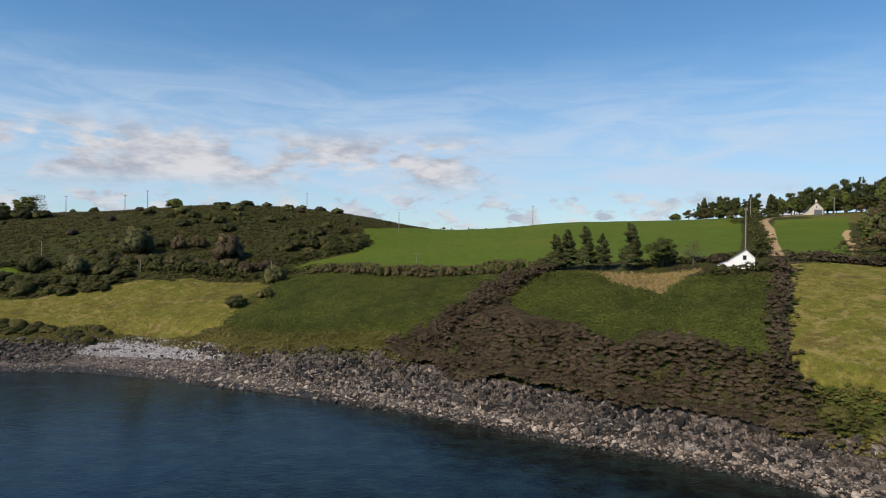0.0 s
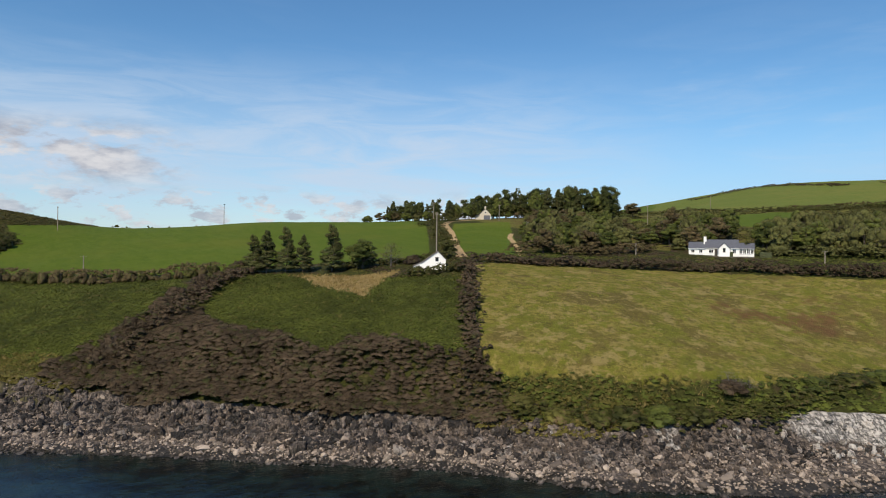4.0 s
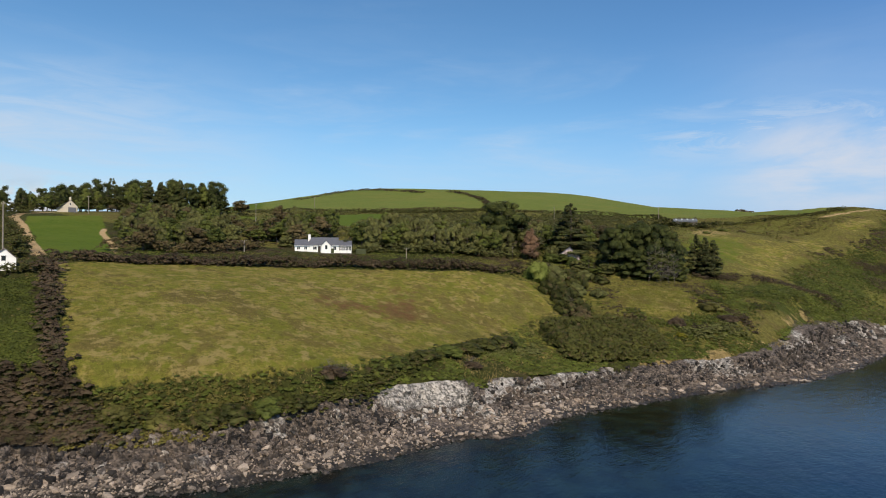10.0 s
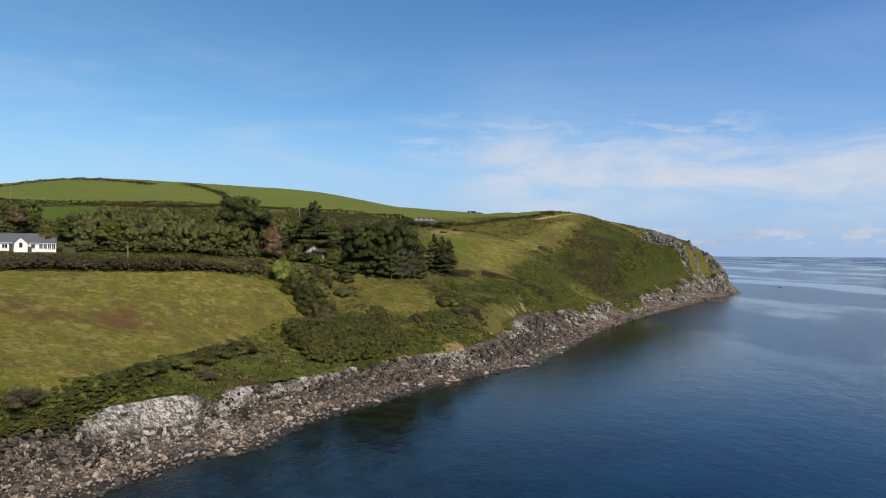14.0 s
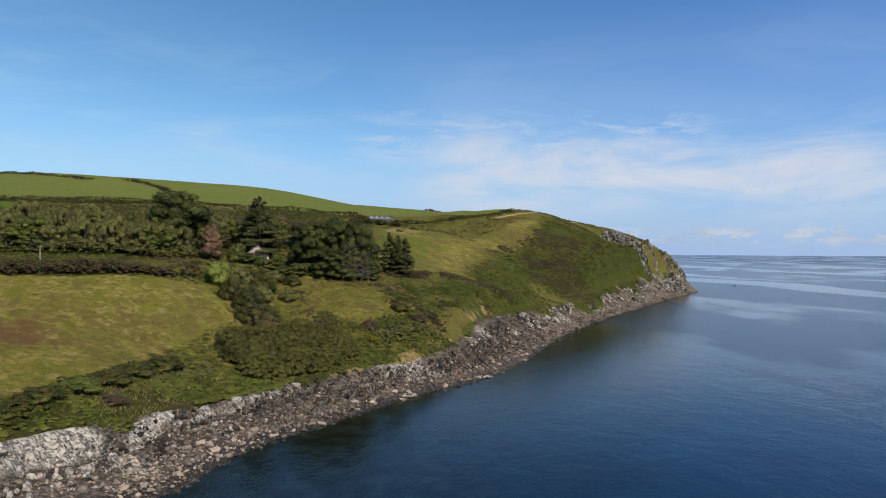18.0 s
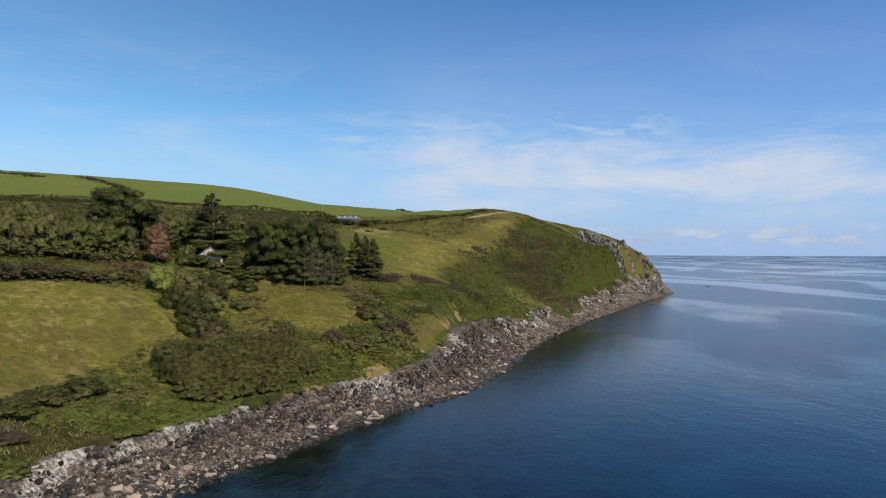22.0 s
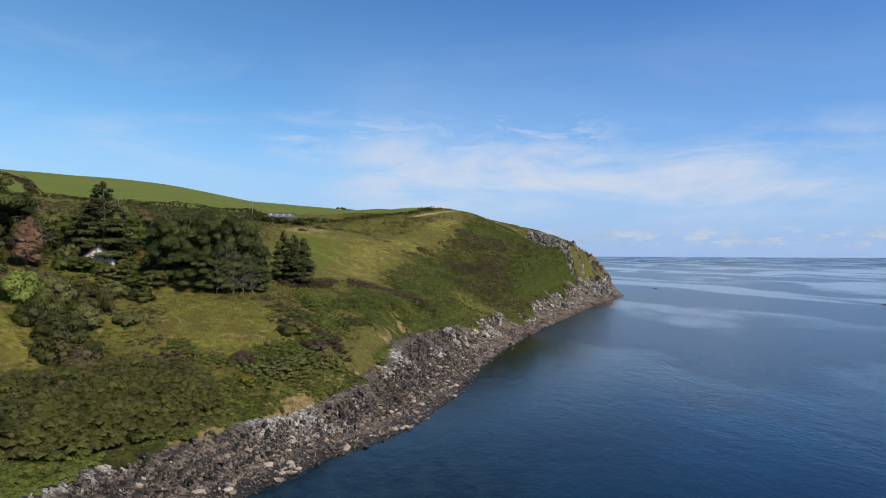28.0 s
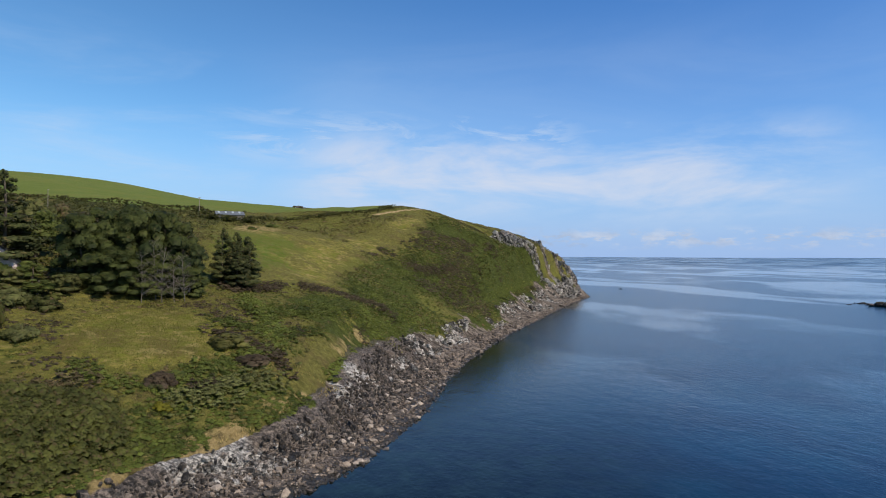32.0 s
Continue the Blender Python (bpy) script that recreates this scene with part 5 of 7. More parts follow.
# ---- stones of the shore ----
GOLD = (1 + 5 ** 0.5) / 2
ICO_V = unit(np.array([(-1, GOLD, 0), (1, GOLD, 0), (-1, -GOLD, 0), (1, -GOLD, 0), (0, -1, GOLD), (0, 1, GOLD), (0, -1, -GOLD), (0, 1, -GOLD), (GOLD, 0, -1), (GOLD, 0, 1), (-GOLD, 0, -1), (-GOLD, 0, 1)], float))
ICO_F = np.array([(a, b, c) for a in range(12) for b in range(a + 1, 12) for c in range(b + 1, 12)
                  if max(np.linalg.norm(ICO_V[i] - ICO_V[j]) for i, j in ((a, b), (b, c), (a, c))) < 1.1])
ICO_F = np.array([t if np.dot(np.cross(ICO_V[t[1]] - ICO_V[t[0]], ICO_V[t[2]] - ICO_V[t[0]]), ICO_V[t[0]]) > 0 else t[::-1] for t in ICO_F])


def stone_heap(rng, x, y, z, size, slab=0.6, turn=None, plates=False):
    """Angular stones, one at each place, in one mesh."""
    n = len(x)
    v = ICO_V[None] * rng.uniform(0.72, 1.2, (n, 12, 1)) + rng.normal(0, 0.09, (n, 12, 3))
    v = np.sign(v) * np.abs(v) ** 0.75
    v = v * np.stack([rng.uniform(0.8, 1.5, n), rng.uniform(0.6, 1.0, n), rng.uniform(0.45, 0.9, n) * slab / 0.6], 1)[:, None] * (np.asarray(size) * 0.5)[:, None, None]
    if plates:
        v = v * np.array([1.5, 0.5, 1.25])
    a = rng.uniform(0, 6.28, n) if turn is None else turn + rng.normal(0, 0.35, n)
    tip = rng.normal(0, 0.3, n)
    v[..., 2] += v[..., 0] * np.tan(tip)[:, None]
    c, s = np.cos(a)[:, None], np.sin(a)[:, None]
    v = np.stack([v[..., 0] * c - v[..., 1] * s, v[..., 0] * s + v[..., 1] * c, v[..., 2]], 2)
    v += np.stack([x, y, z], 1)[:, None]
    f = (np.arange(n)[:, None, None] * 12 + ICO_F[None]).reshape(-1, 3)
    return v.reshape(-1, 3), f


def stones():
    rng = np.random.default_rng(31)
    line = COAST[(COAST[:, 0] > -140) & (COAST[:, 0] < 545)]
    s = np.concatenate([[0], np.cumsum(np.hypot(*np.diff(line, axis=0).T))])

    def along(n, lo, hi, inland):
        at = rng.uniform(np.interp(lo, line[:, 0], s), np.interp(hi, line[:, 0], s), n)
        px, py = np.interp(at, s, line[:, 0]), np.interp(at, s, line[:, 1])
        tx, ty = np.interp(at + 3, s, line[:, 0]) - np.interp(at - 3, s, line[:, 0]), np.interp(at + 3, s, line[:, 1]) - np.interp(at - 3, s, line[:, 1])
        q = np.hypot(tx, ty)
        k = np.interp(px, FORM[:, 0], FORM[:, 1])
        off = inland(px, k, n)
        return px - ty / q * off, py + tx / q * off
    x, y = along(21000, -138, 255, lambda px, b, n: rng.uniform(-1.2, 1.15, n) * b * np.where(rng.uniform(size=n) < 0.12, 1, 0.5) + np.where(True, 0.45 * b, 0))
    inland, lip = bank_top(x, y)
    open_beach = (inland < lip - 1) & ~((x < -86) & (inland > 4)) & ~((x > -88) & (x < -56) & (inland > 11))
    x, y = x[open_beach], y[open_beach]
    weedy = rng.uniform(size=len(x)) < 0.88 * smooth((x - 112) / 26)
    for on, mat, name, label in ((~weedy, BOULDER_MAT, "beach_stones", "grey and tan stones of all sizes covering the beach"), (weedy, WEEDY_MAT, "weedy_stones", "dark brown weedy stones along the eastern shore")):
        a, b = x[on], y[on]
        v, f = stone_heap(rng, a, b, ground(a, b)[0] + 0.1, rng.gamma(2.0, 0.115, len(a)) + 0.11)
        tagged(new(name, mesh_of(name, v, f, mat)), label, "stones", kind="stuff")
    x, y = along(17000, -138, 255, lambda px, b, n: b * rng.uniform(0.6, 1.0, n) + rng.uniform(-0.4, 0.8, n) * np.interp(px, FORM[:, 0], FORM[:, 3]))
    inland, lip = bank_top(x, y)
    few = ((x > -46) & (inland < lip - 0.8) & ((np.abs(x - 95) > 9) | (rng.uniform(size=len(x)) < 0.25))) | (inland < lip) & (rng.uniform(size=len(x)) < 0.12)
    x, y = x[few], y[few]
    v, f = stone_heap(rng, x, y, ground(x, y)[0] + 0.05, (rng.gamma(2.2, 0.16, len(x)) + 0.18) * (1 + 0.45 * np.exp(-((x - 20) / 36) ** 2)), 0.9)
    n = len(x)
    at_x = np.repeat(x, 12)
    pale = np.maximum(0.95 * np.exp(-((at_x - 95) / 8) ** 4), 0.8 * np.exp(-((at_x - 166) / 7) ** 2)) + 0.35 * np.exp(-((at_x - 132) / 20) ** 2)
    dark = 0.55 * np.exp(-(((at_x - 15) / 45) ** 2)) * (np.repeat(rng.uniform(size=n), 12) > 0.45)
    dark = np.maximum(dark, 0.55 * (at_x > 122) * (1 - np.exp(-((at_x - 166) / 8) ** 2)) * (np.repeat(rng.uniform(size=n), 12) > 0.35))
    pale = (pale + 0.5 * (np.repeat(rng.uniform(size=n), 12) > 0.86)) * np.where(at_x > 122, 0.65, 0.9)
    me = mesh_of("broken_rock", v, f, ROCK_MAT, False, (("pale", pale), ("tide_gap_dark", np.maximum(smooth((1.1 - v[:, 2]) / 0.9), dark)), ("turf", 0 * pale)))
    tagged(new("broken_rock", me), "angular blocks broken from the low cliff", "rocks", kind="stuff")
    x, y = along(5200, 235, 540, lambda px, b, n: -1 + 1.25 * b * rng.uniform(0, 1.0, n) ** 1.3)
    v, f = stone_heap(rng, x, y, ground(x, y)[0] + 0.1, rng.gamma(2.2, 0.26, len(x)) + 0.25)
    tagged(new("headland_stones", mesh_of("headland_stones", v, f, WEEDY_MAT)), "fallen blocks along the foot of the headland", "stones", kind="stuff")
    x, y = along(6500, 235, 545, lambda px, b, n: b + rng.uniform(-0.1, 0.72, n) * np.interp(px, FORM[:, 0], FORM[:, 3]))
    bare = fractal(x, y, 16, 3, 8) > -0.1
    x, y = x[bare], y[bare]
    v, f = stone_heap(rng, x, y, ground(x, y)[0] - 0.35, rng.gamma(2.3, 0.36, len(x)) + 0.4, 0.8, 0.5)
    lum = np.repeat(rng.uniform(0.3, 0.9, len(x)), 12)
    me = mesh_of("headland_crags", v, f, ROCK_MAT, False, (("pale", lum), ("tide_gap_dark", smooth((1.6 - v[:, 2]) / 1.2)), ("turf", 0 * lum)))
    tagged(new("headland_crags", me), "steep grey crags at the foot of the headland", "rocks", kind="stuff")
    x, y = strew(rng, (486, -168, 560, -80), 1.7, lambda x, y: 1.0 + 0 * x)
    inland = shore_distance(x, y)[0]
    ribs = 1 - 2 * np.abs(fractal(x * 0.8 - y * 0.6, (x * 0.6 + y * 0.8) * 0.3, 20, 3, 3))
    on = (inland > 4) & (inland < 52) & (ribs > 0.42)
    x, y = x[on], y[on]
    v, f = stone_heap(rng, x, y, ground(x, y)[0] - 0.35, rng.gamma(2.4, 0.34, len(x)) + 0.5, 1.1, 0.6, True)
    lum = np.repeat(rng.uniform(0.45, 0.95, len(x)), 12)
    me = mesh_of("tip_crags", v, f, ROCK_MAT, False, (("pale", lum), ("tide_gap_dark", 0 * lum), ("turf", 0 * lum)))
    tagged(new("tip_crags", me), "jagged grey crags at the end of the headland", "rocks", kind="stuff")
    # the bank of pale shingle in the bay, and the dark outcrops beside it
    x, y = strew(rng, (-92, 145, -50, 166), 11, lambda x, y: 1.0 + 0 * x)
    inland, lip = bank_top(x, y)
    on = (inland > 10.5 + 1.5 * fractal(x, y, 9, 2, 24)) & (inland < lip - 0.3) & (inland > 11 - 0.25 * (x + 86))
    x, y = x[on], y[on]
    v, f = stone_heap(rng, x, y, ground(x, y)[0] + 0.1, rng.gamma(2.0, 0.07, len(x)) + 0.12)
    tagged(new("shingle", mesh_of("shingle", v, f, SHINGLE_MAT)), "bank of pale bleached shingle at the head of the bay", "stones", kind="stuff")
    x, y = strew(rng, (-125, 100, 0, 170), 4.0, lambda x, y: 1.0 + 0 * x)
    inland, lip = bank_top(x, y)
    beach = np.interp(x, FORM[:, 0], FORM[:, 1])
    on = ((x < -88) & (inland > 5) & (inland < lip)) | ((x > -58) & (inland > beach * 0.92) & (inland < lip - 1.2) & (fractal(x, y, 9, 3, 25) > -0.05))
    x, y = x[on], y[on]
    v, f = stone_heap(rng, x, y, ground(x, y)[0] + 0.1, rng.gamma(2.0, 0.17, len(x)) + 0.28, 0.8, 0.5)
    me = mesh_of("dark_outcrop", v, f, ROCK_MAT, False, (("pale", 0 * v[:, 0]), ("tide_gap_dark", 0.45 + 0 * v[:, 0]), ("turf", 0 * v[:, 0])))
    tagged(new("dark_outcrop", me), "dark jagged rock standing out at the foot of the bank", "rocks", kind="stuff")
    # single boulders that stand out on the beach
    kinds = []
    for k in range(6):
        v, f = stone_heap(rng, np.zeros(1), np.zeros(1), np.zeros(1), np.ones(1))
        kinds.append(mesh_of("boulder", v, f, BOULDER_MAT))
    x, y = along(260, -60, 240, lambda px, b, n: rng.uniform(-0.1, 0.95, n) * b)
    inland, lip = bank_top(x, y)
    x, y = x[inland < lip - 1], y[inland < lip - 1]
    z = ground(x, y)[0]
    for k in range(len(x)):
        ob = new("boulder", kinds[k % 6])
        g = rng.uniform(0.8, 1.7)
        ob.matrix_basis = Matrix.Translation((x[k], y[k], z[k] + 0.12)) @ Matrix.Rotation(rng.uniform(0, 6.28), 4, "Z") @ Matrix.Diagonal((g, g, g, 1))
        tagged(ob, "rough grey boulder lying on the stony beach", "boulder", "boulders on the beach")


stones()

# ---- trees, shrubs and hedges ----
for x, y, h, w, k in ((29, 162.5, 9.4, 7.4, 0), (31.5, 159.5, 10.6, 6.8, 1), (35.5, 157.5, 11.0, 7.6, 0), (39.3, 156.4, 9.0, 6.4, 0), (45.5, 153.5, 11.4, 8.4, 0)):
    tree("spruce", x, y, h, w, "dark weathered conifer in a row beside the green pasture", "row of conifers", k)
tree("broad", 52.5, 152, 8.6, 9.5, "round broadleaf tree beside the row of conifers", seed=0)
tree("bare", 59, 149.5, 6.6, 6.5, "thin pale tree with few leaves behind the white shed", seed=0)
shrub("brown", 63.5, 147, 2.6, 5.0, "brown shrub behind the white shed")

# the wood beside the small pasture, behind the bungalow, and east of it
WOODS = (([(104, 162), (118, 156), (138, 154), (152, 172), (190, 215), (203, 250), (172, 253), (142, 214), (121, 186)], 66, ("russet", "olive", "broad", "olive"), 8.0),
         ([(163, 152), (180, 152), (206, 168), (228, 190), (224, 212), (192, 202), (170, 176)], 26, ("broad", "olive", "broad", "russet"), 10.5),
         ([(172, 130), (189, 106), (204, 95), (226, 108), (246, 146), (226, 170), (196, 152), (182, 142)], 60, ("olive", "olive", "olive", "broad"), 10.0))
wood_rng = random.Random(5)
for shape, count, kinds, high in WOODS:
    xs, ys = [p[0] for p in shape], [p[1] for p in shape]
    placed = []
    for _ in range(4000):
        x, y = wood_rng.uniform(min(xs), max(xs)), wood_rng.uniform(min(ys), max(ys))
        if float(inside(np.array([x]), np.array([y]), shape)[0]) > 0.6 and all((x - a) ** 2 + (y - b) ** 2 > 14 for a, b in placed):
            placed.append((x, y))
            kind = wood_rng.choice(kinds)
            tree(kind, x, y, high * wood_rng.uniform(0.75, 1.15), high * wood_rng.uniform(0.75, 1.05),
                 {"russet": "broadleaf tree turning brown in the wood", "olive": "grey-green bushy tree in the wood", "broad": "dark green broadleaf tree in the wood"}[kind],
                 "trees of the woods", wood_rng.randrange(3))
        if len(placed) == count:
            break

# skyline pines round the far house
for i in range(96):
    u = i / 95
    x, y = 136 + 100 * u + wood_rng.uniform(-5, 5), 327 - 58 * u + wood_rng.uniform(-10, 26)
    h = (11.5 + 4.5 * smooth(np.array((u - 0.35) / 0.3)).item()) * wood_rng.uniform(0.75, 1.1)
    if 0.22 < u < 0.40:
        h *= 0.85
    tree(("pine", "pine", "spruce", "pine", "broad")[int(wood_rng.random() * 4.4)], x, y, h, h * wood_rng.uniform(0.55, 0.8), "tall dark pine on the skyline behind the far house", "pines on the skyline", wood_rng.randrange(3))
tree("russet", 243, 262, 9, 12, "rounded brown tree at the end of the pine wood", seed=1)
tree("broad", 160, 292, 9, 8, "broadleaf tree beside the far house", seed=1)
shrub("broad", 118, 326, 4.0, 7.0, "lone round bush on the skyline")

# the big trees by the pink house
tree("great", 213, 99.5, 21, 18, "very large dark spreading pine above the wood", seed=0, category="tree")
tree("great", 221, 95, 14.5, 13, "large dark conifer beside the great pine", seed=1)
tree("rust", 206.5, 85.5, 11.5, 10.0, "conical tree with dry brown foliage")
tree("bare", 214, 88, 11, 12, "half-bare tree with pale twisted limbs", seed=1)
tree("spire", 221.5, 76.2, 20.0, 20, "tall open-tiered conifer behind the pink house")
tree("broad", 233, 75, 13, 12, "green broadleaf tree behind the pink house", seed=2)
tree("broad", 226, 86, 12, 11, "green broadleaf tree beside the pink house", seed=0)
tree("broad", 233, 62, 13, 11, "green broadleaf tree at the edge of the dark grove", seed=1)
for x, y, h, w, k in ((220, 61, 15, 11, 0), (223, 57, 17, 12, 1), (226, 52, 18.5, 13, 2), (229, 47, 18, 12, 0), (231, 43, 16, 10, 1), (225, 46, 9, 11, 1), (219, 55, 10, 11, 2), (222, 50, 8, 10, 0), (228, 41, 7, 8, 2), (230, 54, 17, 12, 1)):
    tree("cypress", x, y, h, w, "tall dark cypress in the grove above the little meadow", "cypresses of the grove", k)
for x, y, h, w, k in ((220.0, 44.5, 14, 7, 0), (221.0, 46.0, 15, 7, 1), (218.0, 48.0, 12, 6, 1), (223.0, 40.6, 12, 7, 2), (221.5, 42.4, 11, 6, 1)):
    tree("dead", x, y, h, w, "dead grey tree with bare twisted branches in the grove", "dead trees of the grove", k, "tree")
for x, y, h, w, k in ((249, 37, 15, 10, 0), (252, 32, 14, 10, 2), (247, 34, 12, 9, 1), (250.5, 34.5, 14.5, 9, 0)):
    tree("spruce", x, y, h, w, "dark weathered conifer on the open slope", "conifers on the slope", k)

for x, y, h, w, kind, label in ((183.5, 74, 7.0, 10, "bright", "large bright green rounded bush at the meadow's corner"), (176, 67.5, 5.5, 8.0, "hedge", "dark green bush beside the bright bush"),
                                (168, 58.5, 5.2, 11.5, "hedge", "broad dark green bush at the edge of the meadow"), (163, 54, 4.0, 7, "russet", "brown bush below the broad bush"),
                                (190, 62, 5.5, 4, "hedge", "small upright dark tree-like bush"), (172, 62, 3.5, 7, "mixed", "low mixed green and brown bush"), (186, 56, 3, 6, "olive", "low grey-green bush on the slope"),
                                (198, 27, 2.6, 9, "mixed", "low brown bush beside the little meadow"), (192, 22, 2.2, 8, "brown", "low brown thorn bush on the bank"),
                                (178, 33, 2.4, 6, "brown", "dark thorn bush above the white rock"), (172, 31, 1.4, 3.5, "gorse", "yellow-green gorse above the white rock"), (160, 38, 1.6, 4, "gorse", "yellow-green bush beside the thicket"),
                                (83, 73, 1.2, 7.0, "brown", "wind-bent leafless brown bush on the bank"), (112, 61, 1.2, 5.0, "brown", "dead grey-brown bush on the bank"),
                                (-107, 223, 11, 14, "pale", "big rounded grey-green bush on the western hill"), (-76, 226, 10.5, 12, "tan", "big rounded brown bush on the western hill"),
                                (-96, 232, 5.5, 6.5, "tan", "brown bush on the western hill"), (-89, 234, 5.5, 7, "russet", "brown bush on the western hill"), (-112, 214, 5, 9, "hedge", "dark bush on the western hill"),
                                (-131, 204, 6.0, 10, "hedge", "dark bush by the bay field"), (-116, 202, 7.0, 9, "pale", "dark bush by the bay field"), (-107, 203, 4.5, 9, "hedge", "dark bush by the bay field"),
                                (-100, 200, 4.0, 8, "hedge", "dark bush by the bay field"), (-126, 193, 3, 8, "hedge", "dark bush by the bay field"), (-52, 199, 6, 8, "pale", "grey-green bush at the corner of the fern field"),
                                (-55, 172, 4, 7, "hedge", "dark bush between the bay field and the bracken"), (-49, 178, 3.2, 6, "mixed", "bush between the bay field and the bracken")):
    shrub(kind, x, y, h, w, label, "", 0)
tree("broad", -196, 262, 11, 14, "dark broadleaf tree on the western skyline", seed=0)
tree("broad", -176, 268, 10, 13, "dark broadleaf tree on the western skyline", seed=1)
tree("bare", -170, 266, 11, 12, "thin-leaved tree on the western skyline", seed=0)
shrub("broad", -125, 296, 5, 9, "rounded bush on the western ridge")


def hedge(line, height, width, mat, label, seed, per=3.0, leaf=0.26, wild=0.35, leafy=15):
    """A hedge of clumps along a line, tall and low by turns."""
    rng = np.random.default_rng(seed)
    p = np.array(line, float)
    s = np.concatenate([[0], np.cumsum(np.hypot(*np.diff(p, axis=0).T))])
    n = int(s[-1] * width * per)
    at = rng.uniform(0, s[-1], n)
    x, y = np.interp(at, s, p[:, 0]) + rng.normal(0, width * 0.27, n), np.interp(at, s, p[:, 1]) + rng.normal(0, width * 0.27, n)
    tall = height * (1 + wild * 2 * fractal(x, y, 9, 2, seed)) * rng.uniform(0.15, 1.0, n) ** 0.6
    clump_sheet("hedge", x, y, ground(x, y)[0] + tall - 0.5, rng.uniform(0.4, 0.8, n), leafy, leaf, mat, label, "hedge", flat=0.9 if leafy < 20 else 0.6, kind="thing", seed=seed)


hedge([(72, 134), (64, 120), (57, 107), (52, 97), (49, 91)], 2.2, 3.4, BROWN_SCRUB, "straight brown thorn hedge running downhill beside the hay meadow", 101, 3.0, 0.17, 0.35, 19)
hedge([(76, 142), (91, 134.5), (104, 133.5), (118, 131), (140, 122), (150, 110), (159, 99), (174, 85), (186, 79)], 3.0, 4.4, BROWN_SCRUB, "long ragged dark hedge along the top of the meadow", 102, 1.6)
hedge([(80, 139), (91, 133), (105, 132), (120, 129), (139, 120), (150, 108), (160, 97), (175, 83)], 2.5, 3.4, BROWN_SCRUB, "brown thorn growth in front of the long hedge", 103, 2.8)
hedge([(28, 163), (20, 154), (14, 147), (10, 140), (4, 135), (-2, 132)], 2.6, 6.0, BROWN_SCRUB, "wide brown thorn hedge running down between the bracken fields", 104, 2.4, 0.19, 0.35, 19)
hedge([(-42, 204), (-14, 197), (13, 185), (27, 170)], 2.4, 3.4, RUSSET_LEAF, "brown hedge along the foot of the green pasture", 105, 2.4)
hedge([(48, 155), (62, 152), (74, 150), (80, 158)], 2.0, 3.0, HEDGE_LEAF, "low dark hedge behind the white shed", 106, 2.4)
hedge([(56, 136), (62, 133.5), (70, 132)], 1.6, 3.2, HEDGE_LEAF, "dark hedge in front of the white shed", 107, 2.8)
hedge([(80, 160), (90, 180), (100, 203), (112, 230), (122, 252)], 3.4, 4.5, HEDGE_LEAF, "tall hedge between the lane and the green pasture", 108, 2.0)
hedge([(-150, 206), (-120, 208), (-95, 207), (-57, 210), (-42, 214)], 2.6, 4.5, HEDGE_LEAF, "dark hedge behind the bay field", 109, 1.8)
hedge([(-58, 224), (-49, 231), (-39, 242), (-33, 256), (-31, 265)], 3.0, 5, HEDGE_LEAF, "bushy boundary between the hill and the green pasture", 110, 1.6)
hedge([(50, 92), (54, 86), (66, 76), (84, 68.5), (100, 67), (116, 66), (124, 64)], 1.2, 3.2, HEDGE_LEAF, "low dark green bramble hedge along the bottom of the meadow", 111, 3.4, 0.15, 0.2, 34)
hedge([(236, 285), (277, 300), (352, 318), (353, 273), (369, 241), (410, 207)], 2.0, 5, HEDGE_LEAF, "dark hedge below the hill pasture", 112, 0.6, 0.5)
hedge([(430, 158), (432, 120), (427, 85), (400, 72), (392, 62)], 2.4, 5, HEDGE_LEAF, "dark hedge on the hill below the pasture", 113, 0.9, 0.5)
hedge([(395, 52), (410, 30), (425, 5), (440, -8), (455, -20)], 1.8, 5, HEDGE_LEAF, "dark hedge along the cliff pasture", 114, 0.9, 0.5)
hedge([(345, 262), (362, 240), (392, 222), (428, 200), (433, 160)], 2.0, 5, HEDGE_LEAF, "hedge on the shoulder of the hill", 115, 0.8, 0.5)
hedge([(118, 262), (134, 268), (146, 280)], 2.0, 4, HEDGE_LEAF, "hedge by the bend of the lane", 116, 1.4)
low_rng = random.Random(9)
for i in range(26):
    u = i / 25
    x, y = -40 + 67 * u, 203 - 33 * u - 8 * u * (1 - u) + low_rng.uniform(-1, 1)
    shrub("russet" if low_rng.random() < 0.6 else "hedge", x, y, low_rng.uniform(1.6, 3.8), low_rng.uniform(2.5, 5), "round brownish bush in the field hedge", "bushes of the field hedge", low_rng.randrange(2))

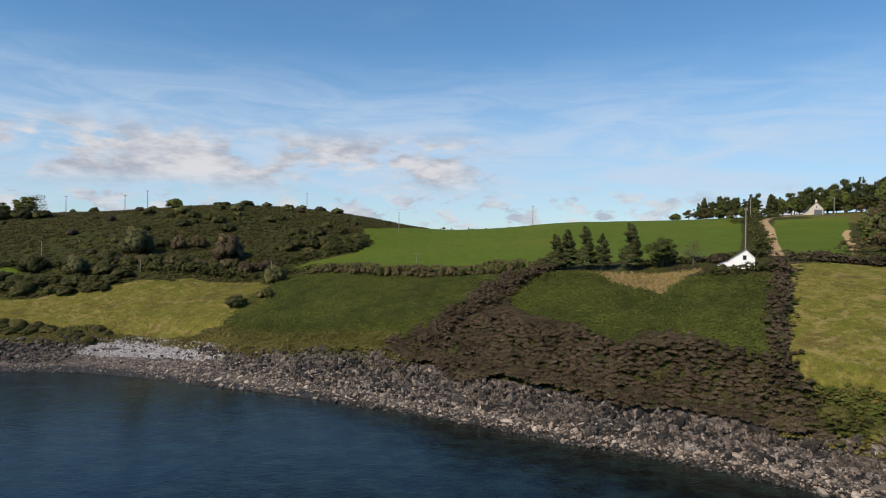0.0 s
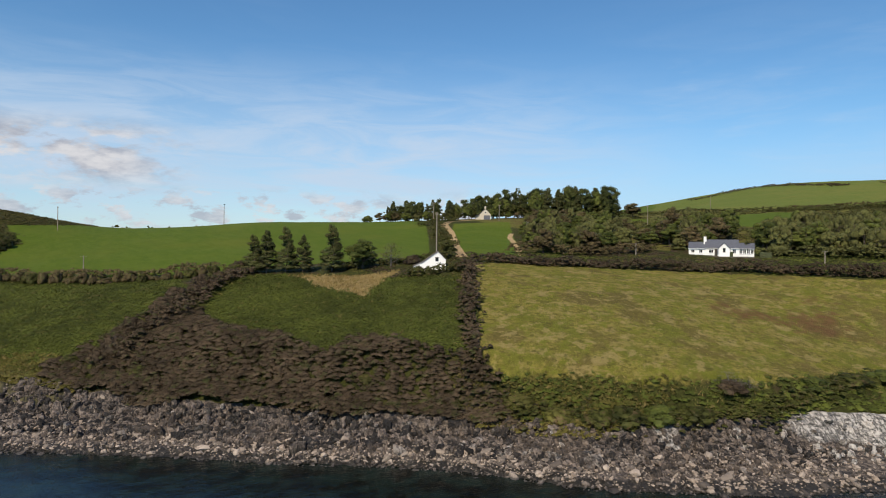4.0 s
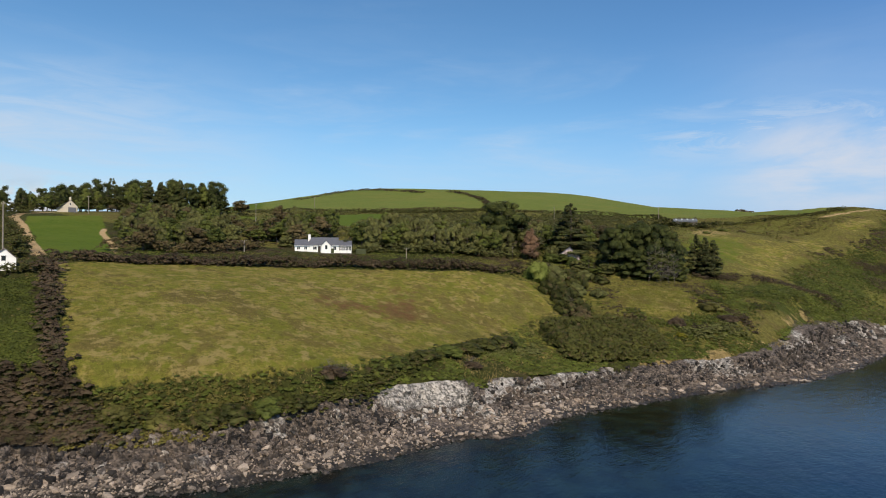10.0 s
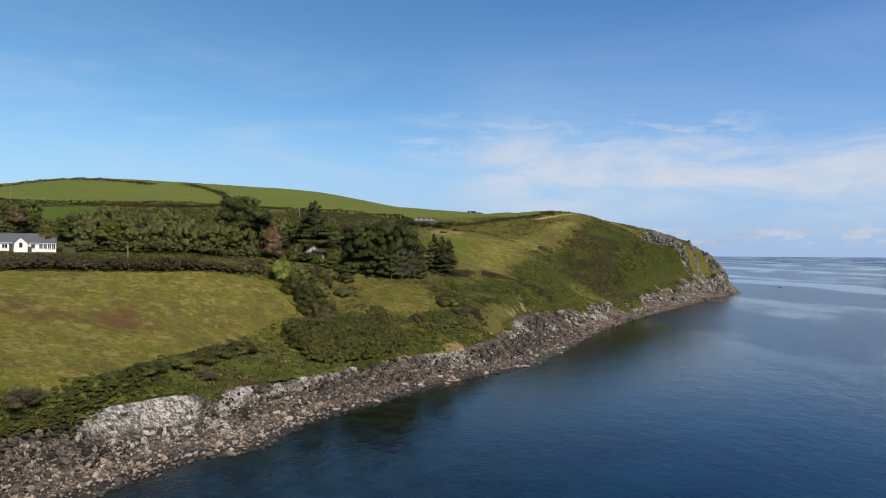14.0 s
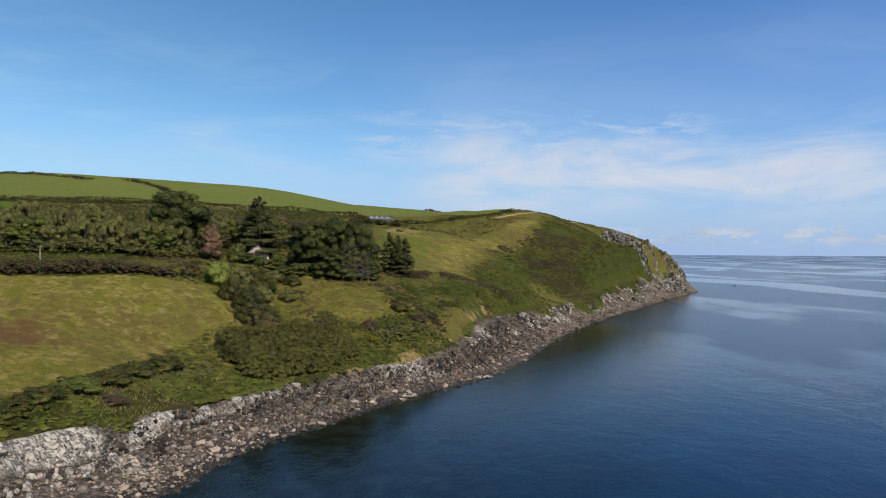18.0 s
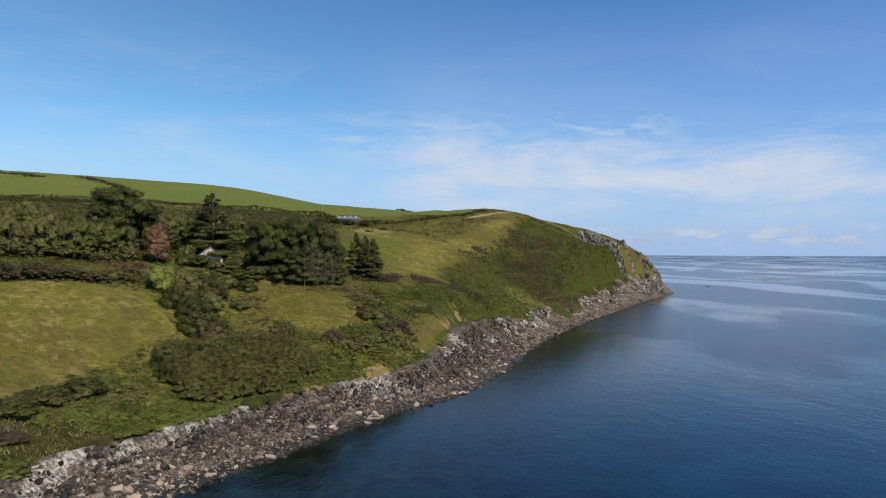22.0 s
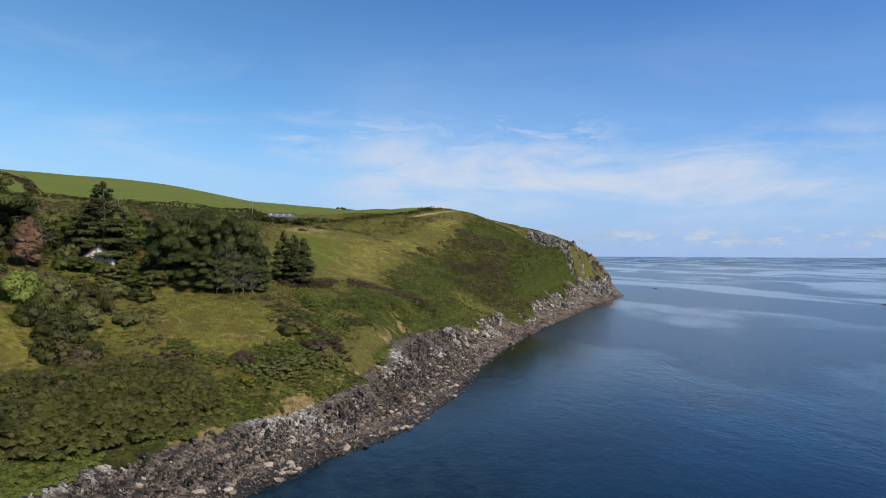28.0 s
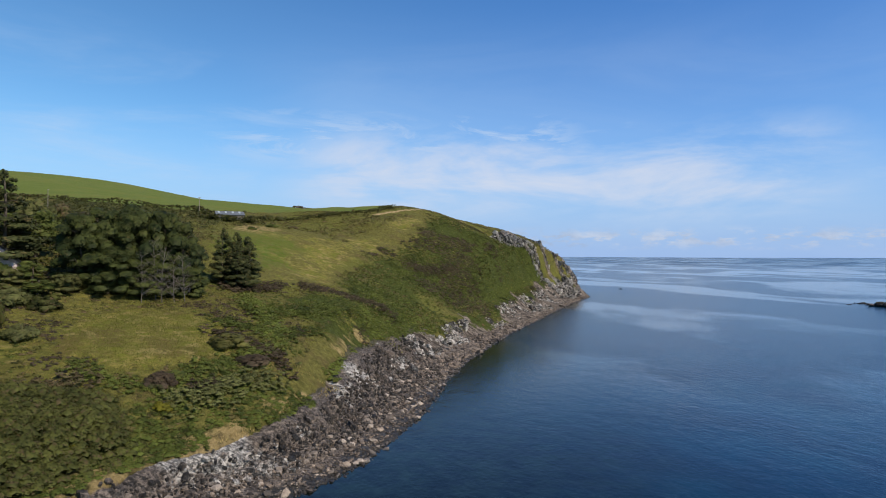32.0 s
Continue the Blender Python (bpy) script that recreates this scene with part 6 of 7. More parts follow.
hedge([(130, 322), (150, 312), (175, 300), (205, 285), (238, 266)], 5.5, 12, HEDGE_LEAF, "undergrowth beneath the skyline pines", 117, 0.9, 0.6)
for i in range(44):
    x, y = low_rng.uniform(-190, -30), low_rng.uniform(212, 322)
    if float(open_ground(np.array([x]), np.array([y]))[0]) < 0.3:
        g = low_rng.uniform(1.2, 3.4) * (1.35 if i % 9 == 0 else 1.0)
        shrub(low_rng.choice(("hedge", "hedge", "olive", "brown", "mixed")), x, y, g, g * low_rng.uniform(1.5, 2.4), "gorse or thorn bush on the western hill", "bushes of the western hill", low_rng.randrange(2))
for i in range(12):
    x, y = low_rng.uniform(175, 400), low_rng.uniform(-40, 60)
    d_in, lip_in = bank_top(np.array([x]), np.array([y]))
    if float(open_ground(np.array([x]), np.array([y]))[0]) < 0.3 and float(d_in[0]) > float(lip_in[0]) + 3:
        g = low_rng.uniform(0.8, 1.5)
        shrub(low_rng.choice(("mixed", "broad", "mixed", "mixed", "russet")), x, y, g, g * low_rng.uniform(3.0, 4.8), "low wind-clipped bush on the slope", "bushes of the eastern slope", low_rng.randrange(2))
for x, y, g in ((147, 55, 4.2), (151, 58, 4.4), (155, 54, 4.6), (159, 49, 4.4), (163, 45, 4.0), (167, 41, 3.4)):
    shrub("hedge", x, y, g, g * 1.9, "dense dark green bush filling the hollow by the shore", "thicket in the hollow", int(x) % 2)
hedge([(475, 432), (504, 421), (540, 414), (540, 388), (524, 318)], 1.8, 8, BROWN_SCRUB, "dark gorse along the brow of the hill", 118, 0.35, 0.7)
hedge([(540, 298), (529, 275), (502, 248), (478, 230), (436, 206)], 2.0, 6, BROWN_SCRUB, "dark thorn hedge running down the hill pasture", 119, 0.5, 0.6)
hedge([(373, 264), (400, 249), (421, 227), (420, 205), (428, 183), (434, 160)], 1.6, 5, RUSSET_LEAF, "brown hedge at the foot of the hill pasture", 120, 0.6, 0.5)
hedge([(377, 76), (370, 64), (368, 52), (372, 42)], 2.6, 5, HEDGE_LEAF, "dark bushes in front of the barn", 121, 0.9, 0.5)

# dark masses west of the bay field, on its bank and along the ridge
DARK_WEST = [(-150, 197), (-128, 196), (-112, 199), (-97, 197), (-101, 190), (-110, 186), (-126, 182), (-150, 180)]
for i in range(60):
    x, y = low_rng.uniform(-145, -96), low_rng.uniform(181, 199)
    if float(inside(np.array([x]), np.array([y]), DARK_WEST)[0]) > 0.5:
        g = low_rng.uniform(2.0, 3.4)
        shrub("hedge", x, y, g, g * 2.2, "dark wind-clipped bush in the thicket beside the bay field", "thicket beside the bay field", i % 2)
for i in range(22):
    x = low_rng.uniform(-118, -86)
    y = 161.5 + low_rng.uniform(0, 7) - 0.12 * (x + 102)
    g = low_rng.uniform(1.2, 2.2)
    shrub("hedge" if i % 3 else "mixed", x, y, g, g * 2.6, "low dark bush on the bank above the bay", "bushes on the bank of the bay", i % 2)
for i in range(30):
    u = i / 29
    x, y = -112 + 56 * u, 211 + 6 * u + low_rng.uniform(-2.5, 3.5)
    g = low_rng.uniform(2.6, 4.2)
    shrub(low_rng.choice(("hedge", "hedge", "russet", "brown")), x, y, g, g * 1.7, "dark bush in the hedge behind the bay field", "hedge bushes behind the bay field", i % 2)
for i in range(28):
    x, y = low_rng.uniform(-118, -50), low_rng.uniform(255, 316)
    g = low_rng.uniform(1.8, 3.8)
    shrub(low_rng.choice(("hedge", "hedge", "olive")), x, y, g, g * 2.2, "dark gorse bush on the western ridge", "gorse on the western ridge", i % 2)
for i in range(24):
    x, y = low_rng.uniform(-62, -32), low_rng.uniform(240, 268)
    if float(open_ground(np.array([x]), np.array([y]))[0]) < 0.3:
        g = low_rng.uniform(2.2, 4.5)
        shrub("hedge", x, y, g, g * 2.0, "dark bush on the boundary of the green pasture", "bushes beside the green pasture", i % 2)
for x, y, h, w, k in ((-188, 256, 9, 13, 2), (-200, 250, 11, 14, 1), (-182, 262, 8, 11, 0)):
    tree("broad", x, y, h, w, "dark broadleaf tree on the western skyline", "trees on the western skyline", k)
for i in range(13):
    u = i / 12
    x, y = 27 - 29 * u + low_rng.uniform(-1.5, 1.5), 166 - 33 * u + low_rng.uniform(-1.5, 1.5)
    g = low_rng.uniform(2.4, 3.8)
    shrub(low_rng.choice(("brown", "brown", "russet", "hedge")), x, y, g, g * 1.8, "rounded thorn bush in the hedge between the bracken fields", "bushes between the bracken fields", i % 2)
hedge([(-14, 428), (10, 430), (30, 430), (52, 428)], 6.0, 5, HEDGE_LEAF, "distant line of trees beyond the crest of the pasture", 122, 0.8, 0.7)
for i in range(34):
    x, y = low_rng.uniform(226, 268), low_rng.uniform(52, 122)
    if (x - 236) ** 2 + (y - 60) ** 2 > 30:
        g = low_rng.uniform(8.5, 12)
        tree(low_rng.choice(("broad", "broad", "olive", "russet")), x, y, g, g * low_rng.uniform(0.9, 1.15), "green broadleaf tree on the wooded slope behind the cottage", "trees behind the cottage", i % 3)
for i in range(26):
    u = i / 25
    x, y = 120 + 112 * u + low_rng.uniform(-3, 3), 316 - 52 * u + low_rng.uniform(-4, 4)
    if not 0.24 < u < 0.44:
        g = low_rng.uniform(4, 6.5)
        tree(low_rng.choice(("broad", "russet", "olive")), x, y, g, g * 1.3, "bushy undergrowth tree below the skyline pines", "undergrowth below the pines", i % 3)
for i in range(16):
    x, y = low_rng.uniform(158, 182), low_rng.uniform(152, 184)
    g = low_rng.uniform(3, 6)
    tree(low_rng.choice(("olive", "broad", "russet")), x, y, g, g * 1.4, "small bushy tree on the slope beside the bungalow", "small trees beside the bungalow", i % 3)
for x, y, g in ((374, 66, 3.4), (372, 58, 3.8), (371, 50, 3.6), (376, 70, 3.0), (394, 44, 3.6), (399, 40, 3.0)):
    shrub("hedge", x, y, g, g * 2, "dark bush half hiding the barn", "bushes round the barn", int(x) % 2)
for x, y, h, w, kind, k in ((213, 80, 8, 7, "olive", 0), (211, 76, 5.5, 7, "broad", 1), (214.5, 67.5, 7, 7, "broad", 2), (211, 70, 4.5, 7, "olive", 1), (209, 64, 5, 7, "broad", 0), (214, 61, 6, 8, "olive", 2)):
    tree(kind, x, y, 0.75 * h, w, "bushy green tree half hiding the pink cottage", "trees round the cottage", k)
for x, y, h, w in ((-190, 254, 5, 12), (-181, 258, 5.5, 11), (-174, 263, 5, 10), (-168, 266, 4, 9), (-197, 247, 6, 12)):
    shrub("hedge", x, y, h, w, "dark bush beneath the skyline trees", "bushes beneath the skyline trees", 0)
for i in range(24):
    x, y = low_rng.uniform(140, 196), low_rng.uniform(166, 214)
    if abs((x - 140) * 0.65 - (y - 168) * 0.76) < 14:
        g = low_rng.uniform(5, 7.5)
        tree(low_rng.choice(("olive", "russet", "broad")), x, y, g, g * 1.1, "bushy tree in the wood behind the bungalow", "trees behind the bungalow", i % 3)
for x, y, h, w in ((205, 99, 10, 10), (209, 95, 9, 9), (204, 104, 10, 10), (216, 91, 9, 9)):
    tree("olive", x, y, h, w, "grey-green tree below the great pine", "trees below the great pine", 1)
for x, y, g in ((213, 72.5, 3.6), (212.5, 76.8, 3.2), (211, 79.5, 3.8)):
    shrub("broad", x, y, g, g * 1.8, "green bush in front of the pink cottage", "bushes in front of the cottage", 0)
for x, y, g in ((585, 43, 2.2), (586, 48, 1.8), (587, 38, 1.6), (590, 30, 1.4)):
    shrub("brown", x, y, g, g * 2, "dark gorse round the ruined hut", "gorse round the ruin", 0)
hedge([(166, 134), (174, 124), (182, 112), (190, 102), (200, 94), (206, 90)], 4.0, 5, OLIVE_LEAF, "grey-green bushes along the front of the wood", 123, 1.6, 0.3)
hedge([(100, 160), (112, 157), (126, 154), (140, 153), (150, 156)], 3.4, 5, RUSSET_LEAF, "brownish bushes along the foot of the wood", 124, 1.6, 0.3)
for x, y, h, w, kind, label in ((187, 70.5, 6.5, 10, "olive", "pale grey-green bush beside the bright bush"), (178, 66.5, 6.0, 9, "hedge", "dark green rounded bush below the bright bush"), (173, 62, 5.6, 10, "hedge", "dark green rounded bush below the bright bush"),
                                (181, 61.5, 4.6, 8, "olive", "grey-green bush beside the rounded bushes"), (186, 64, 4.4, 7, "hedge", "dark bush between the fields"), (167, 57, 4.6, 9, "russet", "brown bush at the foot of the rounded bushes"),
                                (191, 73, 4.2, 8, "mixed", "mixed bush below the cottage"), (196, 69, 4.0, 8, "hedge", "dark bush below the cottage"), (201, 65, 3.6, 8, "olive", "grey-green bush below the cottage"),
                                (196, 77, 4.4, 8, "russet", "brown bush below the rust-coloured tree"), (203, 60, 3.0, 7, "hedge", "dark bush at the top of the little meadow")):
    shrub(kind, x, y, h, w, label, "", 1)
for x, y, h, w, kind in ((62, 78.5, 2.0, 6, "hedge"), (66, 76.5, 2.4, 7, "hedge"), (58, 82, 1.8, 5, "mixed"), (71, 74.5, 2.2, 6.5, "broad"), (54.5, 87, 1.8, 5, "mixed"), (76, 72.5, 1.8, 6, "hedge"),
                         (97, 68.5, 1.6, 6.5, "broad"), (104, 67.5, 1.8, 7.5, "hedge"), (111, 66.5, 2.0, 8, "broad"), (118, 65.5, 2.2, 9, "hedge"), (124.5, 65, 2.5, 9, "hedge"), (131, 63.5, 2.6, 9, "hedge"), (136, 61.5, 2.2, 7, "broad")):
    shrub(kind, x, y, h, w, "low dark green bush on the bank below the meadow", "bushes on the bank below the meadow", 1)
for i in range(36):
    x, y = low_rng.uniform(-14, 52), low_rng.uniform(84, 140)
    d_in, lip_in = bank_top(np.array([x]), np.array([y]))
    if float(inside(np.array([x]), np.array([y]), SCRUB_BAND)[0]) > 0.6 and float(d_in[0]) > float(lip_in[0]) + 1:
        g = low_rng.uniform(0.9, 1.9)
        shrub(low_rng.choice(("brown", "brown", "hedge", "mixed", "russet")), x, y, g, g * low_rng.uniform(2.0, 3.4), "thorn bush standing out of the brown scrub", "bushes in the brown scrub", i % 2)
hedge([(184, 30), (192, 24), (204, 19), (216, 21), (228, 26), (238, 30)], 1.1, 6, GREEN_SCRUB, "lush green bracken along the foot of the little meadow", 125, 2.4, 0.24)
for line, high, wide, mat, label in (([(204, 31), (202, 25), (199, 19), (194, 16)], 1.5, 5.0, BROWN_SCRUB, "mound of brown heath on the brow above the white rock"),
                                     ([(268, 20), (270, 9), (268, 0), (272, -8)], 1.2, 7.0, BROWN_SCRUB, "long brown heath running down the headland's flank"),
                                     ([(243, 36), (252, 30), (264, 25)], 1.4, 6.0, BROWN_SCRUB, "dark brown thorn below the conifers on the slope"),
                                     ([(356, -20), (356, -28), (362, -36), (366, -44)], 1.2, 10.0, BROWN_SCRUB, "broad patch of brown heath high on the headland"),
                                     ([(170, 50), (172, 46), (176, 42)], 1.8, 4.5, RUSSET_LEAF, "red-brown bush mound beside the little meadow"),
                                     ([(173, 30), (179, 25), (184, 21), (190, 17)], 1.6, 5.0, OLIVE_LEAF, "pale grey-green scrub mound above the white rock"),
                                     ([(178, 29), (182, 25.5)], 1.7, 3.4, BROWN_SCRUB, "dark thorn clump in the pale scrub"),
                                     ([(181, 47), (176, 40), (177, 32), (186, 24), (196, 22)], 0.9, 4.0, GREEN_SCRUB, "band of lush green bracken round the little meadow"),
                                     ([(214, 33), (212, 26), (214, 18), (222, 12)], 0.9, 6.0, GREEN_SCRUB, "rounded green bracken bank above the gully"),
                                     ([(228, 24), (238, 16), (250, 8)], 1.0, 9.0, GREEN_SCRUB, "green bracken on the shoulder of the headland"),
                                     ([(140, 56), (132, 60), (126, 62), (120, 62)], 0.8, 4.0, OLIVE_LEAF, "pale grey-green low scrub on the bank")):
    hedge(line, high, wide, mat, label, 130 + int(line[0][0]), 2.4, 0.20, 0.2, 26)
for x, y, h, w in ((83, 73, 2.6, 7.5), (112, 61, 2.4, 6.0), (86, 71.5, 2.0, 6.0)):
    tree("dead", x, y, h, w, "wind-bent leafless grey bush on the bank", "leafless bushes on the bank", 1, "shrub")
# ---- houses, sheds and poles ----
WHITEWASH = plain("whitewash", (0.80, 0.80, 0.77), 0.85, 0.05, 1.2, bump=0.01)
CREAM_WALL = plain("cream_render", (0.48, 0.43, 0.34), 0.9, 0.08, 1.2, bump=0.01)
PINK_WALL = plain("pink_render", (0.60, 0.48, 0.46), 0.9, 0.10, 1.2, bump=0.01)
STONE_WALL = plain("field_stone", (0.12, 0.108, 0.094), 0.95, 0.4, 2.5, bump=0.06)
SLATE = plain("slate", (0.085, 0.09, 0.105), 0.6, 0.25, 2.2, bump=0.02)
RED_BROWN_ROOF = plain("old_roofing", (0.13, 0.11, 0.10), 0.8, 0.3, 1.5, bump=0.02)
SHEET_ROOF = plain("sheet_roofing", (0.10, 0.11, 0.12), 0.6, 0.25, 0.8, bump=0.02)
CLEAR_SHEET = plain("pale_roof_light", (0.34, 0.37, 0.39), 0.5, 0.1, 1.5)
PALE_FRAME = plain("white_paint", (0.78, 0.78, 0.76), 0.5, 0.04, 4)
DARK_TIMBER = plain("dark_timber", (0.05, 0.042, 0.036), 0.8, 0.3, 3)
POLE_WOOD = plain("grey_pole_wood", (0.23, 0.20, 0.165), 0.9, 0.25, 2.5, bump=0.02)
CLIPPED = plain("clipped_foliage", (0.040, 0.048, 0.014), 0.8, 0.5, 3.0, bump=0.06)
GLAZE = plain("china", (0.35, 0.33, 0.30), 0.3, 0.1, 6)


def glass_material():
    m, n, b, place = material("window_glass")
    b.inputs["Base Color"].default_value = (0.012, 0.014, 0.017, 1)
    b.inputs["Roughness"].default_value = 0.06
    b.inputs["IOR"].default_value = 1.5
    n.put(b.inputs["Normal"], n.bump(n.noise(place, 1.5, 2), 0.05, 0.05))
    return m


GLASS = glass_material()


def box_bm(x0, x1, y0, y1, z0, z1, bevel=0.0):
    bm = bmesh.new()
    bmesh.ops.create_cube(bm, size=1, matrix=Matrix.Translation(((x0 + x1) / 2, (y0 + y1) / 2, (z0 + z1) / 2)) @ Matrix.Diagonal((x1 - x0, y1 - y0, z1 - z0, 1)))
    if bevel:
        bmesh.ops.bevel(bm, geom=bm.edges[:], offset=bevel, segments=1, affect="EDGES")
    return bm


def prism_bm(outline, y0, y1):
    """An upright outline in x and z, drawn out from y0 to y1."""
    bm = bmesh.new()
    a = [bm.verts.new((x, y0, z)) for x, z in outline]
    b = [bm.verts.new((x, y1, z)) for x, z in outline]
    bm.faces.new(a)
    bm.faces.new(b[::-1])
    for i in range(len(a)):
        j = (i + 1) % len(a)
        bm.faces.new((a[j], a[i], b[i], b[j]))
    bmesh.ops.recalc_face_normals(bm, faces=bm.faces)
    return bm


def bm_part(name, bm, mat, parent, label="", turn=None):
    me = bpy.data.meshes.new(name)
    if turn is not None:
        bmesh.ops.transform(bm, matrix=turn, verts=bm.verts)
    bm.to_mesh(me)
    bm.free()
    me.materials.append(mat)
    return part(name, me, parent, label)


SIDEWAYS = Matrix.Rotation(radians(90), 4, "Z")


def roof_slab(x0, z0, x1, z1, y0, y1, thick=0.16):
    """One slope of a roof, from eaves to ridge."""
    return prism_bm([(x0, z0), (x1, z1), (x1, z1 + thick), (x0, z0 + thick)], y0, y1)


def window(parent, x0, x1, z0, z1, y, bars=1, label=""):
    """A window on the front at depth y: frame, panes and sill."""
    w = new("window")
    w.parent = parent
    t = 0.09
    for a, b, c, d in ((x0, x1, z1 - t, z1), (x0, x1, z0, z0 + t), (x0, x0 + t, z0 + t, z1 - t), (x1 - t, x1, z0 + t, z1 - t)):
        bm_part("frame", box_bm(a, b, y - 0.05, y + 0.06, c, d), PALE_FRAME, w)
    step = (x1 - x0 - t) / (bars + 1)
    for k in range(bars + 1):
        a = x0 + t / 2 + k * step
        bm_part("pane", box_bm(a + 0.04, a + step - 0.04, y - 0.025, y + 0.02, z0 + t, z1 - t), GLASS, w)
        if k:
            bm_part("bar", box_bm(a - 0.03, a + 0.03, y - 0.045, y + 0.04, z0 + t, z1 - t), PALE_FRAME, w)
    bm_part("sill", box_bm(x0 - 0.08, x1 + 0.08, y - 0.14, y + 0.02, z0 - 0.07, z0), PALE_FRAME, w)


def facing(x, y, away, z):
    """A pose at a place on the plan whose front (minus y) looks against the direction away."""
    return Matrix.Translation((x, y, z)) @ Matrix.Rotation(math.atan2(away[1], away[0]) - math.pi / 2, 4, "Z")


def bungalow():
    root = new("bungalow")

    def wing(x0, x1, y0, y1, eaves, ridge, roof_mat=SLATE, over=0.25):
        mid = (y0 + y1) / 2
        bm_part("wall", prism_bm([(y0, -1.2), (y1, -1.2), (y1, eaves), (mid, ridge), (y0, eaves)], -x1, -x0), WHITEWASH, root, turn=Matrix.Rotation(radians(90), 4, "Z"))
        rise = (ridge - eaves) / (mid - y0)
        for a, b in ((y0 - over, mid), (y1 + over, mid)):
            slab = roof_slab(a, eaves - over * rise + 0.02, b, ridge + 0.02, -x1 - 0.15, -x0 + 0.15)
            bm_part("roof", slab, roof_mat, root, turn=Matrix.Rotation(radians(90), 4, "Z"))
        bm_part("ridge_tiles", box_bm(x0 - 0.15, x1 + 0.15, mid - 0.12, mid + 0.12, ridge + 0.12, ridge + 0.24), roof_mat, root)
        bm_part("gutter", box_bm(x0 - 0.1, x1 + 0.1, y0 - over - 0.1, y0 - over, eaves - over * rise - 0.04, eaves - over * rise + 0.06), PALE_FRAME, root)
    wing(0.0, 4.6, 0.4, 6.0, 2.3, 4.0)
    wing(4.65, 13.6, 0.0, 6.4, 2.5, 4.75)
    wing(13.65, 17.8, 0.3, 5.4, 2.35, 3.8)
    # the projecting gable
    gable = [(8.3, -1.2), (11.3, -1.2), (11.3, 2.3), (9.8, 3.8), (8.3, 2.3)]
    bm_part("porch_wall", prism_bm(gable, -1.6, 0.02), WHITEWASH, root)
    for a, b in ((8.05, 9.8), (11.55, 9.8)):
        bm_part("porch_roof", roof_slab(a, 2.07, b, 3.82, -1.8, 2.0), SLATE, root)
    bm_part("porch_window", box_bm(9.45, 10.15, -1.64, -1.58, 1.1, 2.4), GLASS, root)
    # chimney at the joint of the two roofs
    stack = bm_part("chimney", box_bm(4.1, 4.9, 2.2, 3.4, 3.4, 5.7, 0.03), WHITEWASH, root)
    bm_part("cap", box_bm(4.02, 4.98, 2.12, 3.48, 5.7, 5.82, 0.02), WHITEWASH, stack)
    for k in (2.5, 3.05):
        bm_part("pot", box_bm(4.38, 4.62, k, k + 0.26, 5.82, 6.15, 0.03), RED_BROWN_ROOF, stack)
    window(root, 0.7, 1.7, 0.9, 1.9, 0.39, 1)
    window(root, 2.9, 3.9, 0.9, 1.9, 0.39, 1)
    window(root, 5.6, 6.9, 0.9, 2.0, -0.01, 1)
    window(root, 12.0, 13.0, 0.8, 2.1, -0.01, 1)
    door = bm_part("door", box_bm(7.2, 8.0, -0.05, 0.02, 0.0, 2.05), DARK_TIMBER, root)
    bm_part("handle", box_bm(7.86, 7.92, -0.12, -0.05, 0.95, 1.08), GLAZE, door)
    for k in range(4):
        window(root, 13.85 + 0.98 * k, 14.75 + 0.98 * k, 0.75, 2.15, 0.29, 1)
    bm_part("terrace", box_bm(4.6, 17.8, -2.6, -0.02, -1.4, -0.1, 0.03), STONE_WALL, root)
    e = Vector((0.634, -0.773))
    root.matrix_basis = facing(153.3, 144.0, (-e.y, e.x), 28.75)
    tagged(root, "long white bungalow with grey slate roofs and a glazed end", "house")


def garden():
    for x, y, w in ((160, 135.0, 2.0), (166.3, 127.8, 3.2)):
        bm = box_bm(-w / 2, w / 2, -0.6, 0.6, -0.5, 1.3, 0.15)
        bmesh.ops.subdivide_edges(bm, edges=bm.edges[:], cuts=3, use_grid_fill=True)
        for v in bm.verts:
            v.co += Vector(noise.noise_vector(v.co * 2.1)) * 0.10
        ob = new("clipped_hedge")
        bm_part("foliage", bm, CLIPPED, ob)
        ob.matrix_basis = facing(x, y, (0.77, 0.63), float(ground(np.array([x]), np.array([y]))[0][0]) + 0.1)
        tagged(ob, "square clipped dark hedge in the bungalow's garden", "hedge")


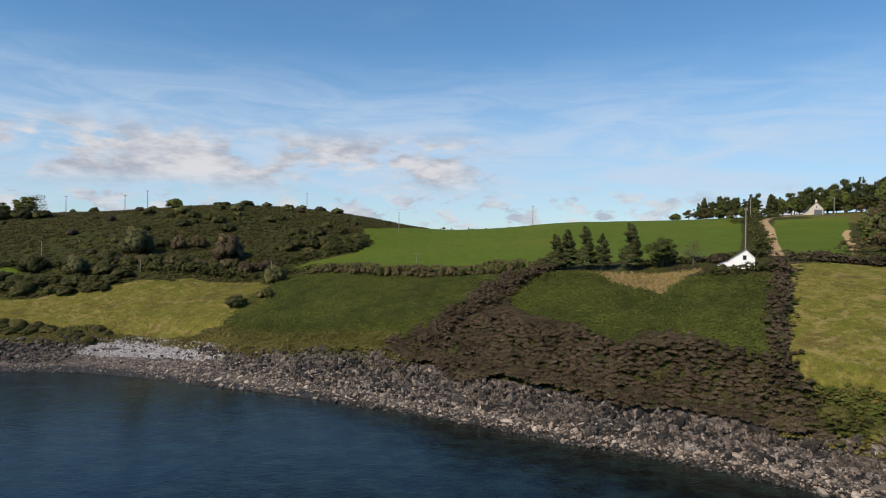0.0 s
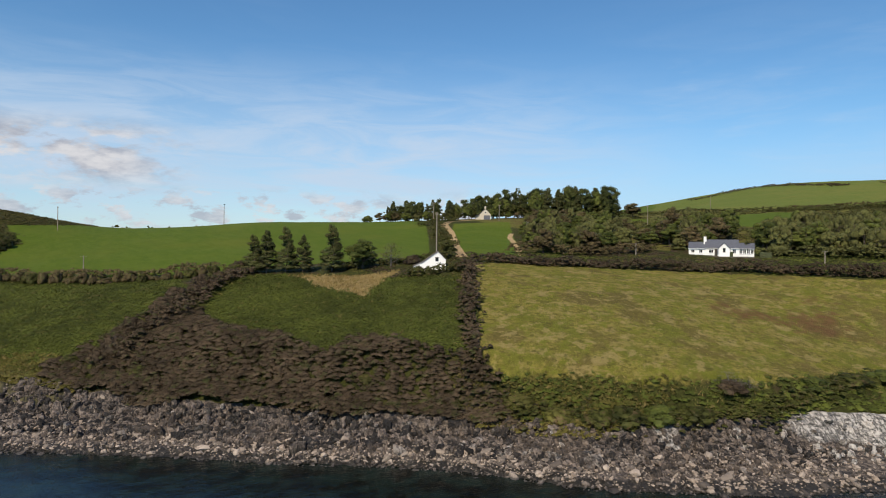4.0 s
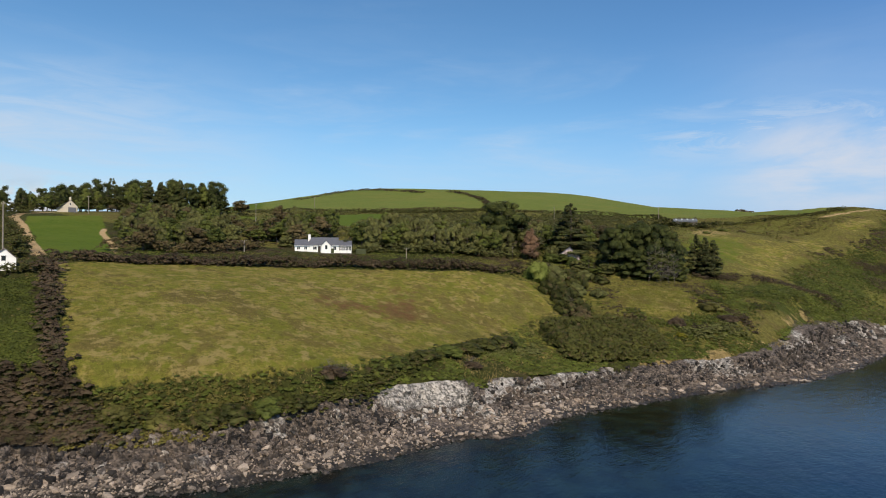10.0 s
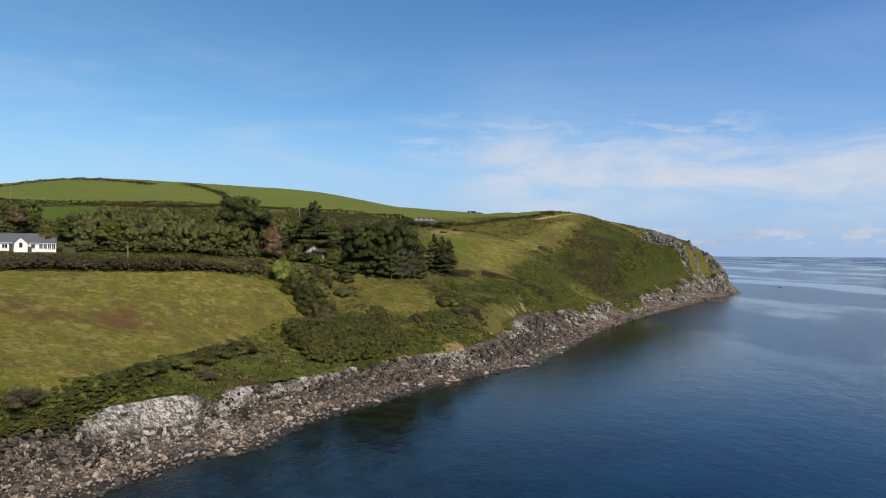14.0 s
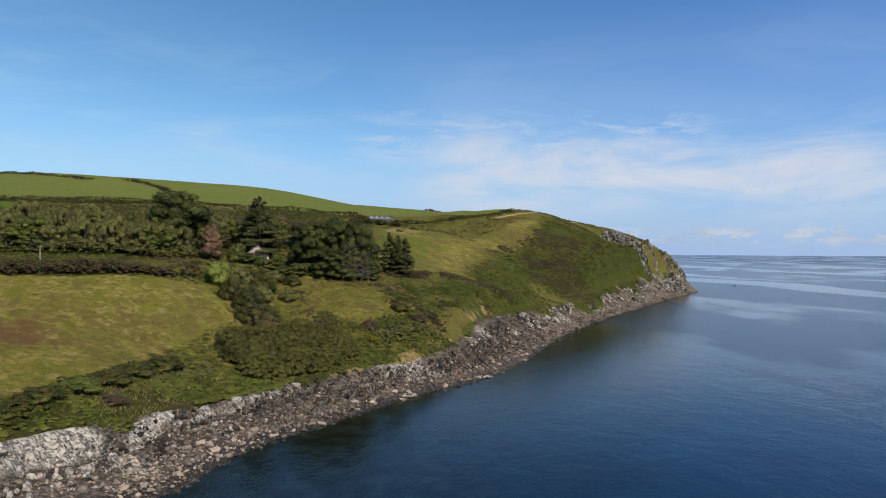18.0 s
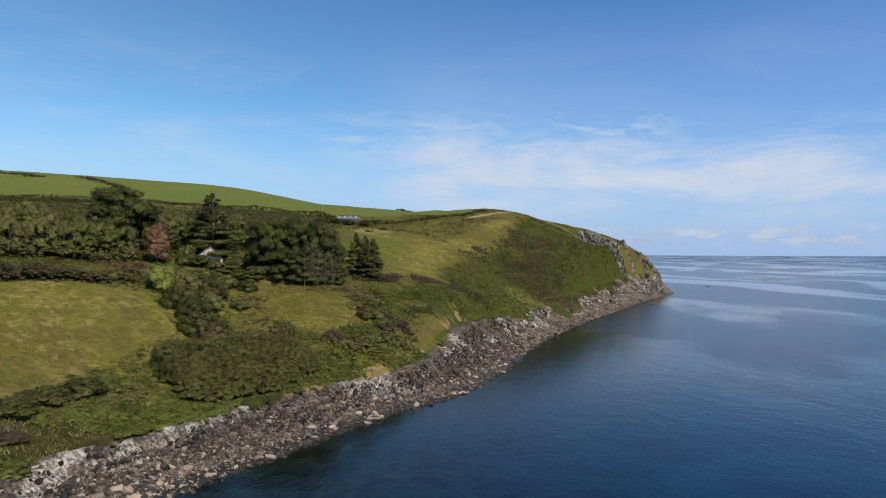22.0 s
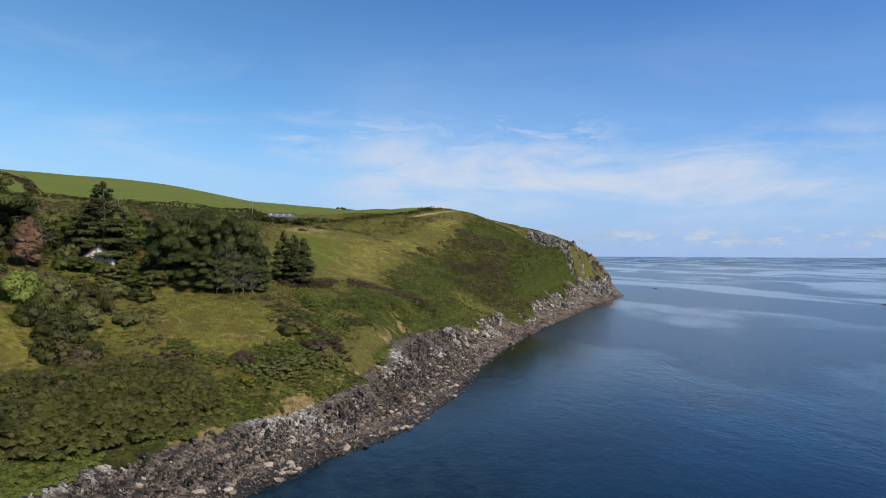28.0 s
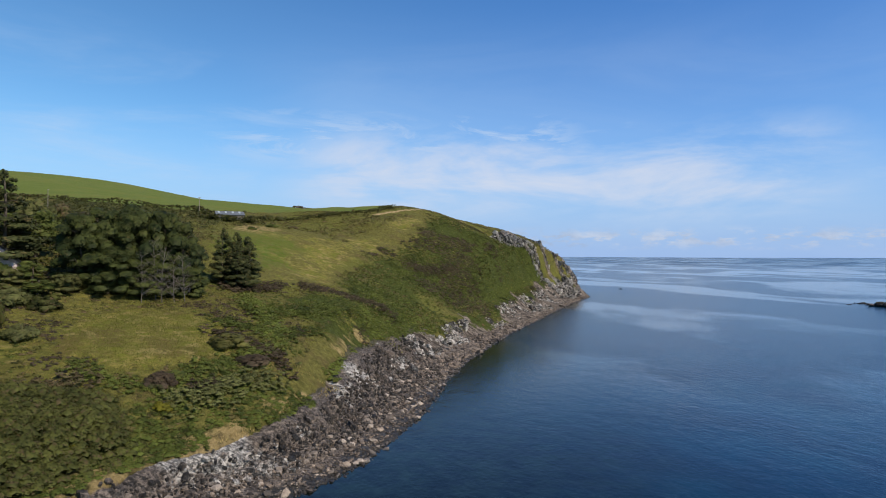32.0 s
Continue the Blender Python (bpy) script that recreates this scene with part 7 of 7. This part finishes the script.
def white_shed():
    root = new("shed")
    outline = [(-2.9, -1.0), (2.7, -1.0), (2.7, 2.35), (0.9, 4.1), (-2.9, 1.35)]
    bm_part("wall", prism_bm(outline, 0, 6.5), WHITEWASH, root)
    lean = [(-4.6, -1.0), (-2.9, -1.0), (-2.9, 1.5), (-4.6, 0.75)]
    bm_part("lean_to_wall", prism_bm(lean, 0.5, 6.0), WHITEWASH, root)
    bm_part("roof", roof_slab(-2.95, 1.42, 0.9, 4.14, -0.2, 6.7), RED_BROWN_ROOF, root, "dark worn roofing")
    bm_part("roof", roof_slab(2.95, 2.15, 0.9, 4.14, -0.2, 6.7), RED_BROWN_ROOF, root, "dark worn roofing")
    bm_part("lean_to_roof", roof_slab(-4.85, 0.68, -2.85, 1.58, 0.3, 6.2, 0.12), RED_BROWN_ROOF, root)
    hole = bm_part("window", box_bm(0.35, 1.05, -0.04, 0.03, 1.9, 2.75), GLASS, root)
    bm_part("frame", box_bm(0.25, 1.15, -0.07, -0.04, 2.75, 2.85), DARK_TIMBER, hole)
    bm_part("hatch", box_bm(-3.9, -3.3, 0.44, 0.52, -0.3, 0.45), DARK_TIMBER, root)
    root.matrix_basis = facing(64.2, 136.6, (0.43, 0.90), 25.0)
    tagged(root, "small whitewashed gabled shed with a lean-to and dark roof", "shed")


def far_house():
    root = new("house")
    bm_part("wall", prism_bm([(-3.4, -1.2), (3.4, -1.2), (3.4, 2.6), (0.2, 5.9), (-3.4, 2.6)], 0, 9), CREAM_WALL, root)
    bm_part("lean_to_wall", prism_bm([(-6.2, -1.2), (-3.4, -1.2), (-3.4, 2.7), (-6.2, 1.2)], 1.0, 8), CREAM_WALL, root)
    bm_part("roof", roof_slab(-6.4, 1.1, 0.2, 5.95, -0.2, 9.2), SLATE, root)
    bm_part("roof", roof_slab(3.7, 2.3, 0.2, 5.95, -0.2, 9.2), SLATE, root)
    bm_part("chimney", box_bm(-0.5, 0.5, 0.3, 1.2, 5.2, 7.6, 0.03), CREAM_WALL, root)
    bm_part("garage_door", box_bm(-0.9, 2.9, -0.06, 0.02, -0.6, 2.0), SLATE, root)
    window(root, -0.4, 0.6, 3.1, 4.3, -0.02, 0)
    root.matrix_basis = facing(162.5, 279, (0.50, 0.866), 45.2) @ Matrix.Scale(0.8, 4)
    tagged(root, "cream gabled house with a chimney beneath skyline pines", "house")


def pink_house():
    root = new("cottage")
    bm_part("wall", prism_bm([(-4.2, -2.0), (4.2, -2.0), (4.2, 1.3), (0.8, 4.7), (-4.2, 0.6)], 0, 8), PINK_WALL, root)
    bm_part("roof", roof_slab(-4.9, 0.15, 0.8, 4.75, -0.4, 8.3), SLATE, root)
    bm_part("roof", roof_slab(4.6, 0.95, 0.8, 4.75, -0.4, 8.3), SLATE, root)
    bm_part("dormer_wall", box_bm(-2.6, -0.6, -0.6, 1.0, 0.4, 2.3), DARK_TIMBER, root)
    window(root, 0.2, 1.5, 0.2, 1.6, -0.02, 1)
    window(root, 2.2, 3.3, -0.9, 0.5, -0.02, 1)
    window(root, -2.4, -0.9, 0.7, 1.9, -0.62, 1)
    bm_part("deck", box_bm(-4.4, 4.4, -2.0, -0.02, -2.2, -1.3, 0.03), DARK_TIMBER, root)
    root.matrix_basis = facing(215.6, 75.3, (0.94, 0.34), 26.9) @ Matrix.Scale(1.0, 4)
    tagged(root, "pink cottage with a steep slate roof half hidden by trees", "house")


def barn():
    root = new("barn")
    bm_part("wall", prism_bm([(-8, -1.5), (8, -1.5), (8, 2.4), (-8, 2.4)], 0, 8), STONE_WALL, root)
    slope = prism_bm([(-0.4, 2.2), (4.2, 4.4), (4.2, 4.55), (-0.4, 2.35)], -8.3, 8.3)
    bm_part("roof", slope, SHEET_ROOF, root, turn=SIDEWAYS)
    back = prism_bm([(8.4, 2.2), (4.2, 4.4), (4.2, 4.55), (8.4, 2.35)], -8.3, 8.3)
    bm_part("roof", back, SHEET_ROOF, root, turn=SIDEWAYS)
    for x in (-6.2, -2.3, 1.6, 5.5):
        bm_part("roof_light", prism_bm([(1.6, 3.19), (3.9, 4.29), (3.9, 4.44), (1.6, 3.34)], -x - 0.5, -x + 0.5), CLEAR_SHEET, root, "pale clear roofing sheet", SIDEWAYS @ Matrix.Translation((0, 0, 0.16)))
    root.matrix_basis = facing(384, 60, (0.96, 0.28), 46.4) @ Matrix.Scale(0.78, 4)
    tagged(root, "long low barn with a grey sheet roof and pale roof lights", "barn")


def ruin():
    root = new("ruined_hut")
    bm_part("wall", prism_bm([(-3, -1), (3, -1), (3, 1.8), (0.5, 3.2), (-3, 2.2)], 0, 5), STONE_WALL, root)
    bm_part("wall", box_bm(3.1, 9, 1, 1.8, -1, 0.9, 0.1), STONE_WALL, root)
    bm_part("wall", box_bm(9.5, 16, 2, 2.8, -1, 0.4, 0.1), STONE_WALL, root)
    root.matrix_basis = facing(588, 45, (1.0, 0.05), float(ground(np.array([588.0]), np.array([45.0]))[0][0]) + 0.2) @ Matrix.Scale(0.62, 4)
    tagged(root, "ruined stone hut and broken wall on the hill's skyline", "ruin")


POLE = None


def pole(x, y, height, label="weathered wooden utility pole with a crossarm"):
    """A pole; all share the first one's meshes."""
    global POLE
    rng = random.Random(int(x * 7 + y))
    m = on_ground(x, y, -0.2, rng.uniform(0, 3.14), 1.0, height / 9.0)
    if POLE is None:
        POLE = new("utility_pole")
        part("pole", mesh_of("pole", *tube([(0, 0, 0), (0, 0, 4.5), (0.02, 0, 9.2)], [0.17, 0.15, 0.11], 8), POLE_WOOD, True), POLE)
        arm = bm_part("crossarm", box_bm(-0.75, 0.75, -0.06, 0.06, 8.75, 8.88), POLE_WOOD, POLE)
        for k in (-0.65, 0.0, 0.65):
            bm_part("insulator", box_bm(k - 0.05, k + 0.05, -0.05, 0.05, 8.88, 9.1, 0.02), GLAZE, arm)
        POLE.matrix_basis = m
        return tagged(POLE, label, "utility pole", "utility poles")
    keep_scale = POLE.scale.copy()
    POLE.scale = (1, 1, 1)
    copy_thing(POLE, m)
    POLE.scale = keep_scale


bungalow()
garden()
white_shed()
far_house()
pink_house()
barn()
ruin()
for x, y, h in ((70, 147, 12.0), (133, 277, 9.5), (160, 262, 7.5), (133, 200, 6.5), (216, 224, 9), (138, 150, 3.6), (381, 329, 9), (167, 111, 3.5), (381, 137, 8.5), (412, 80, 8), (204, 91, 4),
                (-138, 297, 9), (-142, 284, 8), (-163, 275, 8.5), (-65, 303, 9), (-20, 287, 9), (46, 330, 10), (-134, 213, 6), (-57, 213, 4.5), (-8, 205, 4), (-97, 205, 4)):
    pole(x, y, h)


def islet(x, y, long, wide, high, label, seed):
    rng = np.random.default_rng(seed)
    n = 46
    u, w = rng.normal(0, 0.32, n), rng.normal(0, 0.32, n)
    v, f = stone_heap(rng, u * long, w * wide, np.maximum(0, (0.6 - np.abs(u) - np.abs(w))) * high - 0.4, rng.uniform(0.25, 0.6, n) * min(long, wide), 0.5)
    me = mesh_of("rock", v, f, ROCK_MAT, False, (("pale", 0 * v[:, 0]), ("tide_gap_dark", smooth((1.8 - v[:, 2]) / 1.5)), ("turf", smooth((v[:, 2] - high * 0.35) / 1.5))))
    ob = new("islet", me)
    ob.matrix_basis = Matrix.Translation((x, y, 0)) @ Matrix.Rotation(0.5, 4, "Z")
    tagged(ob, label, "rock", kind="stuff")


islet(425, -325, 38, 9, 5, "low dark rocky islet with a brown waterline", 1)
islet(455, -331, 9, 4, 1.2, "small dark reef beside the islet", 2)
islet(632, -240, 12, 3, 1.0, "flat dark reef awash off the headland", 3)
